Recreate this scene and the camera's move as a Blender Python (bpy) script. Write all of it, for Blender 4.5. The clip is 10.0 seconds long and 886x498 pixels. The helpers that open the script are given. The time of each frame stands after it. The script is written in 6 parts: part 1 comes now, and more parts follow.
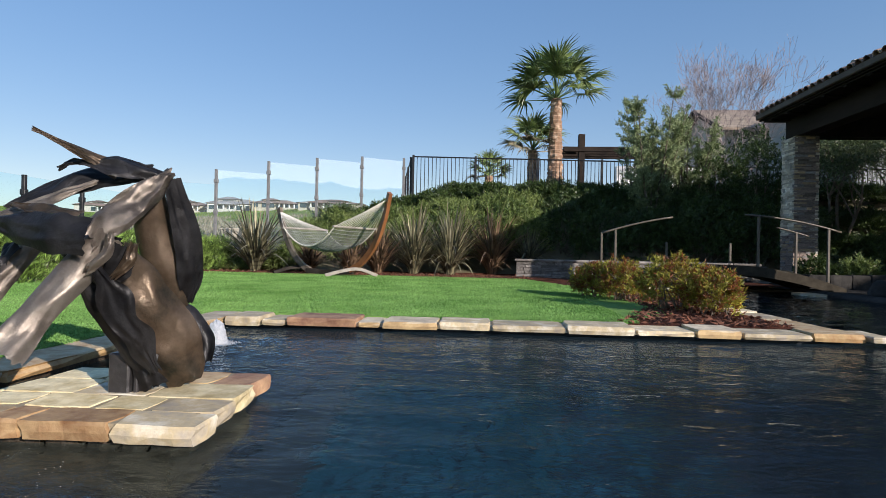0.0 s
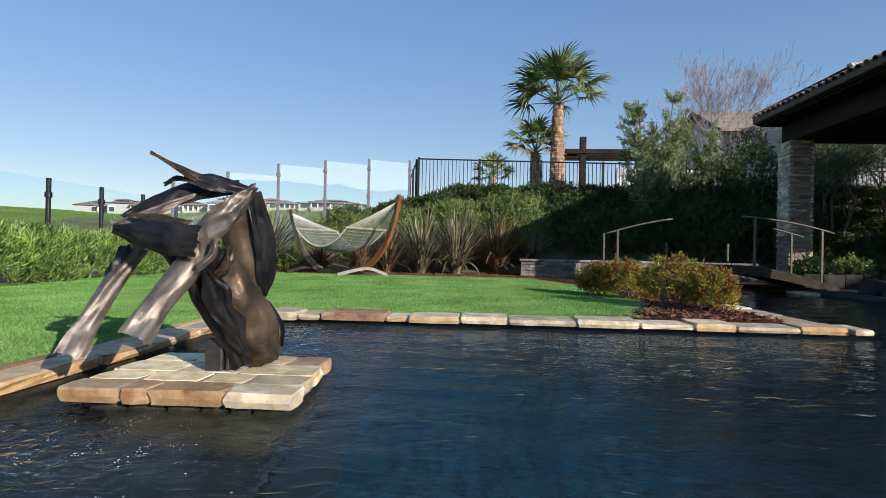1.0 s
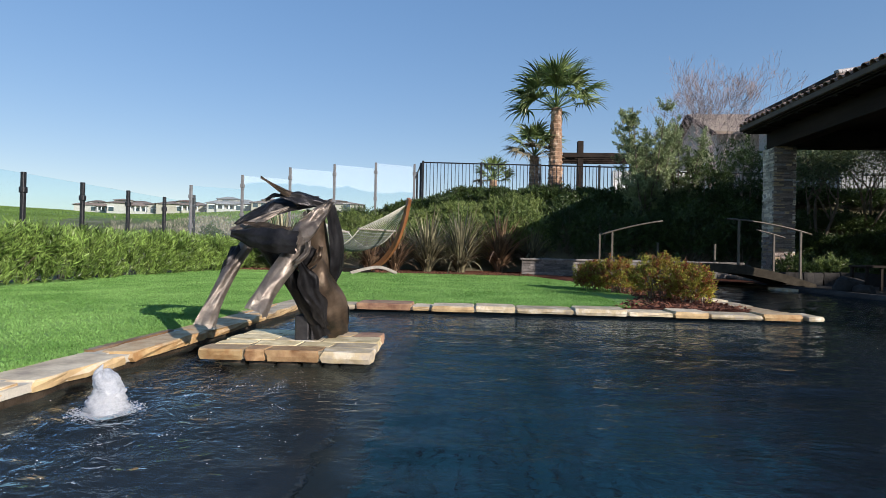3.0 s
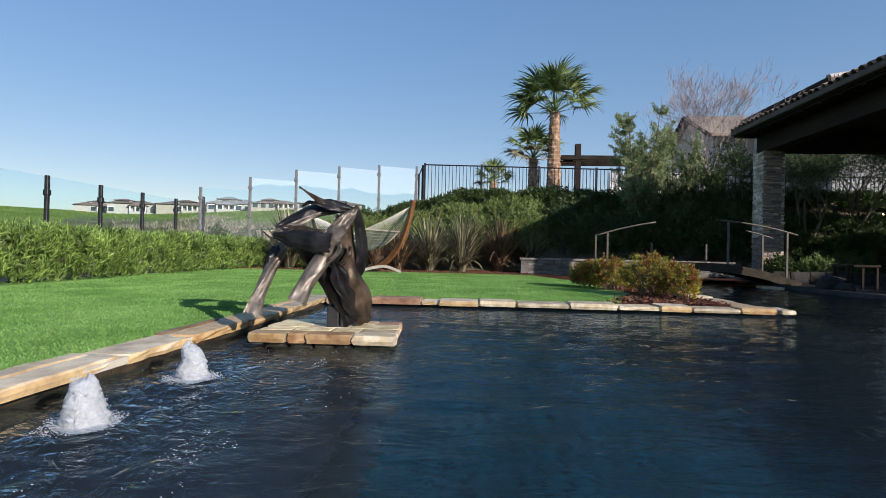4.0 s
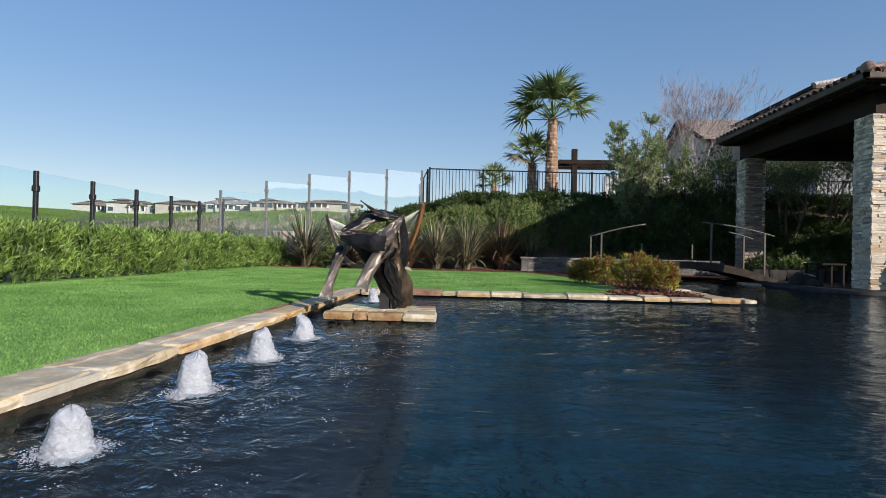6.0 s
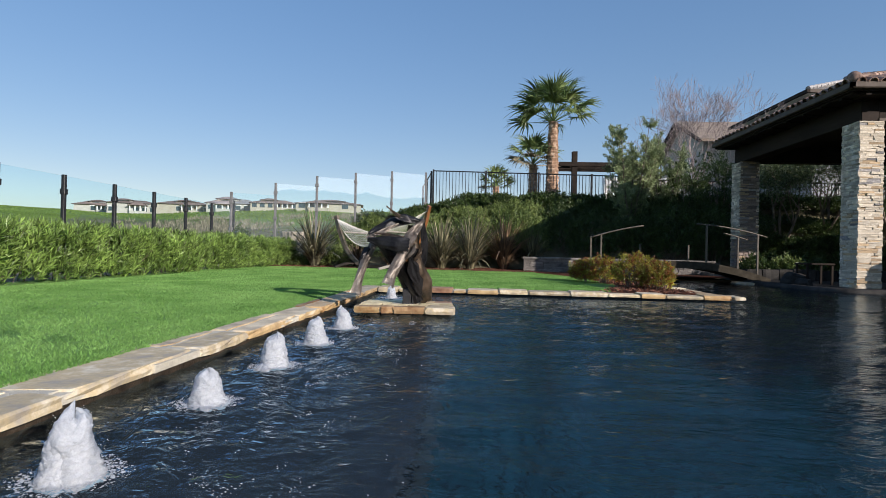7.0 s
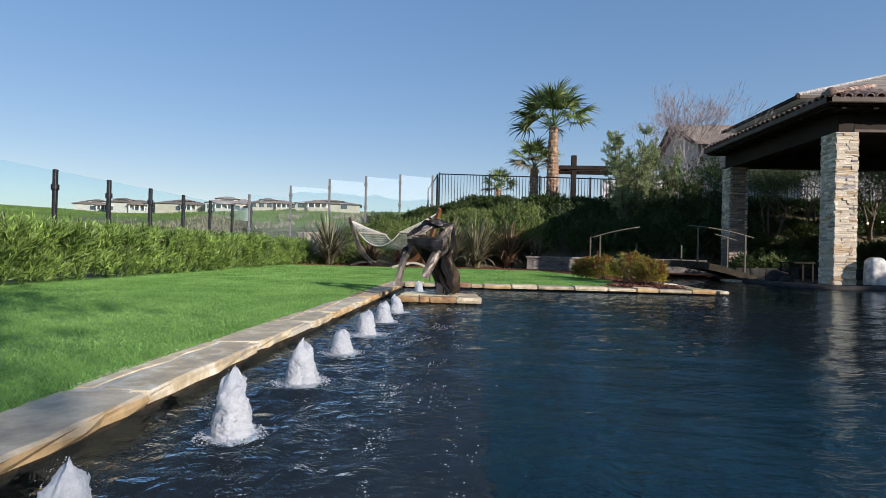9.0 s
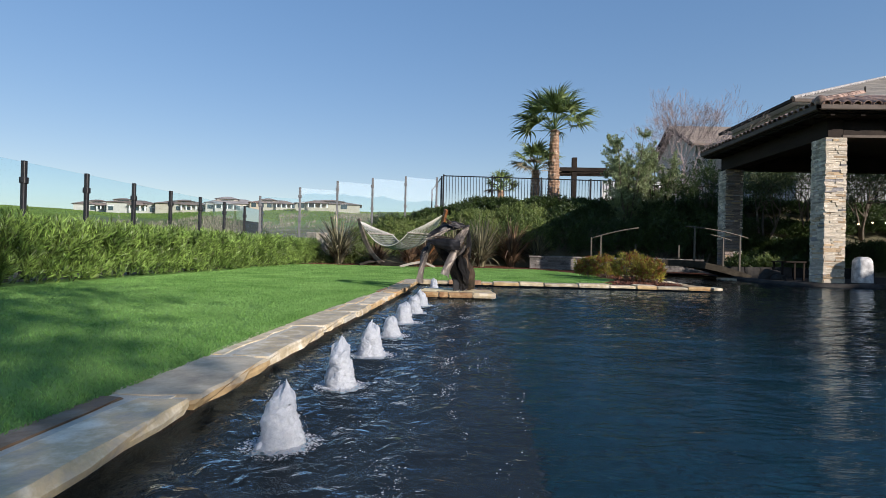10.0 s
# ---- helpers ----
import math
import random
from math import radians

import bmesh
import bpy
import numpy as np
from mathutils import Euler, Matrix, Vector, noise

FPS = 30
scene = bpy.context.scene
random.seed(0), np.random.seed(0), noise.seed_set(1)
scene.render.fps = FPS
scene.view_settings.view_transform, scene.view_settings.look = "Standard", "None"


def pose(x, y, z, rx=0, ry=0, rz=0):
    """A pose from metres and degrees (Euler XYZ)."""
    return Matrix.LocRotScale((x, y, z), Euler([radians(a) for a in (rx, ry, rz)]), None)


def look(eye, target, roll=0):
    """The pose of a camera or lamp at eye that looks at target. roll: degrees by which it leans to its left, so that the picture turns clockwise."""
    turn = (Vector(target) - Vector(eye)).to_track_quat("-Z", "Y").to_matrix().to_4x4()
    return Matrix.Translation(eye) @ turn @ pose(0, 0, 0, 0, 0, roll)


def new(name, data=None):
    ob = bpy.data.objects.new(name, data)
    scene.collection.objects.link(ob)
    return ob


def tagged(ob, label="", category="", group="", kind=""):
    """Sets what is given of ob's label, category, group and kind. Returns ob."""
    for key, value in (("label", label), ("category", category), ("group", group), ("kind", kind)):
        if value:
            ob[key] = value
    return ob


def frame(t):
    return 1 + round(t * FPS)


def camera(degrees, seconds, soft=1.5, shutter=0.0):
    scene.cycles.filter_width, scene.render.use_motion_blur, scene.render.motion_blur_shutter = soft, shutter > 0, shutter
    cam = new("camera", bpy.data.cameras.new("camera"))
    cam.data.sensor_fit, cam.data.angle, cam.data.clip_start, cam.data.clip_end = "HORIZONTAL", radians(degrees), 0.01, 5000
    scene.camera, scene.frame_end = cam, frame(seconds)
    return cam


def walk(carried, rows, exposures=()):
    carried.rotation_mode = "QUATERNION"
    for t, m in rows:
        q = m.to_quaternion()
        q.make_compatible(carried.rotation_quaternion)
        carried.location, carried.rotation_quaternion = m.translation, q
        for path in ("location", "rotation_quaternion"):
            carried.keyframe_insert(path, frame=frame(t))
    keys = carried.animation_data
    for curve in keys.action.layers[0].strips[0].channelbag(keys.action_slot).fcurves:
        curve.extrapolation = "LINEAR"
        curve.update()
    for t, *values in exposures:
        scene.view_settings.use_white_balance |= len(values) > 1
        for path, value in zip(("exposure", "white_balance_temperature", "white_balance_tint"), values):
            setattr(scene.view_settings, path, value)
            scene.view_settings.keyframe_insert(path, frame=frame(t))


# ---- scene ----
cam = camera(77.1, 10.0, soft=0.5)
METRES, EYE, TILT, LEAN, TURN = 4.8437, 0.62, 0.0, 0.0, 4.0
ROWS = [
    (0.0, 0.0, 0.0, 0.0, -0.01, 0.35, -1.19),
    (0.5, -0.0187, -0.0412, 0.0006, -0.04, 0.35, -1.16),
    (1.0, -0.0355, -0.0789, 0.0007, -0.09, 0.34, -1.18),
    (1.5, -0.0483, -0.116, -0.0, -0.15, 0.32, -1.19),
    (2.0, -0.0582, -0.1534, -0.0003, -0.22, 0.32, -1.19),
    (2.5, -0.066, -0.1922, -0.0008, -0.29, 0.32, -1.19),
    (4.0, -0.0913, -0.3364, -0.003, -0.47, 0.34, -1.22),
    (4.5, -0.1001, -0.3906, -0.004, -0.55, 0.33, -1.24),
    (5.0, -0.111, -0.4405, -0.0052, -0.64, 0.34, -1.25),
    (5.5, -0.1257, -0.4934, -0.006, -0.73, 0.33, -1.26),
    (7.0, -0.1787, -0.6482, -0.0056, -0.92, 0.31, -1.3),
    (7.5, -0.1917, -0.6943, -0.0063, -0.98, 0.31, -1.33),
    (8.0, -0.207, -0.7397, -0.0069, -1.07, 0.31, -1.31),
    (8.5, -0.2276, -0.7883, -0.0077, -1.16, 0.31, -1.32),
    (9.0, -0.2487, -0.8385, -0.0086, -1.25, 0.29, -1.35),
    (9.5, -0.2701, -0.8935, -0.0095, -1.32, 0.29, -1.35),
    (10.0, -0.2952, -0.9511, -0.0107, -1.4, 0.29, -1.33),
]
walk(cam, [(t, pose(0, 0, EYE, TILT, LEAN, TURN) @ pose(METRES * x, METRES * y, METRES * z, 90 + pitch, roll, yaw)) for t, x, y, z, yaw, pitch, roll in ROWS],
     exposures=[(0.0, 0.31, 6400, 17), (3.0, 0.26, 6400, 17), (5.0, 0.20, 6400, 17), (7.5, 0.17, 6400, 17), (10.0, 0.18, 6400, 17)])

# ---- world, sun ----
SUN_AZ, SUN_EL = radians(133), radians(20)
to_sun = Vector((math.sin(SUN_AZ) * math.cos(SUN_EL), math.cos(SUN_AZ) * math.cos(SUN_EL), math.sin(SUN_EL)))
world = bpy.data.worlds.new("world")
scene.world = world
world.use_nodes = True
wn = world.node_tree.nodes
wl = world.node_tree.links
sky = wn.new("ShaderNodeTexSky")
sky.sky_type = "NISHITA"
sky.sun_disc = False
sky.sun_elevation = SUN_EL
sky.sun_rotation = SUN_AZ
sky.air_density = 1.0
sky.dust_density = 0.15
sky.ozone_density = 2.0
wn["Background"].inputs["Strength"].default_value = 0.15
soften = wn.new("ShaderNodeGamma")
soften.inputs["Gamma"].default_value = 0.50
tone = wn.new("ShaderNodeHueSaturation")
tone.inputs["Saturation"].default_value = 1.74
tone.inputs["Value"].default_value = 1.67
tone.inputs["Hue"].default_value = 0.508
wl.new(sky.outputs["Color"], soften.inputs["Color"])
wl.new(soften.outputs["Color"], tone.inputs["Color"])
wl.new(tone.outputs["Color"], wn["Background"].inputs["Color"])
sun = new("sun", bpy.data.lights.new("sun", "SUN"))
sun.data.energy = 5.0
sun.data.angle = radians(0.5)
sun.data.color = (1.0, 0.93, 0.82)
sun.matrix_world = look(to_sun * 50, (0, 0, 0))


# ---- materials ----
def sockets(nt, kind, **values):
    node = nt.nodes.new(kind)
    for key, value in values.items():
        node.inputs[key.replace("_", " ")].default_value = value
    return node


def surface(name, dark, light, scale=4.0, rough=0.7, metal=0.0, bump=0.3, grain=60.0, vary=0.0, island=0.0, stretch=(1, 1, 1), spec=0.5, leaf=0.0, spots=None, depth=0.01, stain_shade=None):
    """A two-scale noise material; vary: spread of value from object to object, island: from piece to piece."""
    m = bpy.data.materials.new(name)
    m.use_nodes = True
    nt = m.node_tree
    bsdf = nt.nodes["Principled BSDF"]
    co = nt.nodes.new("ShaderNodeTexCoord")
    mp = nt.nodes.new("ShaderNodeMapping")
    mp.inputs["Scale"].default_value = stretch
    info = nt.nodes.new("ShaderNodeObjectInfo")
    shift = nt.nodes.new("ShaderNodeVectorMath")
    shift.operation = "ADD"
    mul = nt.nodes.new("ShaderNodeMath")
    mul.operation = "MULTIPLY"
    mul.inputs[1].default_value = 37.0 if vary else 0.0
    nt.links.new(info.outputs["Random"], mul.inputs[0])
    nt.links.new(co.outputs["Object"], shift.inputs[0])
    nt.links.new(mul.outputs[0], shift.inputs[1])
    nt.links.new(shift.outputs[0], mp.inputs["Vector"])
    big = sockets(nt, "ShaderNodeTexNoise", Scale=scale, Detail=6.0, Roughness=0.6)
    fine = sockets(nt, "ShaderNodeTexNoise", Scale=grain, Detail=4.0, Roughness=0.65)
    for n in (big, fine):
        nt.links.new(mp.outputs["Vector"], n.inputs["Vector"])
    ramp = nt.nodes.new("ShaderNodeValToRGB")
    ramp.color_ramp.elements[0].position, ramp.color_ramp.elements[1].position = 0.32, 0.68
    ramp.color_ramp.elements[0].color, ramp.color_ramp.elements[1].color = (*dark, 1), (*light, 1)
    if spots:
        e = ramp.color_ramp.elements.new(0.5)
        e.color = (*spots, 1)
    nt.links.new(big.outputs["Fac"], ramp.inputs["Fac"])
    hsv = nt.nodes.new("ShaderNodeHueSaturation")
    nt.links.new(ramp.outputs["Color"], hsv.inputs["Color"])
    val = nt.nodes.new("ShaderNodeMath")
    val.operation = "MULTIPLY_ADD"
    val.inputs[1].default_value, val.inputs[2].default_value = 0.5, 0.75
    nt.links.new(fine.outputs["Fac"], val.inputs[0])
    last = val
    for amount, source in ((vary, info.outputs["Random"]), (island, None)):
        if amount:
            if source is None:
                geo = nt.nodes.new("ShaderNodeNewGeometry")
                source = geo.outputs["Random Per Island"]
            ma = nt.nodes.new("ShaderNodeMath")
            ma.operation = "MULTIPLY_ADD"
            ma.inputs[1].default_value, ma.inputs[2].default_value = amount * 2, 1 - amount
            nt.links.new(source, ma.inputs[0])
            mm = nt.nodes.new("ShaderNodeMath")
            mm.operation = "MULTIPLY"
            nt.links.new(last.outputs[0], mm.inputs[0])
            nt.links.new(ma.outputs[0], mm.inputs[1])
            last = mm
    nt.links.new(last.outputs[0], hsv.inputs["Value"])
    nt.links.new(hsv.outputs["Color"], bsdf.inputs["Base Color"])
    if stain_shade:
        # ochre broken edges under a paler worn top, darkened to offset side sun
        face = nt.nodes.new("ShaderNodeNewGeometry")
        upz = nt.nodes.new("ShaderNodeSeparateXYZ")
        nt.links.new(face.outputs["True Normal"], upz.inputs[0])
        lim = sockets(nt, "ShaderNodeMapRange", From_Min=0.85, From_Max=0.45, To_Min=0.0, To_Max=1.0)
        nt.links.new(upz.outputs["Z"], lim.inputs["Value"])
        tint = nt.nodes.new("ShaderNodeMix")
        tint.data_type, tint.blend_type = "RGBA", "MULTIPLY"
        tint.inputs[7].default_value = (*stain_shade, 1)
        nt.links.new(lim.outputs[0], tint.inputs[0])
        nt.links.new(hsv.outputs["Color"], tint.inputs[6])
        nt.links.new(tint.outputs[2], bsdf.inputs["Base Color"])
    bsdf.inputs["Roughness"].default_value = rough
    bsdf.inputs["Metallic"].default_value = metal
    bsdf.inputs["Specular IOR Level"].default_value = spec
    if bump:
        b = sockets(nt, "ShaderNodeBump", Strength=bump, Distance=depth)
        nt.links.new(fine.outputs["Fac"], b.inputs["Height"])
        nt.links.new(b.outputs["Normal"], bsdf.inputs["Normal"])
    if leaf:
        tr = nt.nodes.new("ShaderNodeBsdfTranslucent")
        mix = nt.nodes.new("ShaderNodeMixShader")
        mix.inputs[0].default_value = leaf
        nt.links.new(hsv.outputs["Color"], tr.inputs["Color"])
        nt.links.new(bsdf.outputs[0], mix.inputs[1])
        nt.links.new(tr.outputs[0], mix.inputs[2])
        nt.links.new(mix.outputs[0], nt.nodes["Material Output"].inputs["Surface"])
    return m


M_TURF = surface("turf", (0.12, 0.25, 0.055), (0.21, 0.36, 0.09), scale=1.2, rough=0.8, bump=0.8, grain=160, spec=0.2)
M_BLADE = surface("turf_blade", (0.11, 0.25, 0.05), (0.24, 0.43, 0.12), scale=1.5, rough=0.6, bump=0, island=0.35, leaf=0.25, spec=0.3)
M_FIELD = surface("field_grass", (0.12, 0.18, 0.045), (0.19, 0.26, 0.08), scale=0.08, rough=0.9, bump=0.5, grain=3, depth=0.1, spec=0.1)
# dry patch on the lower slope of the field
nt = M_FIELD.node_tree
fco = nt.nodes.new("ShaderNodeTexCoord")
fsep = nt.nodes.new("ShaderNodeSeparateXYZ")
nt.links.new(fco.outputs["Object"], fsep.inputs[0])
fno = sockets(nt, "ShaderNodeTexNoise", Scale=0.07, Detail=5.0, Roughness=0.65)
nt.links.new(fco.outputs["Object"], fno.inputs["Vector"])
fac = None
for sx, sy, shift, a0, a1 in ((1.0, 0.61, 30.0, -14.0, 6.0), (0.0, 1.0, 30.0, 108.0, 92.0)):
    row = nt.nodes.new("ShaderNodeVectorMath")
    row.operation = "DOT_PRODUCT"
    row.inputs[1].default_value = (sx, sy, 0.0)
    nt.links.new(fco.outputs["Object"], row.inputs[0])
    wob = nt.nodes.new("ShaderNodeMath")
    wob.operation = "MULTIPLY_ADD"
    wob.inputs[1].default_value = shift
    nt.links.new(fno.outputs["Fac"], wob.inputs[0])
    nt.links.new(row.outputs["Value"], wob.inputs[2])
    lim = sockets(nt, "ShaderNodeMapRange", From_Min=a0, From_Max=a1, To_Min=0.0, To_Max=1.0)
    nt.links.new(wob.outputs[0], lim.inputs["Value"])
    if fac is None:
        fac = lim.outputs[0]
    else:
        both = nt.nodes.new("ShaderNodeMath")
        both.operation = "MULTIPLY"
        nt.links.new(fac, both.inputs[0])
        nt.links.new(lim.outputs[0], both.inputs[1])
        fac = both.outputs[0]
fdry = nt.nodes.new("ShaderNodeValToRGB")
fdry.color_ramp.elements[0].position, fdry.color_ramp.elements[1].position = 0.38, 0.64
fdry.color_ramp.elements[0].color, fdry.color_ramp.elements[1].color = (0.10, 0.095, 0.05, 1), (0.23, 0.20, 0.14, 1)
fno2 = sockets(nt, "ShaderNodeTexNoise", Scale=0.25, Detail=6.0, Roughness=0.7)
nt.links.new(fco.outputs["Object"], fno2.inputs["Vector"])
nt.links.new(fno2.outputs["Fac"], fdry.inputs["Fac"])
fmix = nt.nodes.new("ShaderNodeMix")
fmix.data_type = "RGBA"
bs = nt.nodes["Principled BSDF"]
nt.links.new(fac, fmix.inputs[0])
nt.links.new(bs.inputs["Base Color"].links[0].from_socket, fmix.inputs[6])
nt.links.new(fdry.outputs["Color"], fmix.inputs[7])
nt.links.new(fmix.outputs[2], bs.inputs["Base Color"])
M_MEADOW = surface("meadow_blade", (0.12, 0.18, 0.042), (0.22, 0.30, 0.08), scale=0.05, rough=0.8, bump=0, island=0.25, leaf=0.3, spec=0.1)
M_MULCH = surface("bark_mulch", (0.05, 0.018, 0.01), (0.14, 0.05, 0.028), scale=6, rough=0.9, bump=1.0, grain=90, spec=0.1)
M_CHIP = surface("bark_chip", (0.06, 0.02, 0.012), (0.20, 0.08, 0.045), scale=9, rough=0.9, bump=0.3, island=0.5)
M_STONE = surface("flagstone", (0.37, 0.30, 0.215), (0.68, 0.585, 0.42), scale=7, rough=0.8, bump=0.3, grain=38, vary=0.25, spots=(0.54, 0.45, 0.31), stain_shade=(0.84, 0.70, 0.50))
M_STONE_RED = surface("red_flagstone", (0.17, 0.08, 0.05), (0.44, 0.27, 0.15), scale=7, rough=0.75, bump=0.3, grain=45, vary=0.25)
M_STONE_OCHRE = surface("ochre_flagstone", (0.34, 0.20, 0.09), (0.54, 0.44, 0.27), scale=11, rough=0.75, bump=0.3, grain=45, vary=0.25, stain_shade=(0.88, 0.77, 0.60))
M_STONE_GREY = surface("grey_flagstone", (0.36, 0.315, 0.25), (0.70, 0.635, 0.50), scale=9, rough=0.75, bump=0.3, grain=45, vary=0.3, spots=(0.50, 0.40, 0.24))
M_STONE_RUST = surface("rust_flagstone", (0.20, 0.085, 0.03), (0.54, 0.36, 0.18), scale=11, rough=0.7, bump=0.3, grain=45, vary=0.25)
M_STONE_CREAM = surface("cream_flagstone", (0.50, 0.39, 0.19), (0.88, 0.76, 0.48), scale=12, rough=0.8, bump=0.3, grain=45, vary=0.2)
M_STONE_BROWN = surface("brown_flagstone", (0.20, 0.145, 0.11), (0.42, 0.325, 0.235), scale=7, rough=0.8, bump=0.3, grain=45, vary=0.35, spots=(0.30, 0.20, 0.11), stain_shade=(0.85, 0.65, 0.45))
FLAGS = [M_STONE, M_STONE_RED, M_STONE_OCHRE, M_STONE_GREY]
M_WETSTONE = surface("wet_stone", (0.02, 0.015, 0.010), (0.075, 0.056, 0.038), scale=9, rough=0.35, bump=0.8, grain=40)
M_MORTAR = surface("mortar", (0.46, 0.42, 0.33), (0.66, 0.61, 0.50), scale=9, rough=0.9, bump=0.6, grain=150)
M_SANDMORTAR = surface("sandy_mortar", (0.24, 0.19, 0.12), (0.38, 0.32, 0.21), scale=9, rough=0.9, bump=0.4, grain=150)
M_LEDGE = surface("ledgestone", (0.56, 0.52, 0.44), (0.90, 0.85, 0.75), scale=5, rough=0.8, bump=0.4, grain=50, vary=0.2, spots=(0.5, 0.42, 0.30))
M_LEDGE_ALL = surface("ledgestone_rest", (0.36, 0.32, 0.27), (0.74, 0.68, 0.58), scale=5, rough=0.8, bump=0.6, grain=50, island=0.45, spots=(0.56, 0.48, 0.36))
M_LEDGE_TAN = surface("tan_ledgestone", (0.34, 0.22, 0.12), (0.60, 0.47, 0.30), scale=5, rough=0.8, bump=0.6, grain=50, vary=0.35)
M_LEDGE_GREY = surface("grey_ledgestone", (0.16, 0.15, 0.145), (0.40, 0.38, 0.36), scale=5, rough=0.8, bump=0.6, grain=50, vary=0.4)
M_LEDGE_SHADED = surface("shaded_brown_ledgestone", (0.12, 0.09, 0.075), (0.34, 0.27, 0.23), scale=5, rough=0.85, bump=0.5, grain=50, vary=0.4)
M_WALLSTONE = surface("wall_stone", (0.085, 0.077, 0.07), (0.25, 0.225, 0.20), scale=5, rough=0.85, bump=0.6, grain=50, vary=0.45)
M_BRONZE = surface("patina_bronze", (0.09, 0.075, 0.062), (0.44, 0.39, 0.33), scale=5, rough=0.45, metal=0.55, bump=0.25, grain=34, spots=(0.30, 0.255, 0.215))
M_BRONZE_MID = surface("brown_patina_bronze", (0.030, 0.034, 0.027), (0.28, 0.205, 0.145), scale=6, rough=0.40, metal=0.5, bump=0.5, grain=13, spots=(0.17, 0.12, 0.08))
M_BRONZE_DARK = surface("dark_patina_shade_bronze", (0.014, 0.014, 0.016), (0.075, 0.072, 0.074), scale=8, rough=0.40, metal=0.5, bump=0.4, grain=24)
M_IRON = surface("black_iron", (0.012, 0.012, 0.013), (0.03, 0.03, 0.032), scale=10, rough=0.45, bump=0.1, metal=0.2)
M_POST_PALE = surface("weathered_post", (0.12, 0.12, 0.12), (0.2, 0.2, 0.2), scale=10, rough=0.5, bump=0.1)
M_RAIL = surface("bronze_rail", (0.06, 0.05, 0.036), (0.12, 0.10, 0.075), scale=10, rough=0.45, bump=0.1)
M_BEAM = surface("brown_bridge_beam", (0.03, 0.025, 0.018), (0.065, 0.055, 0.04), scale=6, rough=0.8, bump=0.2, spec=0.1)
M_DARKWOOD = surface("dark_stained_wood", (0.011, 0.008, 0.006), (0.032, 0.022, 0.016), scale=3, rough=0.75, spec=0.2, bump=0.3, grain=40, stretch=(1, 0.15, 1))
M_GUTTER = surface("brown_gutter", (0.09, 0.072, 0.058), (0.15, 0.12, 0.098), scale=4, rough=0.7, bump=0.05, spec=0.2)
M_TILE = surface("clay_tile", (0.13, 0.075, 0.055), (0.42, 0.29, 0.22), scale=6, rough=0.8, bump=0.5, grain=50, vary=0.5)
M_SHINGLE = surface("grey_shingle", (0.16, 0.15, 0.14), (0.33, 0.31, 0.28), scale=3, rough=0.9, bump=0.6, grain=20, stretch=(0.3, 1, 3), vary=0.2)
M_BROWNROOF = surface("brown_shingle", (0.17, 0.13, 0.10), (0.36, 0.29, 0.22), scale=3, rough=0.9, bump=0.6, grain=14, stretch=(0.4, 1, 4))
M_STUCCO = surface("grey_stucco", (0.43, 0.40, 0.35), (0.53, 0.495, 0.44), scale=2, rough=0.95, bump=0.4, grain=80)
M_SLATE = surface("grey_siding", (0.26, 0.27, 0.26), (0.34, 0.35, 0.34), scale=2, rough=0.9, bump=0.3, grain=30, stretch=(1, 1, 6))
M_CREAM = surface("cream_stucco", (0.39, 0.34, 0.265), (0.48, 0.43, 0.34), scale=1, rough=0.95, bump=0.3, grain=20, vary=0.15)
M_WHITE = surface("white_paint", (0.72, 0.71, 0.69), (0.82, 0.81, 0.79), scale=1, rough=0.7, bump=0.1, vary=0.05)
M_ROOFRED = surface("far_clay_roof", (0.16, 0.11, 0.085), (0.30, 0.21, 0.17), scale=1, rough=0.9, bump=0.3, grain=8, vary=0.15)
M_ROOFGREY = surface("far_grey_roof", (0.22, 0.20, 0.19), (0.36, 0.34, 0.32), scale=1, rough=0.9, bump=0.3, grain=8, vary=0.15)
M_HAMWOOD = surface("varnished_wood", (0.16, 0.055, 0.02), (0.32, 0.13, 0.05), scale=3, rough=0.45, bump=0.2, grain=40)
M_GREYWOOD = surface("weathered_wood", (0.20, 0.18, 0.15), (0.40, 0.36, 0.31), scale=4, rough=0.8, bump=0.4, grain=50)
M_DARKPLANK = surface("dark_weathered_plank", (0.022, 0.019, 0.016), (0.055, 0.047, 0.040), scale=4, rough=0.85, bump=0.4, grain=50, spec=0.1)
M_ROPE = surface("cotton_rope", (0.55, 0.52, 0.45), (0.72, 0.69, 0.61), scale=20, rough=0.9, bump=0.3, grain=200)
M_NET = surface("grey_net", (0.12, 0.135, 0.11), (0.28, 0.30, 0.26), scale=12, rough=0.9, bump=0.3, island=0.3)
M_HEDGE = surface("hedge_leaf", (0.05, 0.10, 0.018), (0.31, 0.45, 0.11), scale=2.4, rough=0.38, bump=0, island=0.72, leaf=0.3, spec=0.5)
M_BANK = surface("bank_leaf", (0.08, 0.125, 0.028), (0.26, 0.32, 0.10), scale=1.0, rough=0.45, bump=0, island=0.45, leaf=0.25, spec=0.4)
M_DARKLEAF = surface("dark_evergreen_leaf", (0.03, 0.055, 0.012), (0.075, 0.115, 0.03), scale=1.2, rough=0.4, bump=0, island=0.45, leaf=0.2, spec=0.4)
M_OLIVE = surface("olive_leaf", (0.15, 0.20, 0.08), (0.36, 0.42, 0.22), scale=1.2, rough=0.5, bump=0, island=0.4, leaf=0.25, spec=0.3)
M_OLIVELEAF = surface("grey_green_leaf", (0.07, 0.10, 0.04), (0.17, 0.22, 0.10), scale=1.2, rough=0.45, bump=0, island=0.45, leaf=0.25, spec=0.4)
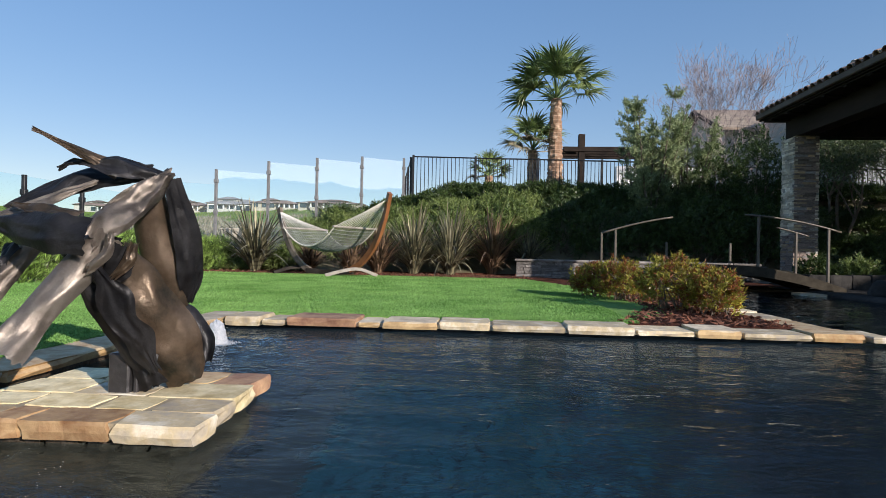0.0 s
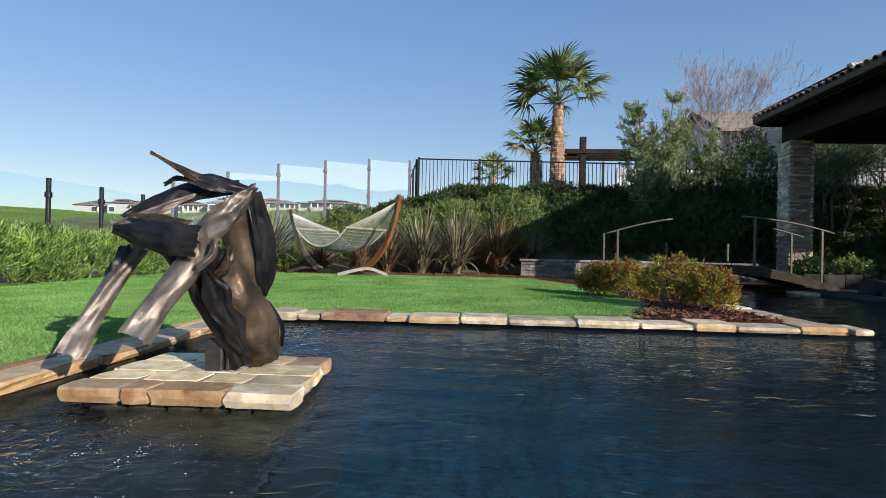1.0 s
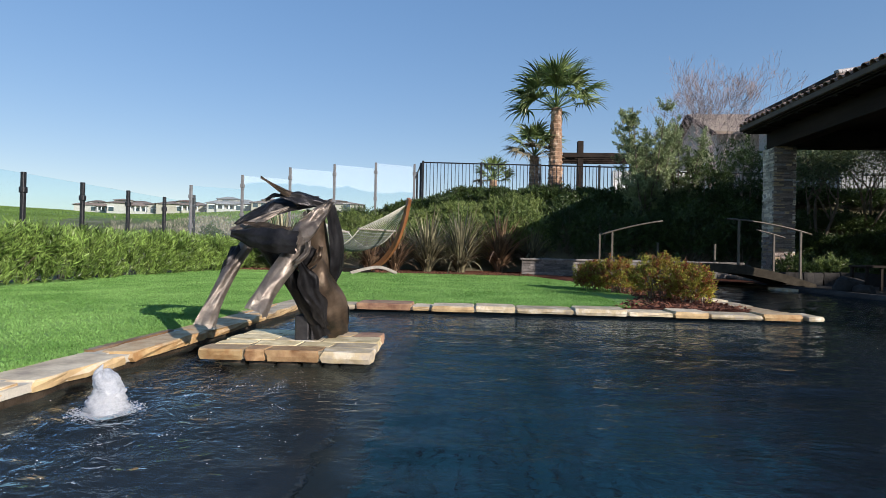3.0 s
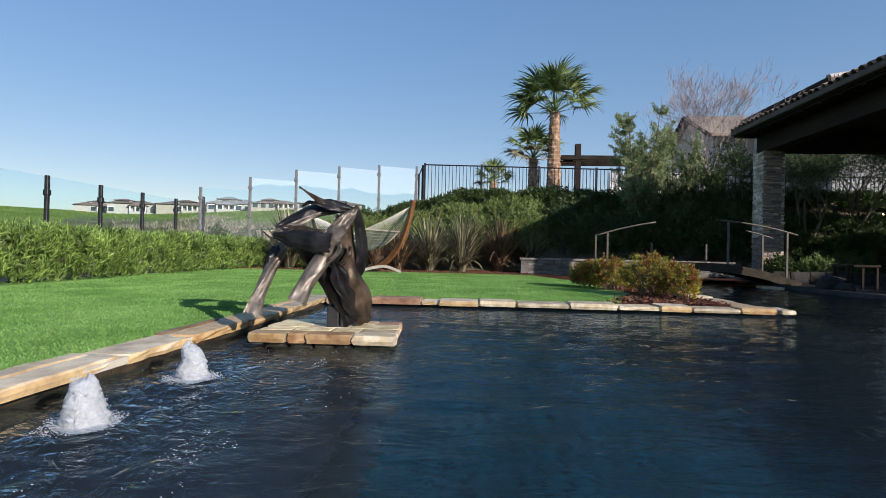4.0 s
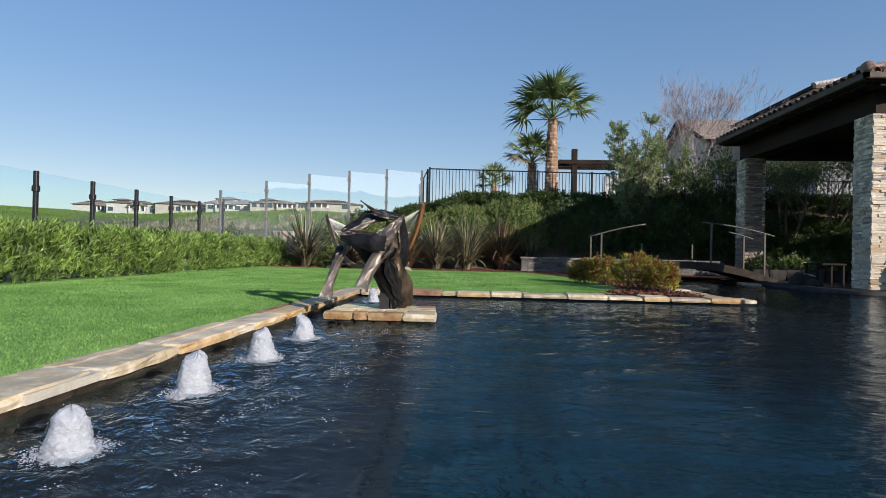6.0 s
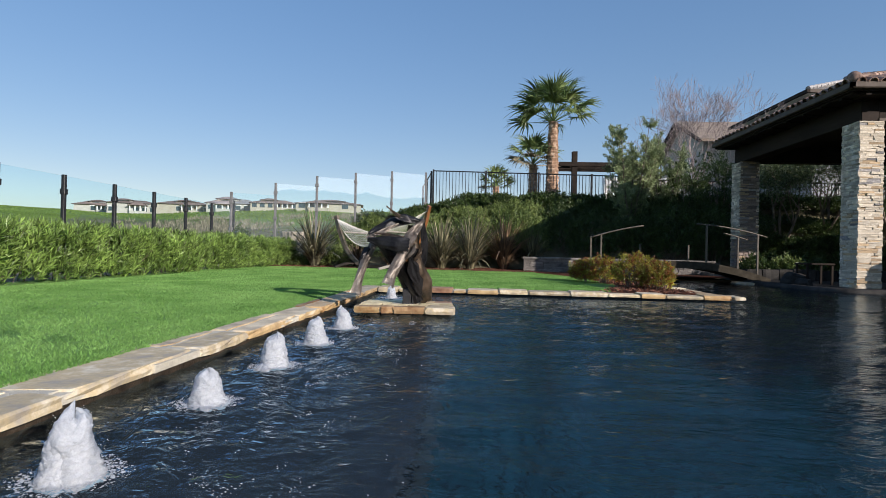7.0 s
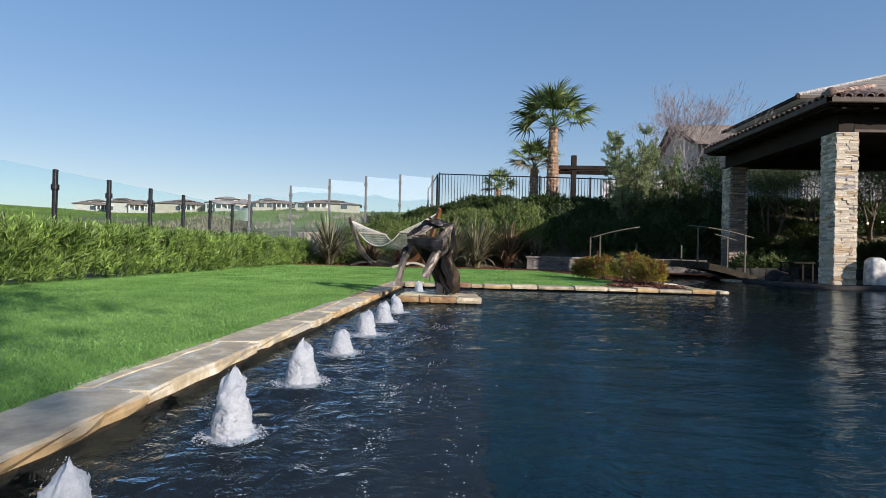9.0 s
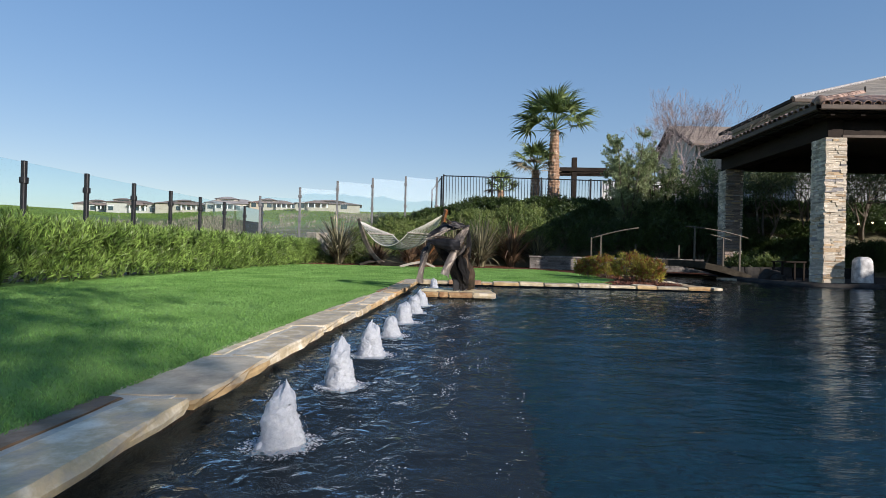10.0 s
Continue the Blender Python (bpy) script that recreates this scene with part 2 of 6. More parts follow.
M_NANDINA = surface("gold_leaf", (0.26, 0.18, 0.022), (0.56, 0.47, 0.07), scale=3.0, rough=0.45, bump=0, island=0.45, leaf=0.3, spec=0.3, spots=(0.24, 0.24, 0.04))
M_REDLEAF = surface("russet_leaf", (0.16, 0.045, 0.012), (0.32, 0.12, 0.03), scale=3.0, rough=0.5, bump=0, island=0.4, leaf=0.25)
M_FLAX = surface("flax_leaf", (0.055, 0.05, 0.03), (0.33, 0.30, 0.18), scale=3.5, rough=0.45, bump=0, island=0.7, leaf=0.15, spec=0.5)
M_FLAXRED = surface("bronze_flax_leaf", (0.06, 0.035, 0.022), (0.30, 0.20, 0.12), scale=3.5, rough=0.45, bump=0, island=0.7, leaf=0.15, spec=0.5)
M_PALM = surface("palm_leaf", (0.12, 0.18, 0.05), (0.30, 0.37, 0.14), scale=1.5, rough=0.34, bump=0, island=0.45, leaf=0.22, spec=0.6)
M_DRYPALM = surface("dry_palm_leaf", (0.20, 0.17, 0.10), (0.36, 0.31, 0.20), scale=1.5, rough=0.6, bump=0, island=0.4, leaf=0.2)
M_TRUNK = surface("palm_bark", (0.22, 0.15, 0.10), (0.58, 0.44, 0.32), scale=5, rough=0.9, bump=0.8, grain=30, spots=(0.3, 0.18, 0.11))
M_BARK = surface("bark", (0.09, 0.07, 0.05), (0.22, 0.18, 0.14), scale=6, rough=0.9, bump=0.5, grain=40)
M_PALEBARK = surface("pale_bark", (0.30, 0.25, 0.23), (0.50, 0.43, 0.40), scale=6, rough=0.9, bump=0.3, grain=40)
M_TWIG = surface("pinkish_twig", (0.20, 0.16, 0.15), (0.38, 0.31, 0.30), scale=4, rough=0.9, bump=0, island=0.3)
M_BRUSH = surface("dry_brush", (0.16, 0.135, 0.09), (0.36, 0.31, 0.22), scale=1, rough=0.9, bump=0, island=0.4)
M_POOL = surface("dark_pool_plaster", (0.001, 0.004, 0.008), (0.002, 0.008, 0.014), scale=3, rough=0.8, bump=0.3, grain=40)
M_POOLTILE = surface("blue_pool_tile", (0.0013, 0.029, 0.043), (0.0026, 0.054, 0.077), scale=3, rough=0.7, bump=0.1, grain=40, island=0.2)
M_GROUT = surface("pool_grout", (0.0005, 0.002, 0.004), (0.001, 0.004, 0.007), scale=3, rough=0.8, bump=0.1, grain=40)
M_DIMTILE = surface("dimmed_pool_tile", (0.001, 0.003, 0.008), (0.0015, 0.006, 0.013), scale=3, rough=0.7, bump=0.3, grain=40, island=0.4)
M_SHELF = surface("pebble_shelf", (0.006, 0.008, 0.012), (0.040, 0.038, 0.042), scale=18, rough=0.8, bump=0.6, grain=60)
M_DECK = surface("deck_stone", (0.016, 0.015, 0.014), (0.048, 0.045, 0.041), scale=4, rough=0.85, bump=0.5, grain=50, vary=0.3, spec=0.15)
M_FOAM = surface("white_foam", (0.68, 0.71, 0.75), (0.88, 0.90, 0.92), scale=60, rough=0.5, bump=0.4, grain=260, leaf=0.62, depth=0.004, spec=0.25)
M_BARREL = surface("weathered_grey_planter", (0.22, 0.21, 0.20), (0.72, 0.71, 0.68), scale=7, rough=0.8, bump=0.4, grain=40)

M_GLASS = bpy.data.materials.new("clear_panel")
M_GLASS.use_nodes = True
nt = M_GLASS.node_tree
mixs = nt.nodes.new("ShaderNodeMixShader")
trn = nt.nodes.new("ShaderNodeBsdfTransparent")
trn.inputs[0].default_value = (0.90, 0.97, 0.99, 1)
glo = nt.nodes.new("ShaderNodeBsdfGlossy")
glo.inputs["Roughness"].default_value = 0.02
fre = nt.nodes.new("ShaderNodeFresnel")
fre.inputs[0].default_value = 1.08
nt.links.new(fre.outputs[0], mixs.inputs[0])
nt.links.new(trn.outputs[0], mixs.inputs[1])
nt.links.new(glo.outputs[0], mixs.inputs[2])
nt.links.new(mixs.outputs[0], nt.nodes["Material Output"].inputs["Surface"])

# glass with a thin whitish film, stronger above a ragged line
M_FILMGLASS = M_GLASS.copy()
M_FILMGLASS.name = "dusty_panel"
nt = M_FILMGLASS.node_tree
dco = nt.nodes.new("ShaderNodeTexCoord")
sep = nt.nodes.new("ShaderNodeSeparateXYZ")
nt.links.new(dco.outputs["Object"], sep.inputs[0])
dno = sockets(nt, "ShaderNodeTexNoise", Scale=1.4, Detail=3.0)
nt.links.new(dco.outputs["Object"], dno.inputs["Vector"])
hgt = nt.nodes.new("ShaderNodeMath")
hgt.operation = "MULTIPLY_ADD"
hgt.inputs[1].default_value = 0.5
nt.links.new(dno.outputs["Fac"], hgt.inputs[0])
nt.links.new(sep.outputs["Z"], hgt.inputs[2])
dramp = sockets(nt, "ShaderNodeMapRange", From_Min=2.66, From_Max=2.70, To_Min=0.02, To_Max=0.14)
nt.links.new(hgt.outputs[0], dramp.inputs["Value"])
film = nt.nodes.new("ShaderNodeBsdfDiffuse")
film.inputs[0].default_value = (0.8, 0.85, 0.9, 1)
film2 = nt.nodes.new("ShaderNodeMixShader")
out = nt.nodes["Material Output"]
nt.links.new(dramp.outputs[0], film2.inputs[0])
nt.links.new(out.inputs["Surface"].links[0].from_socket, film2.inputs[1])
nt.links.new(film.outputs[0], film2.inputs[2])
nt.links.new(film2.outputs[0], out.inputs["Surface"])

M_WATER = bpy.data.materials.new("pool_water")
M_WATER.use_nodes = True
nt = M_WATER.node_tree
nt.nodes.remove(nt.nodes["Principled BSDF"])
wrefr = nt.nodes.new("ShaderNodeBsdfRefraction")
wrefr.inputs["Color"].default_value = (0.55, 0.78, 0.92, 1)
wrefr.inputs["IOR"].default_value = 1.33
wrefr.inputs["Roughness"].default_value = 0.01
wglos = nt.nodes.new("ShaderNodeBsdfGlossy")
wglos.inputs["Color"].default_value = (0.78, 0.90, 1.0, 1)
wglos.inputs["Roughness"].default_value = 0.012
wfre = nt.nodes.new("ShaderNodeFresnel")
wfre.inputs["IOR"].default_value = 1.33
wmul = nt.nodes.new("ShaderNodeMath")
wmul.operation = "POWER"
wmul.inputs[1].default_value = 1.5
wmix = nt.nodes.new("ShaderNodeMixShader")
nt.links.new(wfre.outputs[0], wmul.inputs[0])
nt.links.new(wmul.outputs[0], wmix.inputs[0])
nt.links.new(wrefr.outputs[0], wmix.inputs[1])
nt.links.new(wglos.outputs[0], wmix.inputs[2])
nt.links.new(wmix.outputs[0], nt.nodes["Material Output"].inputs["Surface"])
wc = nt.nodes.new("ShaderNodeTexCoord")
wm = nt.nodes.new("ShaderNodeMapping")
wm.inputs["Scale"].default_value = (4.0, 8.4, 1.0)
nt.links.new(wc.outputs["Object"], wm.inputs["Vector"])
wz = sockets(nt, "ShaderNodeTexNoise", Scale=2.0, Detail=3.0, Roughness=0.46, Distortion=1.0)
nt.links.new(wm.outputs["Vector"], wz.inputs["Vector"])
wbump = sockets(nt, "ShaderNodeBump", Strength=1.0, Distance=0.0078)
nt.links.new(wz.outputs["Fac"], wbump.inputs["Height"])
wm2 = nt.nodes.new("ShaderNodeMapping")
wm2.inputs["Scale"].default_value = (11.0, 30.0, 1.0)
wm2.inputs["Rotation"].default_value = (0, 0, 0.18)
nt.links.new(wc.outputs["Object"], wm2.inputs["Vector"])
wfine = sockets(nt, "ShaderNodeTexNoise", Scale=2.0, Detail=2.0, Roughness=0.5, Distortion=0.4)
nt.links.new(wm2.outputs["Vector"], wfine.inputs["Vector"])
wfb = sockets(nt, "ShaderNodeBump", Strength=1.0, Distance=0.0015)
nt.links.new(wfine.outputs["Fac"], wfb.inputs["Height"])
nt.links.new(wbump.outputs["Normal"], wfb.inputs["Normal"])
wbump = wfb
# choppier water round the row of jets
wx = nt.nodes.new("ShaderNodeSeparateXYZ")
nt.links.new(wc.outputs["Object"], wx.inputs[0])
wside = sockets(nt, "ShaderNodeMapRange", From_Min=-0.6, From_Max=-1.6, To_Min=0.0, To_Max=1.0)
nt.links.new(wx.outputs["X"], wside.inputs["Value"])
wchop = sockets(nt, "ShaderNodeTexNoise", Scale=12.0, Detail=3.0, Roughness=0.55, Distortion=1.2)
nt.links.new(wc.outputs["Object"], wchop.inputs["Vector"])
wamp = nt.nodes.new("ShaderNodeMath")
wamp.operation = "MULTIPLY"
nt.links.new(wchop.outputs["Fac"], wamp.inputs[0])
nt.links.new(wside.outputs[0], wamp.inputs[1])
wbase = wbump
wbump = sockets(nt, "ShaderNodeBump", Strength=1.0, Distance=0.024)
nt.links.new(wamp.outputs[0], wbump.inputs["Height"])
nt.links.new(wbase.outputs["Normal"], wbump.inputs["Normal"])
for node in (wrefr, wglos, wfre):
    nt.links.new(wbump.outputs["Normal"], node.inputs["Normal"])

M_WINDOW = bpy.data.materials.new("window_glass")
M_WINDOW.use_nodes = True
wb2 = M_WINDOW.node_tree.nodes["Principled BSDF"]
wb2.inputs["Base Color"].default_value = (0.035, 0.06, 0.07, 1)
wb2.inputs["Roughness"].default_value = 0.08
wb2.inputs["Specular IOR Level"].default_value = 0.8

M_BULB = bpy.data.materials.new("string_bulb")
M_BULB.use_nodes = True
M_BULB.node_tree.nodes["Principled BSDF"].inputs["Emission Color"].default_value = (1.0, 0.62, 0.3, 1)
M_BULB.node_tree.nodes["Principled BSDF"].inputs["Emission Strength"].default_value = 6.0


# ---- mesh helpers ----
def part(name, bm, material, parent=None, label="", smooth=False):
    me = bpy.data.meshes.new(name)
    bm.to_mesh(me)
    bm.free()
    me.materials.append(material)
    if smooth:
        me.shade_smooth()
    ob = new(name, me)
    ob.parent = parent
    if label:
        ob["label"] = label
    return ob


def raw(name, verts, faces, material, parent=None, label="", smooth=False):
    """A mesh straight from arrays: verts (n,3), faces (m,k) of one size."""
    verts, faces = np.asarray(verts, dtype=np.float32), np.asarray(faces, dtype=np.int32)
    me = bpy.data.meshes.new(name)
    me.vertices.add(len(verts))
    me.vertices.foreach_set("co", verts.ravel())
    k = faces.shape[1]
    me.loops.add(faces.size)
    me.loops.foreach_set("vertex_index", faces.ravel())
    me.polygons.add(len(faces))
    me.polygons.foreach_set("loop_start", np.arange(0, faces.size, k, dtype=np.int32))
    me.polygons.foreach_set("loop_total", np.full(len(faces), k, dtype=np.int32))
    me.update(calc_edges=True)
    me.materials.append(material)
    if smooth:
        me.shade_smooth()
    else:
        me.shade_flat()
    ob = new(name, me)
    ob.parent = parent
    if label:
        ob["label"] = label
    return ob


def thing(name, label, category, at=(0, 0, 0), rz=0.0, group="", kind=""):
    ob = new(name)
    ob.empty_display_size = 0.1
    ob.matrix_basis = pose(*at, 0, 0, rz)
    return tagged(ob, label, category, group, kind)


def box(bm, lo, hi, bevel=0.0, turn=None):
    made = bmesh.ops.create_cube(bm, size=1.0)["verts"]
    for v in made:
        v.co = Vector(((lo[i] + hi[i]) / 2 + v.co[i] * (hi[i] - lo[i]) for i in range(3)))
    if turn is not None:
        for v in made:
            v.co = turn @ v.co
    if bevel:
        edges = {e for v in made for e in v.link_edges}
        bmesh.ops.bevel(bm, geom=list(edges), offset=bevel, segments=1, affect="EDGES")
    return bm


def boxed(lo, hi, bevel=0.0, turn=None):
    return box(bmesh.new(), lo, hi, bevel, turn)


def tube(bm, points, radii, seg=8, caps=True):
    """A swept round tube through points."""
    points = [Vector(p) for p in points]
    if not hasattr(radii, "__len__"):
        radii = [radii] * len(points)
    rings = []
    ref = Vector((0.3, 0.2, 1)).normalized()
    for i, p in enumerate(points):
        d = (points[min(i + 1, len(points) - 1)] - points[max(i - 1, 0)]).normalized()
        a = d.cross(ref)
        if a.length < 0.15:
            a = d.cross(Vector((1, 0, 0)))
        a.normalize()
        b = d.cross(a)
        rings.append([bm.verts.new(p + (a * math.cos(q) + b * math.sin(q)) * radii[i]) for q in (2 * math.pi * k / seg for k in range(seg))])
    for r, s in zip(rings, rings[1:]):
        for k in range(seg):
            bm.faces.new((r[k], r[(k + 1) % seg], s[(k + 1) % seg], s[k]))
    if caps:
        bm.faces.new(rings[0][::-1])
        bm.faces.new(rings[-1])
    return bm


def arc(points, steps=8):
    """A smooth line through a few points."""
    p = [Vector(q) for q in points]
    p = [p[0] * 2 - p[1]] + p + [p[-1] * 2 - p[-2]]
    line = []
    for i in range(1, len(p) - 2):
        for s in range(steps):
            t = s / steps
            a, b, c, d = p[i - 1], p[i], p[i + 1], p[i + 2]
            line.append(0.5 * (2 * b + (c - a) * t + (2 * a - 5 * b + 4 * c - d) * t * t + (3 * b - a - 3 * c + d) * t ** 3))
    line.append(p[-2])
    return line


def unit(v):
    return v / np.maximum(np.linalg.norm(v, axis=1, keepdims=True), 1e-6)


def leaf_cloud(name, base, way, length, width, material, parent=None, label="", rng=None, fold=0.25):
    """Small folded leaves: one kite each, from base along way."""
    rng = rng or np.random.default_rng(1)
    n = len(base)
    way = unit(way)
    side = unit(np.cross(way, rng.normal(size=(n, 3))))
    up = np.cross(way, side)
    length = np.broadcast_to(length, (n,))[:, None]
    width = np.broadcast_to(width, (n,))[:, None]
    mid = base + way * length * 0.45
    verts = np.stack([base, mid + side * width / 2 + up * width * fold, base + way * length, mid - side * width / 2 + up * width * fold], axis=1).reshape(-1, 3)
    return raw(name, verts, np.arange(4 * n).reshape(n, 4), material, parent, label)


def lumpy(points, rng_seed, size, amount):
    off = Vector((rng_seed * 7.3, rng_seed * 3.1, rng_seed * 5.7))
    return np.array([noise.noise(Vector(p) * size + off) for p in points]) * amount


def shrub_points(n, radii, rng, seed, lump=0.35, shell=0.45, low=-0.5):
    d = unit(rng.normal(size=(n * 2, 3)))
    d = d[d[:, 2] > low][:n]
    r = 1 + lumpy(d * 1.0, seed, 2.2, lump) + lumpy(d * 1.0, seed + 50, 5.0, lump * 0.6)
    depth = 1 - shell * rng.random(len(d)) ** 1.6
    p = d * (r * depth)[:, None] * np.array(radii)
    return p, d


def spread(line, step):
    return np.arange(line[0], line[1], step)


# ---- ground ----
def land(x, y):
    """Height of the ground sheet."""
    z = 0.07
    bank = min(max((y - 12.6) / 4.0, 0), 1)
    edge = min(max((x + 8.5) / 3.5, 0), 1)
    bank = bank * bank * (3 - 2 * bank)
    bank *= 1 - min(max((y - 17.0) / 2.5, 0), 1) * (1 - min(max((x + 2.2) / 1.6, 0), 1))
    z += bank * (0.8 + 1.45 * min(max((x + 6.0) / 5.4, 0), 1)) * edge
    out = max(-8.2 - x, 0)
    back = max(y - 17.5, 0) * (1 - min(max((x + 3.0) / 3.0, 0), 1))
    far = math.hypot(out, back)
    if far > 0:
        dip = -1.4 * (1 - math.exp(-far / 6))
        rise = 11.0 * (1 - math.exp(-((far / 95.0) ** 2)))
        rise += 2.6 * min(max((x + 0.61 * y) / 32, 0), 1) * min(max((far - 40) / 60, 0), 1)
        z += dip + rise
        if bank > 0 and out < 4:
            z = max(z, 0.07 + dip + rise)
    return z + 0.25 * noise.noise((x * 0.07, y * 0.07, 3.3)) * min(far / 12, 1) * 2


def ground_lines(core, far):
    out = list(core)
    step, edge = 2.0, out[-1]
    while edge < far:
        edge += step
        step *= 1.07
        out.append(edge)
    step, edge = 2.0, out[0]
    while edge > -far:
        edge -= step
        step *= 1.07
        out.insert(0, edge)
    return out


POOL_L, POOL_F = -1.9, 4.0        # inner faces of the coping
xs = ground_lines([-10, -9, -8.2, -7.4, -6.5, -5.5, -4.5, -3.5, -2.1, -1.0, 0.0, 1.2, 2.5, 3.2, 4.4, 5.75, 7, 8.5, 10, 12], 900)
ys = ground_lines([-11.0, -8, -6, -4, -2, 0, 2, 4.2, 5.5, 6.95, 8.5, 10.2, 11.4, 12.2, 13, 13.8, 14.6, 15.4, 16.2, 17, 18, 20], 900)
verts, index, faces = [], {}, []
for j, y in enumerate(ys):
    for i, x in enumerate(xs):
        index[i, j] = len(verts)
        verts.append((x, y, land(x, y)))
for j in range(len(ys) - 1):
    for i in range(len(xs) - 1):
        cx, cy = (xs[i] + xs[i + 1]) / 2, (ys[j] + ys[j + 1]) / 2
        wet = (-2.1 < cx < 12 and -11 < cy < 4.2) or (2.5 < cx < 12 and 4 < cy < 6.95) or (2.5 < cx < 5.75 and 6.9 < cy < 10.2)
        if not wet:
            faces.append((index[i, j], index[i + 1, j], index[i + 1, j + 1], index[i, j + 1]))
ground = raw("ground", verts, faces, M_FIELD, smooth=True)
tagged(ground, "green grassy ground rising to a low ridge behind the garden", "ground", kind="structure")

# pool basin: floor, walls
basin = boxed((-2.1, -11, -1.45), (12, 10.2, -1.338))
basin = tagged(part("pool_floor", basin, M_GROUT), "dark blue plastered floor of the pool", "pool floor", kind="structure")
bm = bmesh.new()
box(bm, (-2.3, -11, -1.4), (-1.99, 4.2, 0.048))
box(bm, (-2.3, 4.02, -1.4), (2.5, 4.4, 0.068))
box(bm, (2.3, 4.2, -1.4), (2.5, 10.2, 0.03))
box(bm, (2.5, 10.2, -1.4), (12, 10.4, 0.03))
box(bm, (12, -11, -1.4), (12.2, 10.4, 0.03))
box(bm, (-2.3, -11.2, -1.4), (12.2, -11, 0.03))
tagged(part("pool_wall", bm, M_POOL), "dark plastered pool walls", "pool wall", kind="structure")
tagged(part("pool_shelf", boxed((-2.1, -11, -1.35), (-0.85, 4.2, -0.42), 0.02), M_SHELF), "shallow dark pebble ledge along the pool side", "pool shelf", kind="structure")

# dark facing added so the sunlit ledge face doesn't show pale
tagged(part("pool_riser", boxed((-0.852, -11, -1.34), (-0.84, 4.2, -0.43)), M_GROUT), "dark blue riser below the pool ledge, added to dim its sunlit face", "pool wall", kind="structure")
joint_gap = 0.019
cells = [(x, y) for x in np.arange(-0.84, 5.0, 0.125) for y in np.arange(-4.6, 4.1, 0.125)]
rr = random.Random(2)
for mat, label, dimmed in ((M_POOLTILE, "square teal blue tiles on the pool floor", False), (M_DIMTILE, "square blackish blue tiles carrying the water's darkness in their colour", True)):
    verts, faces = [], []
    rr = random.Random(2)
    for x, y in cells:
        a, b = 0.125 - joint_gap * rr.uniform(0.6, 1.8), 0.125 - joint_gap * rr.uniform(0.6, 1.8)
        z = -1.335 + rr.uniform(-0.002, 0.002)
        # tiles further right get darker colour to imitate dim water; floor is level
        if (rr.uniform(0.9, 2.0) < x + 0.25 * y - 0.1) != dimmed:
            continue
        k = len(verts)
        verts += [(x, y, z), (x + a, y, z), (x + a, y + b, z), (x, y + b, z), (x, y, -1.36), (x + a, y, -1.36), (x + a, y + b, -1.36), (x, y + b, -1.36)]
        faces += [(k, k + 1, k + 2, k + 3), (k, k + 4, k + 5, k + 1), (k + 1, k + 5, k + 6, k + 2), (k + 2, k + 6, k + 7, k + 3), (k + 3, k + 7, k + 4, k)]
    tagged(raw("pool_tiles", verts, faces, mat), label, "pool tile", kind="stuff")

# water surface with real ripples
rng = np.random.default_rng(4)
gx, gy = np.arange(-2.08, 12.0, 0.05), np.concatenate([np.arange(-11, -4.5, 0.2), np.arange(-4.5, 6.0, 0.04), np.arange(6.0, 10.2, 0.1)])
X, Y = np.meshgrid(gx, gy)
WATER = 0.04
Z = np.full_like(X, WATER)
for k in range(46):
    ang = rng.normal(0, 0.42) + math.pi / 2
    lam = 0.11 * 2 ** (rng.random() * 2.3)
    Z += 0.00058 * (lam / 0.3) ** 0.8 * np.sin(2 * math.pi / lam * (X * math.cos(ang) + Y * math.sin(ang)) + rng.random() * 6.28)
BUBBLERS = [(-1.548 - 0.008 * k, 0.68 - 0.65 * k) for k in range(7)]
BUBBLERS.append((-1.585, 3.26))
for bx, by in BUBBLERS:
    r = np.hypot(X - bx, Y - by)
    Z += 0.012 * np.exp(-r * 2.6) * np.sin(r * 42)
idx = np.arange(X.size).reshape(X.shape)
quads = np.stack([idx[:-1, :-1], idx[:-1, 1:], idx[1:, 1:], idx[1:, :-1]], axis=-1).reshape(-1, 4)
water = raw("water", np.stack([X, Y, Z], axis=-1).reshape(-1, 3), quads, M_WATER, smooth=True)
water.visible_shadow = False
tagged(water, "dark blue rippled pool water", "water", kind="structure")

# lawn and beds
bm = bmesh.new()
outline = [(-6.2, -11), (-2.185, -11), (-2.185, -1.0), (-2.11, 1.0), (-2.11, 4.28), (1.1, 4.28), (1.75, 5.2), (1.9, 6.4), (1.6, 8.5), (0.7, 11.7), (-1.0, 11.75), (-3.0, 11.3), (-5.0, 11.1), (-6.2, 11.3)]
top = [bm.verts.new((x, y, 0.115)) for x, y in outline]
face = bm.faces.new(top)
made = bmesh.ops.extrude_face_region(bm, geom=[face])["geom"]
for v in made:
    if isinstance(v, bmesh.types.BMVert):
        v.co.z = 0.03
lawn = tagged(part("lawn", bm, M_TURF), "bright green short turf lawn beside the pool", "lawn", kind="structure")


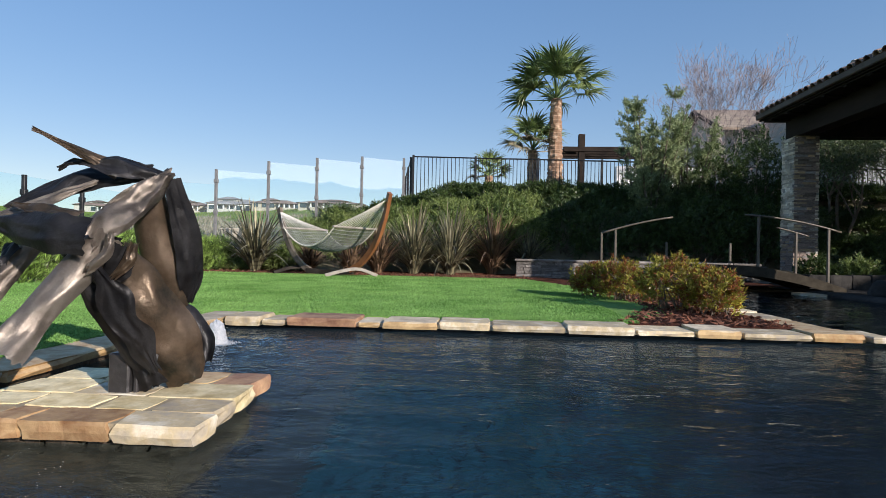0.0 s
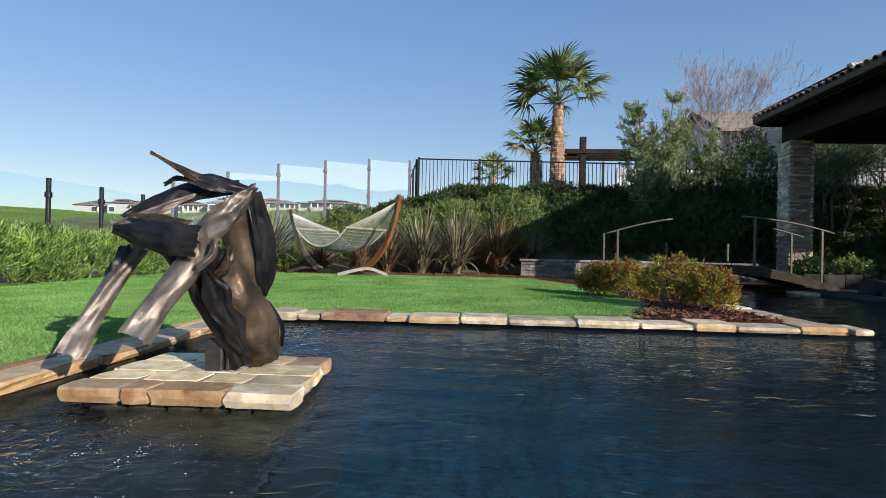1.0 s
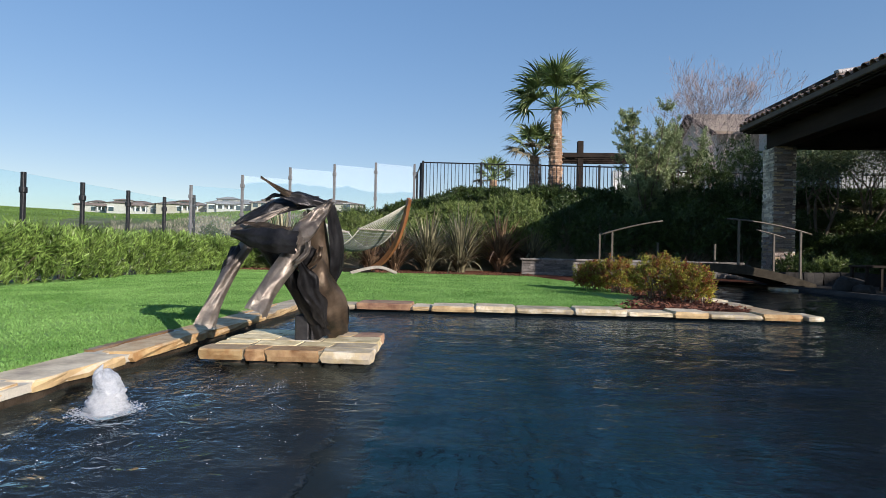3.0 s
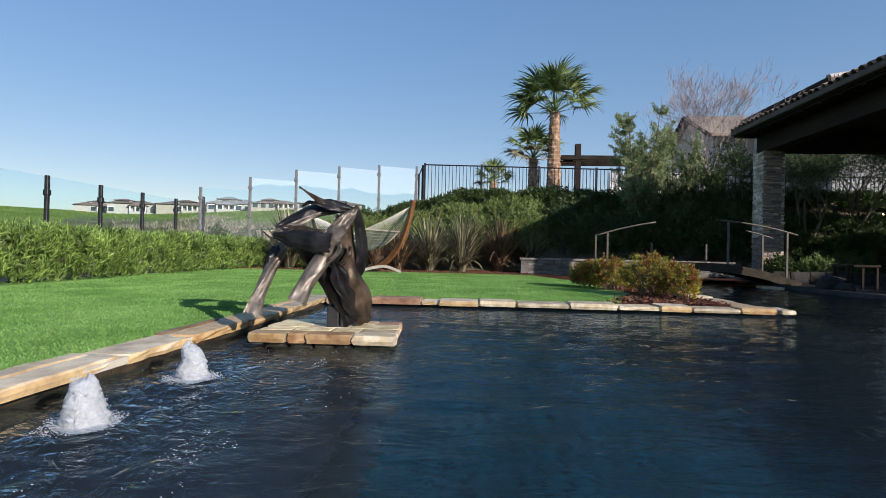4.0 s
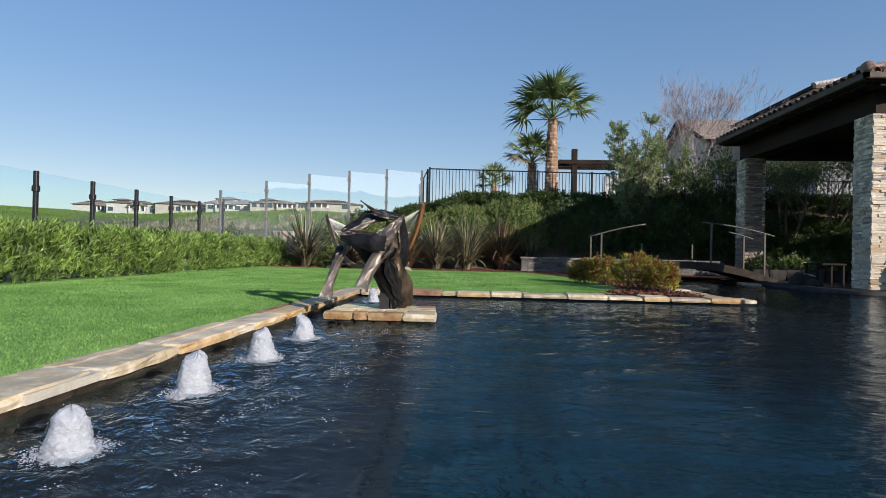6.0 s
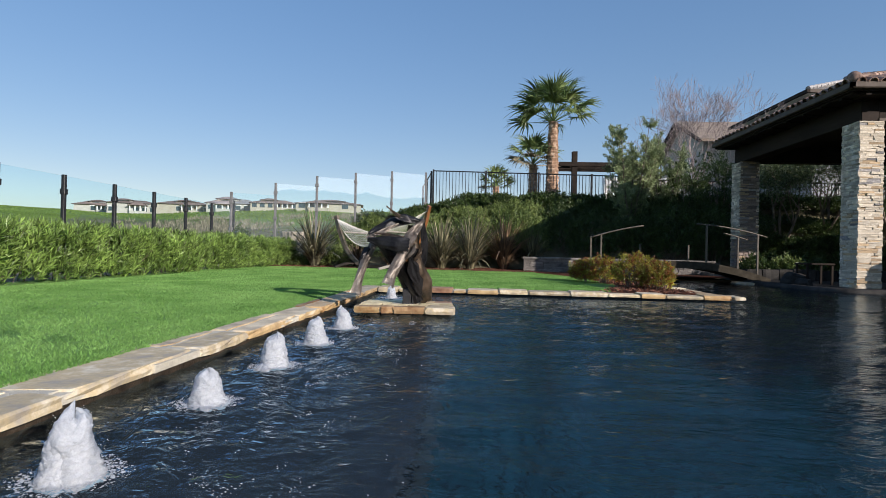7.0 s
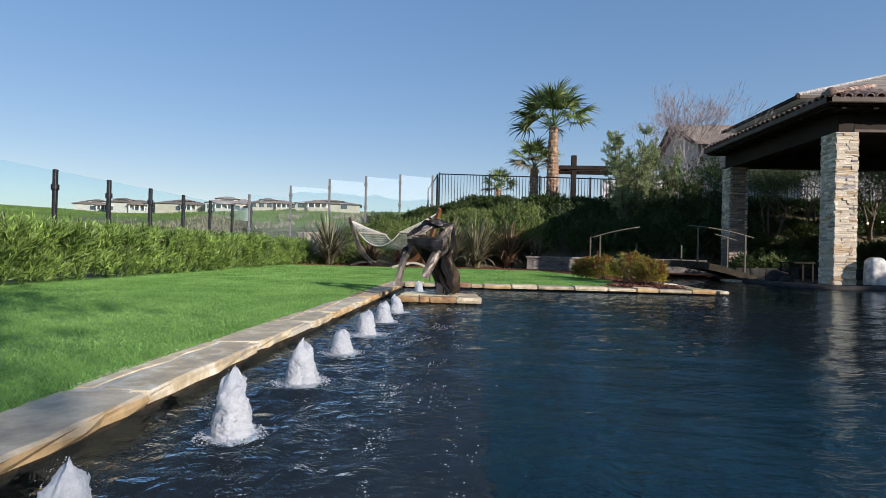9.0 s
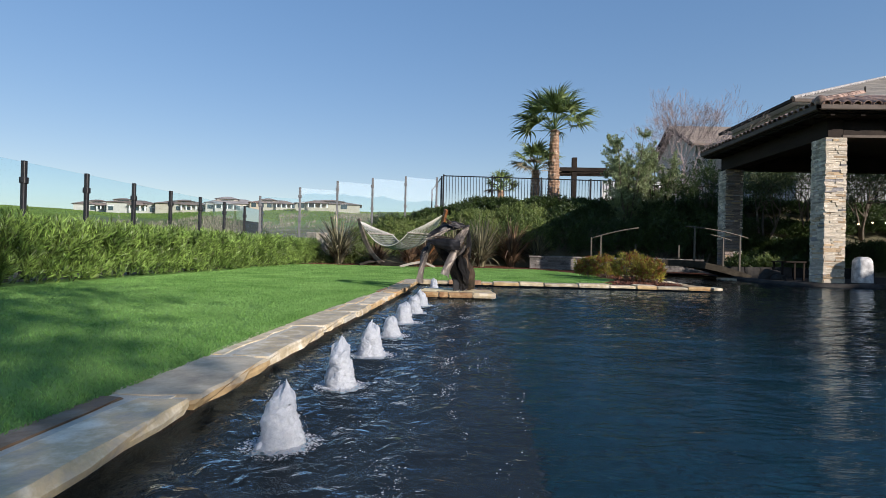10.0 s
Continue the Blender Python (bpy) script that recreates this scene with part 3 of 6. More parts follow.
# ---- coping ----
def stone(lo, hi, seed, material, parent, name="stone", rough=0.014, rim_in=0.008):
    """An irregular hewn slab: worn rim, uneven outline, nearly flat top."""
    sx, sy, sz = (hi[i] - lo[i] for i in range(3))
    nx, ny = max(2, min(6, round(sx / 0.07))), max(2, min(6, round(sy / 0.07)))
    o = Vector((seed * 1.37 % 91, seed * 0.73 % 57, 4.0))
    bm = bmesh.new()
    layers = []
    for z, inset in ((0.0, 0.007), (0.45, 0.0), (0.82, 0.002), (1.0, rim_in)):
        rim = {}
        for i in range(nx + 1):
            for j in range(ny + 1):
                if z < 1.0 and 0 < i < nx and 0 < j < ny:
                    continue
                x, y = -sx / 2 + sx * i / nx, -sy / 2 + sy * j / ny
                if z == 1.0 or inset:
                    x -= math.copysign(inset, x) * (i in (0, nx))
                    y -= math.copysign(inset, y) * (j in (0, ny))
                p = Vector((x, y, -sz / 2 + sz * z))
                if i in (0, nx):
                    p.x += rough * noise.noise(Vector((x * 3, y * 9, z * 2.0)) + o) * (1.4 if j in (0, ny) else 1.0)
                if j in (0, ny):
                    p.y += rough * noise.noise(Vector((x * 9, y * 3, z * 2.0)) - o)
                if i in (0, nx) and j in (0, ny):
                    p.x *= 1 - 0.010 / sx
                    p.y *= 1 - 0.010 / sy
                p.z += (0.0022 if z == 1.0 else 0.002) * noise.noise(p * 7 + o)
                rim[i, j] = bm.verts.new(p)
        layers.append(rim)
    loop = [(i, 0) for i in range(nx)] + [(nx, j) for j in range(ny)] + [(i, ny) for i in range(nx, 0, -1)] + [(0, j) for j in range(ny, 0, -1)]
    for a, b in zip(layers, layers[1:]):
        for k in range(len(loop)):
            p, q = loop[k], loop[(k + 1) % len(loop)]
            bm.faces.new((a[p], a[q], b[q], b[p]))
    top = layers[-1]
    for i in range(nx):
        for j in range(ny):
            bm.faces.new((top[i, j], top[i + 1, j], top[i + 1, j + 1], top[i, j + 1]))
    bm.faces.new([layers[0][p] for p in reversed(loop)])
    ob = part(name, bm, material, parent)
    ob.location = [(lo[i] + hi[i]) / 2 for i in range(3)]
    return ob


coping = thing("coping", "irregular buff, ochre and red flagstone pool coping", "coping", kind="structure")
part("mortar_bed", boxed((-2.24, -11, 0.06), (-1.985, 4.3, 0.1125)), M_MORTAR, coping)
part("mortar_bed", boxed((-1.984, 3.985, 0.07), (2.62, 4.28, 0.100)), M_MORTAR, coping)
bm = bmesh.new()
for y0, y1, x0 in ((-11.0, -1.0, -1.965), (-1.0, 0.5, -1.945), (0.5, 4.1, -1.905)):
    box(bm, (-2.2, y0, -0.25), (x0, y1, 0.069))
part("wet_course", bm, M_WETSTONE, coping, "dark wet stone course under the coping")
for y0, y1, x0 in ((-11.0, -1.0, -1.945), (-1.0, 0.4, -1.920), (0.4, 4.0, -1.888)):
    part("mortar_bed", boxed((-1.986, y0, 0.074), (x0, y1, 0.107)), M_MORTAR, coping)
r = random.Random(11)
y = -7.0
k = 0
while y < 4.25:
    end = min(y + r.uniform(0.45, 0.95), 4.3)
    bend = min(max((y + end) / 2 + 1.0, 0.0), 2.0)
    edge = -1.920 + 0.0275 * bend + r.uniform(-0.014, 0.012)
    back = -2.20 + 0.04 * bend + r.uniform(-0.02, 0.012)
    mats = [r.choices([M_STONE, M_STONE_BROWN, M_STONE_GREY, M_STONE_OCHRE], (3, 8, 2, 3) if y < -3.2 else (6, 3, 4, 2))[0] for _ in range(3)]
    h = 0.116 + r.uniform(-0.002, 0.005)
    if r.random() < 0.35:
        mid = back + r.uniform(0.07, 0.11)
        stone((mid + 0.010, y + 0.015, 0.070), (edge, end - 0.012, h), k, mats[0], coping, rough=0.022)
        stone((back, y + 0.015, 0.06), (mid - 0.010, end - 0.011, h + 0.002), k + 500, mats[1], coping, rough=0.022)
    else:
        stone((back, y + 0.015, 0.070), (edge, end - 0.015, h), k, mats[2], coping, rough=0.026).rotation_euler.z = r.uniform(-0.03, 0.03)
    y = end
    k += 1
x = -1.86
while x < 2.7:
    end = min(x + r.uniform(0.16, 0.56), 2.78)
    h = 0.115 + r.uniform(-0.01, 0.014)
    stone((x + 0.005, 3.93 + r.uniform(-0.03, 0.03), 0.066 + r.uniform(-0.006, 0.006)), (end - 0.006, 4.27 + r.uniform(-0.02, 0.02), h), k, r.choices(FLAGS + [M_STONE_CREAM], (2, 2, 1, 8, 2))[0], coping)
    x = end
    k += 1
y = 4.3
while y < 6.6:
    end = y + r.uniform(0.35, 0.6)
    stone((2.36 + r.uniform(-0.02, 0.02), y + 0.006, 0.03), (2.62 + r.uniform(-0.02, 0.02), end - 0.006, 0.115 + r.uniform(-0.01, 0.01)), k, r.choices(FLAGS, (3, 1, 1, 6))[0], coping)
    y = end
    k += 1

# planted spit and mulch beds
bm = bmesh.new()
top = [bm.verts.new((x, y, 0.108)) for x, y in [(0.9, 4.25), (2.4, 4.25), (2.4, 9.4), (2.2, 12.3), (0.7, 12.3), (0.5, 11.6), (1.5, 8.4), (1.8, 6.4), (1.65, 5.2)]]
bm.faces.new(top)
tagged(part("planting_bed", bm, M_MULCH), "reddish bark mulch bed on the spit", "mulch bed", kind="structure")
bm = bmesh.new()
grid = {}
for i in range(33):
    for j in range(13):
        x, y = -6.4 + i * 0.25, 11.0 + j * 0.16
        grid[i, j] = bm.verts.new((x, y, land(x, y) + 0.045 + 0.02 * noise.noise((x * 3, y * 3, 0))))
for i in range(32):
    for j in range(12):
        bm.faces.new((grid[i, j], grid[i + 1, j], grid[i + 1, j + 1], grid[i, j + 1]))
tagged(part("planting_bed", bm, M_MULCH, smooth=True), "reddish bark mulch bed below the flax plants", "mulch bed", kind="structure")

# dark ground sheets by the bridge and behind the pavilion, added to imitate shade
for x0, x1, y0, y1, lift in ((2.25, 5.72, 10.42, 12.34, 0.05), (5.4, 19.0, 17.02, 20.5, 0.05)):
    bm = bmesh.new()
    nx, ny = int((x1 - x0) / 0.3) + 1, int((y1 - y0) / 0.3) + 1
    grid = {}
    for i in range(nx + 1):
        for j in range(ny + 1):
            x, y = x0 + (x1 - x0) * i / nx, y0 + (y1 - y0) * j / ny
            grid[i, j] = bm.verts.new((x, y, land(x, y) + lift + 0.015 * noise.noise((x * 3, y * 3, 0))))
    for i in range(nx):
        for j in range(ny):
            bm.faces.new((grid[i, j], grid[i + 1, j], grid[i + 1, j + 1], grid[i, j + 1]))
    tagged(part("planting_bed", bm, M_MULCH, smooth=True), "dark ground sheet added as shade under the garden trees", "mulch bed", kind="structure")

# ---- island slab with the sculpture ----
island = thing("stone_island", "flagstone island slab standing in the pool", "stone slab")
# plinth coloured dark: wet stone plus the shadow under the slab
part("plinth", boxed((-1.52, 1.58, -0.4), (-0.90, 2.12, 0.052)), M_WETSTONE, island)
part("mortar_bed", boxed((-1.630, 1.520, 0.066), (-0.850, 2.190, 0.1125)), M_SANDMORTAR, island)
r = random.Random(6)
x = -1.56
while x < -0.88:
    w = r.uniform(0.09, 0.16)
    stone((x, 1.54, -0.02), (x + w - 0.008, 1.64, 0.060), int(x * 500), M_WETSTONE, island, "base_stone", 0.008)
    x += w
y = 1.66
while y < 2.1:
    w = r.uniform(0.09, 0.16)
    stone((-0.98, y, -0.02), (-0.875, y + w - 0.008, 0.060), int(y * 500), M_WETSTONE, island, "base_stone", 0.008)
    y += w
# rows from the front: ends of each stone, depth of the row, colours
ROWS_OF_STONE = [
    (1.500, 1.645, (-1.655, -1.425, -1.315, -1.045, -0.785), (M_STONE_OCHRE, M_STONE_RUST, M_STONE_RUST, M_STONE_GREY)),
    (1.645, 1.800, (-1.650, -1.440, -1.200, -1.020, -0.800), (M_STONE_CREAM, M_STONE_CREAM, M_STONE_CREAM, M_STONE_GREY)),
    (1.800, 2.000, (-1.655, -1.380, -1.120, -0.815), (M_STONE_CREAM, M_STONE_GREY, M_STONE_CREAM)),
    (2.000, 2.200, (-1.645, -1.420, -1.160, -0.990, -0.832), (M_STONE_CREAM, M_STONE_CREAM, M_STONE_OCHRE, M_STONE_RED))]
for k, (c, d, xs_, mats) in enumerate(ROWS_OF_STONE):
    for q, mt in enumerate(mats):
        stone((xs_[q] + 0.001, c + 0.001, 0.060), (xs_[q + 1] - 0.001, d - 0.001, 0.1155 + r.uniform(-0.0015, 0.002)), 900 + 10 * k + q, mt, island, "flagstone", 0.015, 0.0045)


def sheet(bm, spine, half, curl, facing, fold=0.012, seed=1, steps=9, seg=20, lines=1.3, dark=0, jag=0.16):
    """A bent, folded strip of sheet metal along a spine: half widths, curl across in degrees, the way its outside faces."""
    line = arc(spine, steps)
    n = len(line)
    face = Vector(facing).normalized()
    o = Vector((seed * 3.7, seed * 1.9, seed * 2.3))
    rows = []

    def along(values, t):
        t *= len(values) - 1
        k = min(int(t), len(values) - 2)
        f = t - k
        f = f * f * (3 - 2 * f)
        return values[k] * (1 - f) + values[k + 1] * f

    for i, p in enumerate(line):
        t = i / (n - 1)
        d = (line[min(i + 1, n - 1)] - line[max(i - 1, 0)]).normalized()
        nrm = (face - d * face.dot(d)).normalized()
        side = d.cross(nrm)
        w, c = along(half, t), radians(max(along(curl, t), 1.0))
        rad = 2 * w / c
        row = []
        for s in range(seg + 1):
            u = -1 + 2 * s / seg
            w_end = 1 + jag * noise.noise(Vector((t * 5.0, u * 0.5 + (5 if u > 0 else 0), 0)) + o)
            q = u * c / 2 * w_end
            h = rad * math.cos(q) - rad
            ridge = 1 - 2 * abs(noise.noise(Vector((u * lines, t * 1.6, 0.3)) + o))
            dent = noise.noise(Vector((u * 1.3, t * 4.2, 7.1)) + o)
            crumple = noise.noise(Vector((u * 2.6, t * 9.0, 2.7)) + o)
            h += fold * ridge + fold * 1.6 * dent + fold * 0.8 * crumple
            v = p + side * rad * math.sin(q) + nrm * h
            if i in (0, n - 1):
                v += d * (fold * 2.0 * noise.noise(Vector((u * 4, 1.0 + i, 0)) + o))
            row.append(bm.verts.new(v))
        rows.append(row)
    for a, b in zip(rows, rows[1:]):
        for s in range(seg):
            bm.faces.new((a[s], a[s + 1], b[s + 1], b[s])).material_index = dark


bm = bmesh.new()
FRONT = (0.40, -0.88, 0.15)
# wing, its pale lower lip and the spike
sheet(bm, [(-1.58, 1.74, 0.735), (-1.47, 1.80, 0.81), (-1.35, 1.86, 0.87), (-1.18, 1.91, 0.885)], [0.030, 0.058, 0.066, 0.03], [60, 90, 90, 50], (0.1, -0.75, 0.5), 0.008, 1, dark=1, jag=0.35)
sheet(bm, [(-1.59, 1.70, 0.70), (-1.46, 1.755, 0.765), (-1.33, 1.83, 0.84)], [0.020, 0.026, 0.010], [70, 80, 60], (0.2, -0.8, 0.4), 0.005, 2, jag=0.1)
sheet(bm, [(-1.41, 1.64, 0.98), (-1.38, 1.72, 0.955), (-1.33, 1.80, 0.92), (-1.27, 1.86, 0.885)], [0.008, 0.012, 0.022, 0.040], [30, 40, 60, 60], (0.3, -0.9, 0.4), 0.003, 3, dark=2, jag=0.08)
sheet(bm, [(-1.36, 1.79, 0.900), (-1.25, 1.84, 0.90), (-1.12, 1.89, 0.865)], [0.020, 0.055, 0.026], [40, 80, 120], (0.3, -0.8, 0.6), 0.008, 4, dark=1, jag=0.3)
sheet(bm, [(-1.44, 1.79, 0.875), (-1.40, 1.80, 0.90), (-1.35, 1.82, 0.905)], [0.008, 0.016, 0.006], [40, 60, 40], (0.2, -0.9, 0.3), 0.004, 22, dark=1, jag=0.4)
# upper arm, folded lengthwise
sheet(bm, [(-1.10, 1.89, 0.890), (-1.14, 1.83, 0.82), (-1.19, 1.75, 0.735), (-1.225, 1.65, 0.645)], [0.034, 0.062, 0.074, 0.046], [210, 170, 150, 120], FRONT, 0.016, 5, lines=1.0, jag=0.12)
# forearm plate, dark and flat, with a torn lower edge
sheet(bm, [(-1.575, 1.675, 0.69), (-1.43, 1.635, 0.672), (-1.30, 1.605, 0.655), (-1.20, 1.61, 0.645)], [0.030, 0.056, 0.066, 0.064], [130, 70, 50, 40], (0.25, -0.95, 0.1), 0.005, 6, dark=1, jag=0.3)
sheet(bm, [(-1.52, 1.70, 0.745), (-1.40, 1.67, 0.735), (-1.25, 1.65, 0.715)], [0.010, 0.026, 0.020], [30, 40, 30], (0.1, -0.6, 0.8), 0.005, 7, dark=2, jag=0.4)
# legs
sheet(bm, [(-1.54, 1.84, 0.66), (-1.59, 1.77, 0.54), (-1.625, 1.655, 0.37), (-1.645, 1.55, 0.215)], [0.050, 0.052, 0.046, 0.054], [150, 150, 120, 70], (0.55, -0.75, 0.35), 0.008, 8, lines=0.8, jag=0.06)
sheet(bm, [(-1.60, 1.80, 0.62), (-1.64, 1.75, 0.50), (-1.655, 1.70, 0.41)], [0.040, 0.034, 0.008], [80, 90, 60], (-0.4, -0.9, 0.2), 0.010, 9, dark=1)
sheet(bm, [(-1.18, 1.68, 0.655), (-1.255, 1.645, 0.545), (-1.32, 1.57, 0.415), (-1.355, 1.485, 0.30)], [0.060, 0.070, 0.058, 0.062], [130, 140, 120, 70], (0.6, -0.72, 0.35), 0.009, 10, lines=0.8, jag=0.06)
# folded lips over a plate coloured with the hollow's shade, where arm meets body
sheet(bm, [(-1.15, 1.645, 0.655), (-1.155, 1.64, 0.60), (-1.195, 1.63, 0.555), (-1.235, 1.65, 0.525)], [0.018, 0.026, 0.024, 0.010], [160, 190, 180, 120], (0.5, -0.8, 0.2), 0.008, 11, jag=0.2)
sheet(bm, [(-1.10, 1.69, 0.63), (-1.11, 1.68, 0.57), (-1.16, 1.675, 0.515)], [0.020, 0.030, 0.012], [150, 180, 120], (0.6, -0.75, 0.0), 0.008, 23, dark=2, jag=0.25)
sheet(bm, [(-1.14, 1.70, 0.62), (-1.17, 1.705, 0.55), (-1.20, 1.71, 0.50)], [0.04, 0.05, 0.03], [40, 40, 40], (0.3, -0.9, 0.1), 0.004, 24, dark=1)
# body: long plates running down to the foot block
sheet(bm, [(-1.18, 1.71, 0.60), (-1.135, 1.785, 0.46), (-1.075, 1.875, 0.30), (-1.035, 1.95, 0.135)], [0.062, 0.100, 0.112, 0.088], [80, 70, 75, 110], (0.50, -0.75, 0.42), 0.012, 12, lines=0.5, dark=2, jag=0.16)
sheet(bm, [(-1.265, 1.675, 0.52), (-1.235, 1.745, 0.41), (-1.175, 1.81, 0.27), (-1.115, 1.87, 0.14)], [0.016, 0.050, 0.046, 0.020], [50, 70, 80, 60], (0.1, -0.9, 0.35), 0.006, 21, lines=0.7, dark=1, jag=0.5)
# inner plate under the body, coloured dark for its shade
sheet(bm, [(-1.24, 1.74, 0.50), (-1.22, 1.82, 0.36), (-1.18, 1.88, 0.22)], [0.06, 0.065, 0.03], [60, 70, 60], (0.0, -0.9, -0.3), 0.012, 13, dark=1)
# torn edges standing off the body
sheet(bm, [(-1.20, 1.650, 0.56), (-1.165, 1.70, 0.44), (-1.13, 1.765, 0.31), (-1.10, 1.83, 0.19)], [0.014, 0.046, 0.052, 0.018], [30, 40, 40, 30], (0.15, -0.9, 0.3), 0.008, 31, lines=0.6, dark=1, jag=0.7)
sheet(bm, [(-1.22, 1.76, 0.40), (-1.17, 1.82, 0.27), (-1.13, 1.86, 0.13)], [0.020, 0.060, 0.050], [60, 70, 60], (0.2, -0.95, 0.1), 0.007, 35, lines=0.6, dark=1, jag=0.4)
# smooth thigh behind, with its dark outer plate and the cup at the knee
sheet(bm, [(-1.19, 1.89, 0.83), (-1.195, 1.94, 0.67), (-1.175, 1.98, 0.54), (-1.15, 2.05, 0.38)], [0.070, 0.092, 0.088, 0.045], [170, 150, 140, 150], (0.35, -0.9, -0.1), 0.003, 14, lines=0.6, dark=2, jag=0.05)
sheet(bm, [(-1.12, 1.93, 0.86), (-1.09, 2.0, 0.65), (-1.095, 2.04, 0.51), (-1.14, 2.09, 0.40)], [0.036, 0.056, 0.054, 0.026], [50, 60, 60, 50], (0.75, -0.6, 0.1), 0.006, 15, dark=1, jag=0.08)
sheet(bm, [(-1.17, 2.05, 0.42), (-1.105, 2.08, 0.37), (-1.055, 2.10, 0.28), (-1.05, 2.07, 0.18)], [0.045, 0.085, 0.085, 0.045], [170, 200, 200, 170], (0.6, -0.3, 0.7), 0.005, 16, dark=1, jag=0.1)
# plates inside, towards the lawn, their shade put into dark bronze colour
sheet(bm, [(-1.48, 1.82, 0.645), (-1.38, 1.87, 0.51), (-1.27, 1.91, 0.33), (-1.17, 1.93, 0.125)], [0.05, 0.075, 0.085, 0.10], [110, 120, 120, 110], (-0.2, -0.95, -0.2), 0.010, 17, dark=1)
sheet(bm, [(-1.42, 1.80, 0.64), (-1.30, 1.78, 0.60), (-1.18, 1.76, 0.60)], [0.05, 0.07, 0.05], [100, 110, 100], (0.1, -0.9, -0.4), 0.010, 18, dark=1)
bmesh.ops.solidify(bm, geom=bm.faces[:], thickness=0.006)
block = len(bm.faces)
box(bm, (-1.275, 1.83, 0.108), (-1.20, 1.95, 0.25), 0.006)
box(bm, (-1.19, 1.84, 0.108), (-1.175, 1.86, 0.19), 0.003)
bm.faces.ensure_lookup_table()
for f in bm.faces[block:]:
    f.material_index = 1
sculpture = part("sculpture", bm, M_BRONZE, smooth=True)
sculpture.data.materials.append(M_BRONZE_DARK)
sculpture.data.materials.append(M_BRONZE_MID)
sculpture.data.set_sharp_from_angle(angle=radians(34))
tagged(sculpture, "abstract sculpture of crumpled bronze sheets on the stone island", "sculpture")


# ---- bubblers ----
def bubbler(x, y, h, w, seed):
    """A ragged column of frothing water: a few merged plumes, loose drops, torn foam round the foot."""
    b = thing("fountain_bubbler", "white frothing water jet rising from the pool", "fountain", (x, y, WATER), group="row of pool bubblers")
    bm = bmesh.new()
    rr = random.Random(seed)
    plumes = [(0.0, 0.0, h, w * 0.86)]
    for k in range(4):
        a = rr.uniform(0, 6.283)
        d = w * rr.uniform(0.35, 0.62)
        plumes.append((d * math.cos(a), d * math.sin(a), h * rr.uniform(0.35, 0.92), w * rr.uniform(0.38, 0.62)))
    for k in range(5):
        a = rr.uniform(0, 6.283)
        d = w * rr.uniform(0.7, 1.25)
        plumes.append((d * math.cos(a), d * math.sin(a), h * rr.uniform(0.12, 0.34), w * rr.uniform(0.16, 0.30)))
    N, K = 56, 52
    for m, (px, py, ph, pw) in enumerate(plumes):
        o = Vector((seed * 5.1 + m, seed * 2.2 - m, seed * 8.8))
        rings = []
        for i in range(N + 1):
            z = i / N
            rad = pw * (0.62 + 0.55 * (1 - z) ** 1.4) * (1 - max(z - 0.80, 0) ** 2 * 22.0)
            rad = max(rad, 0.002) if i < N else 0.001
            ring = []
            for k in range(K):
                a = 6.28318 * k / K
                d = Vector((math.cos(a), math.sin(a), 0))
                q = Vector((d.x * pw, d.y * pw, z * ph))
                swell = 0.20 * noise.noise(q * 22 + o) + 0.20 * abs(noise.noise(q * 55 - o)) + 0.16 * abs(noise.noise(q * 130 + o)) + 0.10 * noise.noise(q * 300 - o)
                c = d * rad * (1 + swell)
                c.x += px * (1 - 0.45 * z) + 0.018 * noise.noise(Vector((1.0, z * 2.6, seed + m * 1.7))) * z
                c.y += py * (1 - 0.45 * z) + 0.018 * noise.noise(Vector((8.0, z * 2.6, seed + m * 1.7))) * z
                c.z = z * ph * (1 + 0.20 * noise.noise(q * 30 + o) * z) - 0.012 + 0.008 * noise.noise(q * 110 + o)
                ring.append(bm.verts.new(c))
            rings.append(ring)
        for a, c in zip(rings, rings[1:]):
            for k in range(K):
                bm.faces.new((a[k], a[(k + 1) % K], c[(k + 1) % K], c[k]))
        bm.faces.new(rings[-1])
    part("jet", bm, M_FOAM, b, smooth=True)
    rr = np.random.default_rng(seed)
    octa = np.array([(1, 0, 0), (-1, 0, 0), (0, 1, 0), (0, -1, 0), (0, 0, 1), (0, 0, -1)])
    tri = np.array([(0, 2, 4), (2, 1, 4), (1, 3, 4), (3, 0, 4), (2, 0, 5), (1, 2, 5), (3, 1, 5), (0, 3, 5)])
    # torn foam drifting round the foot, thinning outwards
    n = 2600
    ang = rr.random(n) * 6.283
    lobe = np.array([1 + 0.55 * noise.noise((math.cos(v) * 1.4, math.sin(v) * 1.4, seed * 3.0)) for v in ang])
    rad = w * (0.85 + 1.1 * rr.random(n) ** 2.4 * lobe)
    p = np.stack([np.cos(ang) * rad, np.sin(ang) * rad, 0.002 + 0.004 * rr.random(n)], axis=1)
    s = (0.0014 + 0.0042 * rr.random(n) ** 3) * np.clip(1.6 - rad / w * 0.45, 0.4, 1)
    flat = octa * np.array([1, 1, 0.35])
    v = (p[:, None, :] + flat[None] * s[:, None, None]).reshape(-1, 3)
    f = (tri[None] + 6 * np.arange(n)[:, None, None]).reshape(-1, 3)
    tagged(raw("foam", v, f, M_FOAM, b), kind="stuff")
    n = 320
    ang = rr.random(n) * 6.283
    z = h * rr.random(n) ** 1.5 * 1.0
    rad = w * (0.55 + 0.75 * (1 - np.clip(z / h, 0, 1)) ** 1.6) * (0.8 + 0.55 * rr.random(n) ** 2)
    rad *= np.where(z > h * 0.9, 0.55, 1.0)
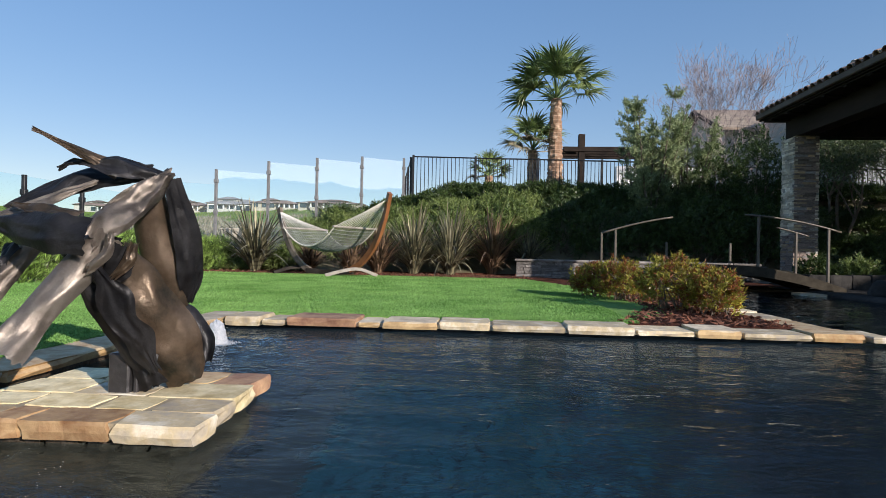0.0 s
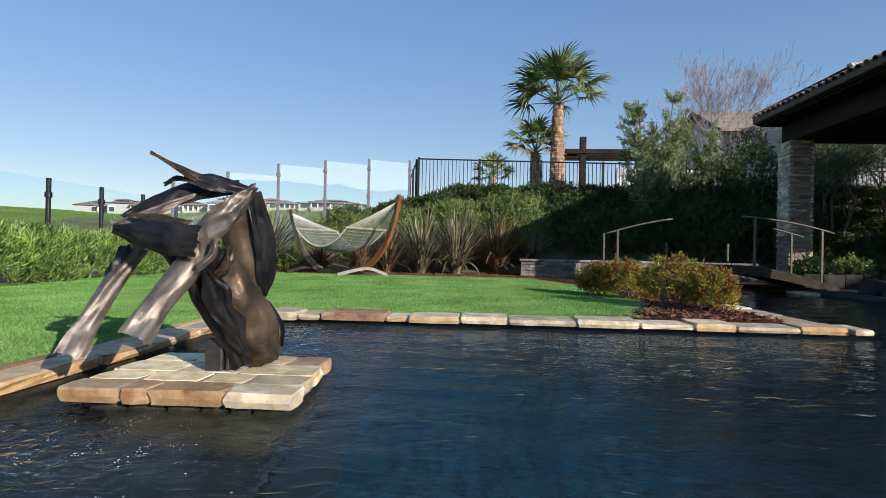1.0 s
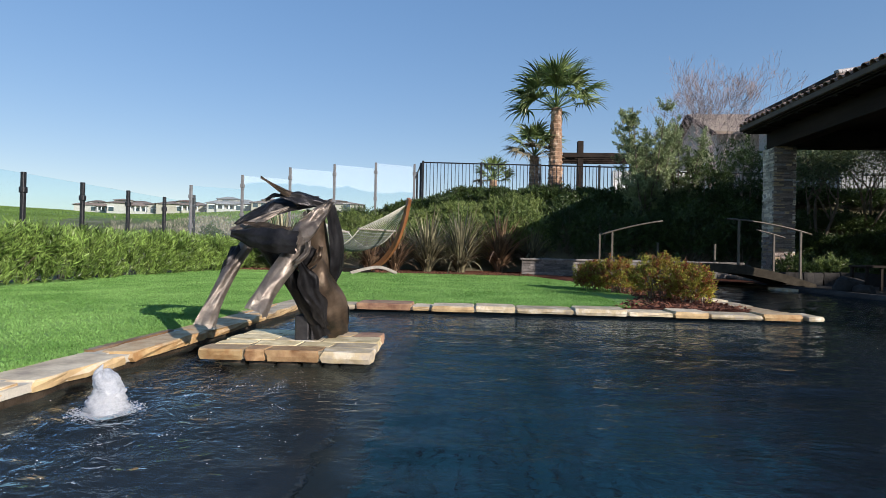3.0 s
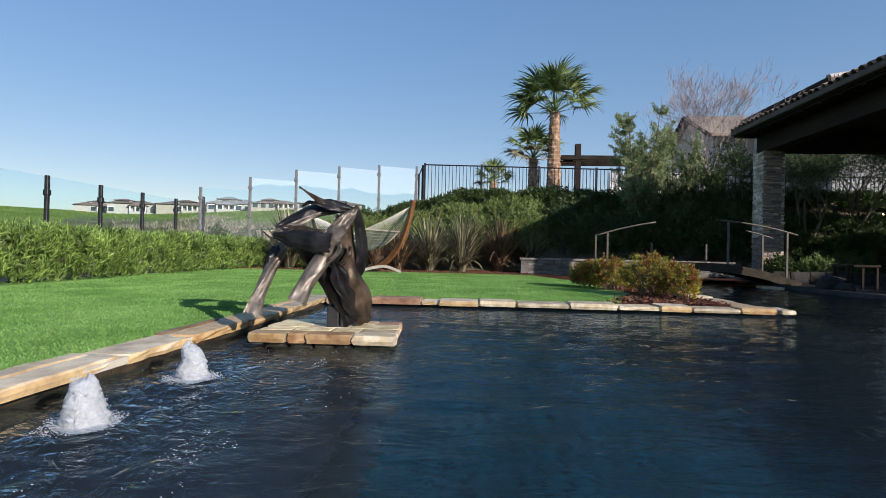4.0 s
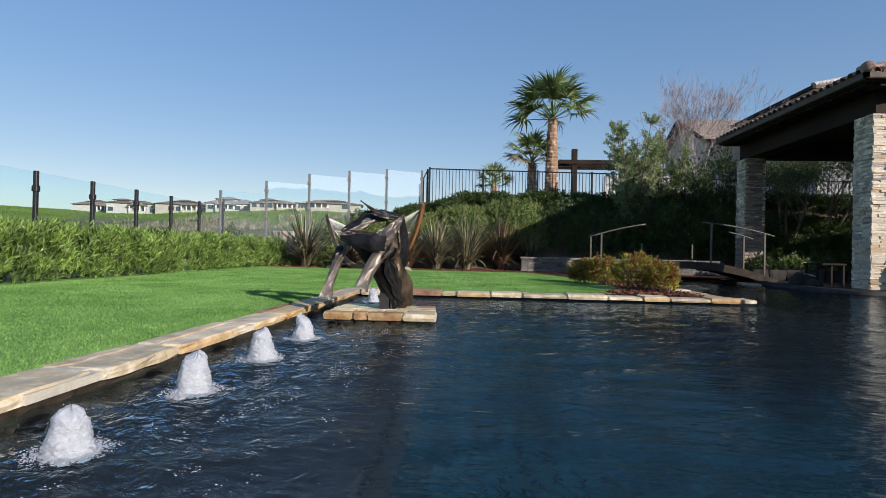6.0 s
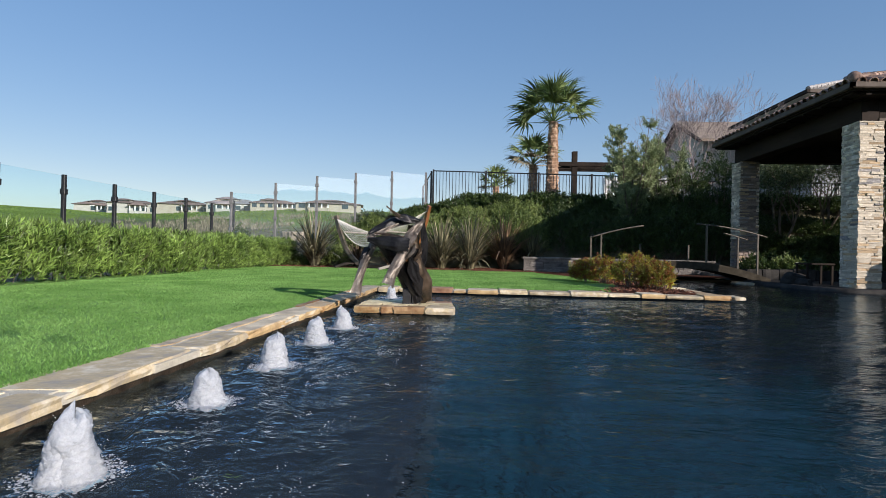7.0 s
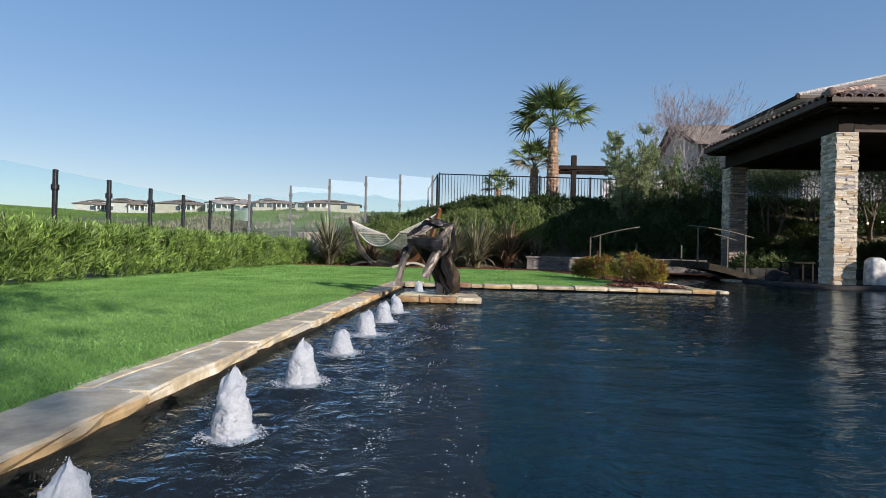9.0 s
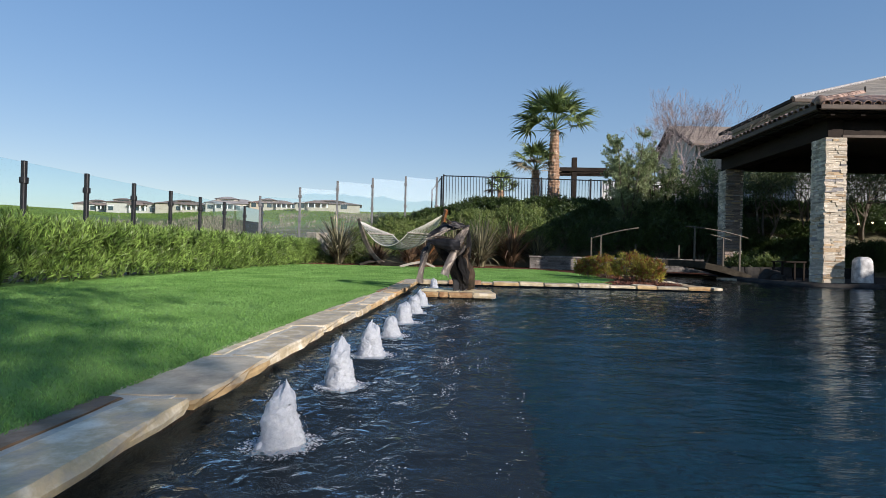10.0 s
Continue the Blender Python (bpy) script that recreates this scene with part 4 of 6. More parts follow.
    p = np.stack([np.cos(ang) * rad, np.sin(ang) * rad, z], axis=1)
    s = 0.0006 + 0.0015 * rr.random(n) ** 3
    v = (p[:, None, :] + octa[None] * s[:, None, None]).reshape(-1, 3)
    tagged(raw("spray", v, f[:n * 8], M_FOAM, b), kind="stuff")


r = random.Random(5)
for k, (bx, by) in enumerate(BUBBLERS):
    bubbler(bx, by, r.uniform(0.125, 0.17) * (1.15 if by < -2.5 else 1.0), r.uniform(0.054, 0.068), k + 1)


# white specks beside the jets, for drifting foam and sun glints
rng = np.random.default_rng(50)
n = 14000
pos = np.stack([rng.normal(-1.22, 0.16, n), rng.uniform(-4.4, 1.5, n), np.full(n, WATER + 0.001)], axis=1)
gather = np.array([noise.noise((a * 9, b * 2.2, 3.0)) + 0.6 * noise.noise((a * 24, b * 7, 9.0)) for a, b, _ in pos])
pos = pos[gather > 0.22]
n = len(pos)
size = 0.0006 + 0.0019 * rng.random(n) ** 3
octa = np.array([(1.6, 0, 0), (-1.6, 0, 0), (0, 0.8, 0), (0, -0.8, 0), (0, 0, 0.6), (0, 0, -0.6)])
tri = np.array([(0, 2, 4), (2, 1, 4), (1, 3, 4), (3, 0, 4), (2, 0, 5), (1, 2, 5), (3, 1, 5), (0, 3, 5)])
flecks = raw("bubbles", (pos[:, None, :] + octa[None] * size[:, None, None]).reshape(-1, 3), (tri[None] + 6 * np.arange(n)[:, None, None]).reshape(-1, 3), M_FOAM)
tagged(flecks, "small white specks on the water, for foam and glints", "foam", kind="stuff")


# ---- pavilion ----
def stone_pier(x0, x1, y0, y1, z0, z1, label, faces, seed, material):
    """A pier clad in thin split stones: the faces that show as single pieces, the others joined."""
    pier = thing("stone_pier", label, "stone pier", group="pavilion piers")
    part("core", boxed((x0 + 0.03, y0 + 0.03, z0), (x1 - 0.03, y1 - 0.03, z1)), M_MORTAR, pier)
    r = random.Random(seed)
    proto = boxed((-0.5, -0.5, -0.5), (0.5, 0.5, 0.5))
    kinds = []
    for mt in (material, M_LEDGE_TAN, M_LEDGE_GREY):
        me = bpy.data.meshes.new("stone")
        proto.to_mesh(me)
        me.materials.append(mt)
        kinds.append(me)
    proto.free()
    rest = bmesh.new()
    shown = 0
    for side in ("south", "west", "east", "north"):
        along = (x0, x1) if side in ("south", "north") else (y0, y1)
        z = z0
        while z < z1 - 0.02:
            h = min(r.uniform(0.024, 0.055), z1 - z)
            a = along[0] - r.uniform(0, 0.02)
            while a < along[1] - 0.02:
                b = min(a + r.uniform(0.10, 0.30), along[1] + 0.01)
                out = r.uniform(0.0, 0.028)
                c, w, dz = (a + b) / 2, b - a - 0.005, h - 0.004
                if side == "south":
                    lo, hi = (c - w / 2, y0 - out, z + 0.002), (c + w / 2, y0 + 0.05, z + h - 0.002)
                elif side == "north":
                    lo, hi = (c - w / 2, y1 - 0.05, z + 0.002), (c + w / 2, y1 + out, z + h - 0.002)
                elif side == "west":
                    lo, hi = (x0 - out, c - w / 2, z + 0.002), (x0 + 0.05, c + w / 2, z + h - 0.002)
                else:
                    lo, hi = (x1 - 0.05, c - w / 2, z + 0.002), (x1 + out, c + w / 2, z + h - 0.002)
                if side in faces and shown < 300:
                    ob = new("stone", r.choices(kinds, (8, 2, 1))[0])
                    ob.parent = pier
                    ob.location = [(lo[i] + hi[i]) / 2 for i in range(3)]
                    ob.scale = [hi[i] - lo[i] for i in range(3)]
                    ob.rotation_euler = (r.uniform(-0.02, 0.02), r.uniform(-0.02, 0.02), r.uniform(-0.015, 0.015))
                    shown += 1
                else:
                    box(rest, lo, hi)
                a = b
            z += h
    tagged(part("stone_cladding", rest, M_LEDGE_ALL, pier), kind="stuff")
    return pier


DECK = 0.10
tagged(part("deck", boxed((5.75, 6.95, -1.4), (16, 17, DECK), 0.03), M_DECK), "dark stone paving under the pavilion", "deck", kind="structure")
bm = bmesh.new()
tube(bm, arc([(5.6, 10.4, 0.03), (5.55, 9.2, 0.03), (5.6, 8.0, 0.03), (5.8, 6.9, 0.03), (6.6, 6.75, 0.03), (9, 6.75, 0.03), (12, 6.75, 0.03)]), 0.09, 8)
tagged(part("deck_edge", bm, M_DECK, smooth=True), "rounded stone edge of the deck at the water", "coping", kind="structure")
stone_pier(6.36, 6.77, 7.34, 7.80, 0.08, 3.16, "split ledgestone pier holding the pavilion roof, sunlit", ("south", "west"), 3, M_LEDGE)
# same ledgestone as the sunlit pier, with its shade put into the colour
stone_pier(6.36, 6.82, 11.85, 12.32, 0.08, 3.16, "split ledgestone pier holding the pavilion roof, its brown stones coloured darker for shade", ("south", "west"), 4, M_LEDGE_SHADED)
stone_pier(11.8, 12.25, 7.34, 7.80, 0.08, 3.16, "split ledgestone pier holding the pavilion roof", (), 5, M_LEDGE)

pavilion = thing("pavilion_roof", "open pavilion roof with dark timber beams and clay tiles", "pavilion")
EX, EY, EZ = 5.93, 6.88, 3.72          # eave corner
BX, BY = 13.4, 12.5                    # far eaves
part("beam", boxed((6.40, 7.36, 3.16), (6.72, 12.3, 3.56), 0.01), M_DARKWOOD, pavilion)
part("beam", boxed((6.725, 7.38, 3.165), (13.2, 7.74, 3.555), 0.01), M_DARKWOOD, pavilion)
part("beam", boxed((6.725, 11.92, 3.165), (13.2, 12.26, 3.555), 0.01), M_DARKWOOD, pavilion)
part("ceiling_board", boxed((6.0, 7.0, 3.56), (13.3, 12.42, 3.60)), M_DARKWOOD, pavilion)
y = 7.3
while y < 12.4:
    part("rafter_tail", boxed((6.01, y, 3.53), (6.6, y + 0.1, 3.64), 0.008), M_DARKWOOD, pavilion)
    y += 0.6
x = 6.2
while x < 13:
    part("rafter_tail", boxed((x, 6.96, 3.53), (x + 0.1, 7.5, 3.64), 0.008), M_DARKWOOD, pavilion)
    x += 0.6
part("fascia", boxed((EX + 0.02, EY + 0.02, EZ - 0.13), (EX + 0.07, BY, EZ + 0.0), 0.004), M_DARKWOOD, pavilion)
part("fascia", boxed((EX + 0.07, EY + 0.02, EZ - 0.13), (BX, EY + 0.07, EZ + 0.0), 0.004), M_DARKWOOD, pavilion)
part("gutter", boxed((EX - 0.06, EY - 0.06, EZ - 0.10), (EX + 0.02, BY, EZ + 0.01), 0.015), M_GUTTER, pavilion)
part("gutter", boxed((EX - 0.06, EY - 0.06, EZ - 0.10), (BX, EY + 0.019, EZ + 0.01), 0.015), M_GUTTER, pavilion)
part("light_trim", boxed((6.7, 7.34, 3.165), (13.0, 7.378, 3.22), 0.004), M_GUTTER, pavilion)
bm = bmesh.new()
PITCH = math.tan(radians(20))
mid = (BY - EY) / 2
apex_a, apex_b = (EX + mid, EY + mid, EZ + mid * PITCH), (BX - mid, EY + mid, EZ + mid * PITCH)
q = [bm.verts.new(p) for p in [(EX, EY, EZ), (BX, EY, EZ), (BX, BY, EZ), (EX, BY, EZ), apex_a, apex_b]]
for f in ((0, 1, 5, 4), (1, 2, 5), (2, 3, 4, 5), (3, 0, 4), (3, 2, 1, 0)):
    bm.faces.new([q[i] for i in f])
part("roof_deck", bm, M_TILE, pavilion)
# barrel tiles: one half-round tile, laid in courses up the two near slopes
bm = bmesh.new()
rings = []
for yy in (0.0, 0.42):
    rings.append([[bm.verts.new((math.cos(a) * rad, yy, math.sin(a) * rad * 0.9)) for a in (math.pi * s / 6 for s in range(7))] for rad in (0.085 - 0.01 * (yy > 0), 0.07 - 0.01 * (yy > 0))])
for s in range(6):
    o0, o1, i0, i1 = rings[0][0], rings[1][0], rings[0][1], rings[1][1]
    bm.faces.new((o0[s], o0[s + 1], o1[s + 1], o1[s]))
    bm.faces.new((i0[s + 1], i0[s], i1[s], i1[s + 1]))
    bm.faces.new((o0[s + 1], o0[s], i0[s], i0[s + 1]))
tile_mesh = bpy.data.meshes.new("roof_tile")
bm.to_mesh(tile_mesh)
bm.free()
tile_mesh.materials.append(M_TILE)
r = random.Random(8)
for side in (0, 1):
    n = int(((BY - EY) if side == 0 else (BX - EX)) / 0.2)
    for c in range(2 if side == 0 else 4):
        for k in range(n):
            a = 0.1 + 0.2 * k
            run = -0.07 + 0.36 * c
            if a < run + 0.12 or (side == 0 and a > (BY - EY) - run - 0.1):
                continue
            ob = new("roof_tile", tile_mesh)
            ob.parent = pavilion
            tilt = r.uniform(-0.02, 0.02)
            if side == 0:
                ob.matrix_basis = Matrix.Translation((EX + run, EY + a, EZ + run * PITCH + 0.025 + r.uniform(0, 0.012))) @ Matrix.Rotation(-math.pi / 2, 4, "Z") @ Matrix.Rotation(radians(20) + tilt, 4, "X")
            else:
                ob.matrix_basis = Matrix.Translation((EX + a, EY + run, EZ + run * PITCH + 0.025 + r.uniform(0, 0.012))) @ Matrix.Rotation(radians(20) + tilt, 4, "X")
for k in range(9):
    ob = new("hip_tile", tile_mesh)
    ob.parent = pavilion
    t = 0.0 + 0.27 * k
    ob.matrix_basis = Matrix.Translation((EX + t, EY + t, EZ + t * PITCH + 0.06)) @ Matrix.Rotation(-math.pi / 4, 4, "Z") @ Matrix.Rotation(radians(14), 4, "X") @ Matrix.Scale(1.25, 4)
bm = bmesh.new()
bmesh.ops.create_uvsphere(bm, u_segments=16, v_segments=10, radius=0.12)
for v in bm.verts:
    v.co = v.co * (1 + 0.05 * noise.noise(v.co * 20)) + Vector((EX + 0.05, EY + 0.05, EZ + 0.09))
part("hip_starter", bm, M_TILE, pavilion, "rounded terracotta hip starter tile", smooth=True)

# ---- retaining wall ----
rwall = thing("retaining_wall", "low dry-stacked grey stone retaining wall", "retaining wall", kind="structure")
part("core", boxed((0.80, 12.36, 0.0), (5.9, 12.6, 0.47)), M_WALLSTONE, rwall)
r = random.Random(21)
proto = boxed((-0.5, -0.5, -0.5), (0.5, 0.5, 0.5))
wall_stone = bpy.data.meshes.new("stone")
proto.to_mesh(wall_stone)
proto.free()
wall_stone.materials.append(M_WALLSTONE)
z = 0.08
while z < 0.46:
    h = r.uniform(0.05, 0.085)
    x = 0.76
    while x < 5.9:
        w = r.uniform(0.15, 0.42)
        ob = new("stone", wall_stone)
        ob.parent = rwall
        ob.location = (x + w / 2, 12.33 - r.uniform(0, 0.02), z + h / 2)
        ob.scale = (w - 0.01, 0.12, h - 0.008)
        x += w
    z += h
x = 0.72
while x < 5.9:
    w = r.uniform(0.35, 0.6)
    stone((x + 0.004, 12.22, z), (x + w - 0.004, 12.6, z + 0.05), int(x * 100), M_WALLSTONE, rwall, "cap_stone", 0.008)
    x += w

# ---- footbridge ----
bridge = thing("footbridge", "small arched footbridge with slim metal handrails", "footbridge")


def arch(x, z0, rise):
    t = (x - 4.1) / 1.9
    return z0 + rise * (1 - t * t)


bxs = [2.2 + 3.8 * k / 24 for k in range(25)]
for y in (9.62, 10.72):
    bm = bmesh.new()
    rows = [[bm.verts.new((x, yy, arch(x, 0.12, 0.36) + dz)) for yy, dz in ((y - 0.03, -0.13), (y + 0.03, -0.13), (y + 0.03, 0.03), (y - 0.03, 0.03))] for x in bxs]
    for a, b in zip(rows, rows[1:]):
        for s in range(4):
            bm.faces.new((a[s], a[(s + 1) % 4], b[(s + 1) % 4], b[s]))
    bm.faces.new(rows[0])
    bm.faces.new(rows[-1][::-1])
    part("side_beam", bm, M_BEAM, bridge)
    # the handrails stop short of the crown of the arch
    for x0, x1 in ((2.04, 3.20), (4.38, 5.92)) if y < 10 else ((5.45, 6.02),):
        bm = bmesh.new()
        tube(bm, [(x0 + (x1 - x0) * k / 10, y, arch(x0 + (x1 - x0) * k / 10, 1.06, 0.30)) for k in range(11)], 0.017, 8)
        part("handrail", bm, M_RAIL, bridge, smooth=True)
    for x, full in ((2.26, True), (4.60, True), (5.72, True)) if y < 10 else ((2.26, True), (3.46, False), (4.62, False), (5.80, True)):
        part("post", boxed((x - 0.019, y - 0.019, arch(x, 0.0, 0.36)), (x + 0.019, y + 0.019, arch(x, 1.05, 0.30) if full else 0.90), 0.004), M_RAIL, bridge)
k = 0
x = 2.22
while x < 5.9:
    bm = boxed((x, 9.655, 0.0), (x + 0.125, 10.685, 0.03), 0.005)
    for v in bm.verts:
        v.co.z += arch(v.co.x, 0.11, 0.36)
    part("plank", bm, M_DARKPLANK, bridge)
    x += 0.135
stone((5.2, 9.2, 0.0), (5.62, 9.75, 0.075), 77, M_STONE_GREY, None, "landing_stone")
tagged(bpy.data.objects["landing_stone"], "flat pale landing stone at the foot of the bridge", "stone")


# ---- fences ----
def glass_run(posts, top_of, label, post_mat, group, pane=M_GLASS):
    for k, (x, y) in enumerate(posts):
        zt, zb = top_of(k), land(x, y)
        f = thing("fence_post", "slim square metal post of the glass fence", "fence post", (x, y, zb), group=group)
        part("shaft", boxed((-0.032, -0.032, -0.1), (0.032, 0.032, zt - zb), 0.005), post_mat, f)
        for dz in (0.30, 1.1):
            part("clamp", boxed((-0.05, -0.045, zt - zb - dz - 0.05), (0.05, 0.045, zt - zb - dz + 0.05), 0.01), post_mat, f)
    for k in range(len(posts) - 1):
        a, b = Vector((*posts[k], 0)), Vector((*posts[k + 1], 0))
        d = (b - a).normalized()
        n = Vector((-d.y, d.x, 0)) * 0.005
        a, b = a + d * 0.04, b - d * 0.04
        bm = bmesh.new()
        za, zb = top_of(k) - 0.02, top_of(k) - 0.02
        low = min(land(*posts[k]), land(*posts[k + 1])) + 0.08
        vs = [bm.verts.new(p + s + Vector((0, 0, z))) for s in (n, -n) for p, z in ((a, low), (b, low), (b, zb), (a, za))]
        for q in ((0, 1, 2, 3), (7, 6, 5, 4), (0, 4, 5, 1), (1, 5, 6, 2), (2, 6, 7, 3), (3, 7, 4, 0)):
            bm.faces.new([vs[i] for i in q])
        g = part("glass_panel", bm, pane)
        g.visible_shadow = False
        tagged(g, label, "glass panel", group + " panels")


left_posts = [(-7.9, 0.69 + 1.395 * k) for k in range(-4, 10)]
glass_run(left_posts, lambda k: 1.81 if k < 13 else 2.0, "clear frameless glass fence panel above the hedge", M_IRON, "garden fence")
back_posts = [(-7.9 + 1.11 * k, 13.08 + 0.645 * k) for k in range(0, 6)]
glass_run(back_posts, lambda k: (2.25, 2.62, 2.94, 3.15, 3.31, 3.38)[k], "glass fence panel stepping up the bank, whitish above a ragged line", M_POST_PALE, "bank fence", M_FILMGLASS)


def iron_fence(a, b, za, zb, height, n_posts, name_group, pickets=True):
    a, b = Vector((*a, 0)), Vector((*b, 0))
    f = thing("iron_fence", "black iron picket fence on the bank" if pickets else "black iron post and rail fence running down the bank", "fence", group=name_group)
    d = (b - a).normalized()
    L = (b - a).length
    for k in range(n_posts):
        t = k / (n_posts - 1)
        p = a.lerp(b, t)
        z = za + (zb - za) * t
        part("post", boxed((p.x - 0.032, p.y - 0.032, z - height - 0.2), (p.x + 0.032, p.y + 0.032, z + 0.05), 0.004), M_IRON, f)
    for dz in (0.0, -height + 0.12):
        bm = bmesh.new()
        tube(bm, [a + Vector((0, 0, za + dz)), b + Vector((0, 0, zb + dz))], 0.022, 4)
        part("rail", bm, M_IRON, f)
    n = int(L / 0.115) if pickets else 0
    for k in range(1, n):
        t = k / n
        p = a.lerp(b, t)
        z = za + (zb - za) * t
        ob = new("picket", picket)
        ob.parent = f
        ob.location = (p.x, p.y, z - height / 2)
        ob.scale = (1, 1, height)
    return f


bm = boxed((-0.0095, -0.0095, -0.5), (0.0095, 0.0095, 0.5))
picket = bpy.data.meshes.new("picket")
bm.to_mesh(picket)
bm.free()
picket.materials.append(M_IRON)
iron_fence((-2.12, 16.7), (5.4, 16.9), 3.5, 3.42, 1.5, 5, "iron fences")
iron_fence((-2.2, 16.8), (-2.75, 19.6), 3.45, 3.25, 1.5, 3, "iron fences", pickets=False)
iron_fence((5.4, 16.9), (16.0, 16.4), 3.3, 3.2, 1.6, 6, "iron fences")

# ---- hedge ----
rng = np.random.default_rng(31)
hedge = thing("hedge", "clipped green hedge of long narrow leaves along the lawn", "hedge")
n = 8700
per = 15
hy = rng.uniform(-6.5, 12.75, n)
front = rng.random(n) < 0.62
bulge = np.array([noise.noise((0.0, v * 1.1, 2.0)) * 0.14 + noise.noise((4.0, v * 3.3, 2.0)) * 0.07 for v in hy])
hfrac = rng.random(n)
clump = np.array([noise.noise((2.0, v * 3.6, 8.0 + 2.2 * w)) + 0.6 * noise.noise((7.0, v * 9.0, 4.0 * w)) for v, w in zip(hy, hfrac)])
inset = rng.random(n) ** 1.4 * 0.30 + 1.05 * np.clip(clump, 0, 0.6)
topz = 0.67 + 0.07 * np.array([noise.noise((9.0, v * 1.6, 5.0)) for v in hy]) + 0.06 * np.array([noise.noise((9.0, v * 6, 5.0)) for v in hy])
hx = np.where(front, -5.82 + bulge - inset, rng.uniform(-6.6, -5.78, n) + bulge)
hz = np.where(front, 0.08 + hfrac * (topz - 0.12), topz - inset * 0.45)
axis = unit(np.stack([np.where(front, 0.55, 0.1) + rng.normal(0, 0.3, n), rng.normal(0, 0.28, n), rng.normal(1.15, 0.25, n)], axis=1))
base = np.repeat(np.stack([hx, hy, hz], axis=1), per, axis=0)
ax = np.repeat(axis, per, axis=0)
slide = np.tile(np.linspace(0, 0.19, per), n)[:, None]
way = ax * rng.uniform(0.3, 1.0, (n * per, 1)) + unit(rng.normal(size=(n * per, 3))) * 0.42
leaf_cloud("foliage", base + ax * slide, way, rng.uniform(0.065, 0.125, n * per), rng.uniform(0.013, 0.022, n * per), M_HEDGE, hedge, rng=rng)
bm = bmesh.new()
for k in range(260):
    y = rng.uniform(-6.5, 12.7)
    x = rng.uniform(-6.4, -6.05)
    tube(bm, [(x, y, 0.05), (x + rng.normal(0.05, 0.05), y + rng.normal(0, 0.05), 0.35), (x + rng.normal(0.1, 0.08), y + rng.normal(0, 0.1), 0.68)], [0.008, 0.006, 0.003], 4, False)
tagged(part("stem_tangle", bm, M_BARK, hedge), kind="stuff")

tagged(part("utility_box", boxed((-6.35, 13.05, 0.0), (-5.70, 13.30, 1.10), 0.02), M_CREAM), "plain tan utility box behind the end of the hedge", "utility box")


# ---- shrubs ----
def shrub(name, label, category, at, radii, n, length, width, material, seed, group="", tilt=0.6, lump=0.35, twigs=14, second=None, bark=M_BARK):
    rng = np.random.default_rng(seed)
    s = thing(name, label, category, at, group=group)
    per = 9
    p, d = shrub_points(max(n // per, 60), radii, rng, seed, lump=lump)
    p[:, 2] += radii[2] * 0.75
    p = p[p[:, 2] > 0.0]
    axis = unit(unit(p - np.array([0, 0, radii[2] * 0.3])) + rng.normal(0, 0.4, p.shape) + np.array([0, 0, tilt]))
    cut = np.repeat(rng.random(len(p)) < (0.0 if second is None else second[1]), per)
    ax = np.repeat(axis, per, axis=0)
    m = len(ax)
    base = np.repeat(p, per, axis=0) + ax * np.tile(np.linspace(0, length * 1.1, per), len(p))[:, None]
    way = ax * rng.uniform(0.3, 1.0, (m, 1)) + unit(rng.normal(size=(m, 3))) * 0.8
    ln = rng.uniform(length * 0.6, length * 1.3, m)
    leaf_cloud("foliage", base[~cut], way[~cut], ln[~cut], width, material, s, rng=rng)
    if second is not None:
        leaf_cloud("foliage", base[cut], way[cut], ln[cut], width, second[0], s, second[2], rng=rng)
    bm = bmesh.new()
    for k in range(twigs):
        e = p[rng.integers(len(p))]
        b = Vector((rng.normal(0, 0.08), rng.normal(0, 0.08), -0.05))
        e = Vector(e)
        m = b.lerp(e, 0.5) + Vector((rng.normal(0, 0.05), rng.normal(0, 0.05), 0.08))
        tube(bm, [b, m, e], [0.018 * radii[2] + 0.004, 0.01 * radii[2] + 0.003, 0.003], 5, False)
    tagged(part("branch_tangle", bm, bark, s), kind="stuff")
    return s


for at, rad, seed in (((1.34, 6.9, 0.1), (0.21, 0.24, 0.23), 1), ((1.60, 6.5, 0.1), (0.26, 0.28, 0.26), 2), ((1.84, 5.45, 0.1), (0.31, 0.34, 0.29), 3), ((2.06, 5.1, 0.1), (0.23, 0.24, 0.23), 4)):
    shrub("heavenly_bamboo", "low golden and russet leaved shrub on the mulch spit", "shrub", at, rad, 6000, 0.040, 0.012, M_NANDINA, seed, "golden shrubs", second=(M_REDLEAF, 0.32, "russet leaves"))

r = random.Random(3)
k = 0
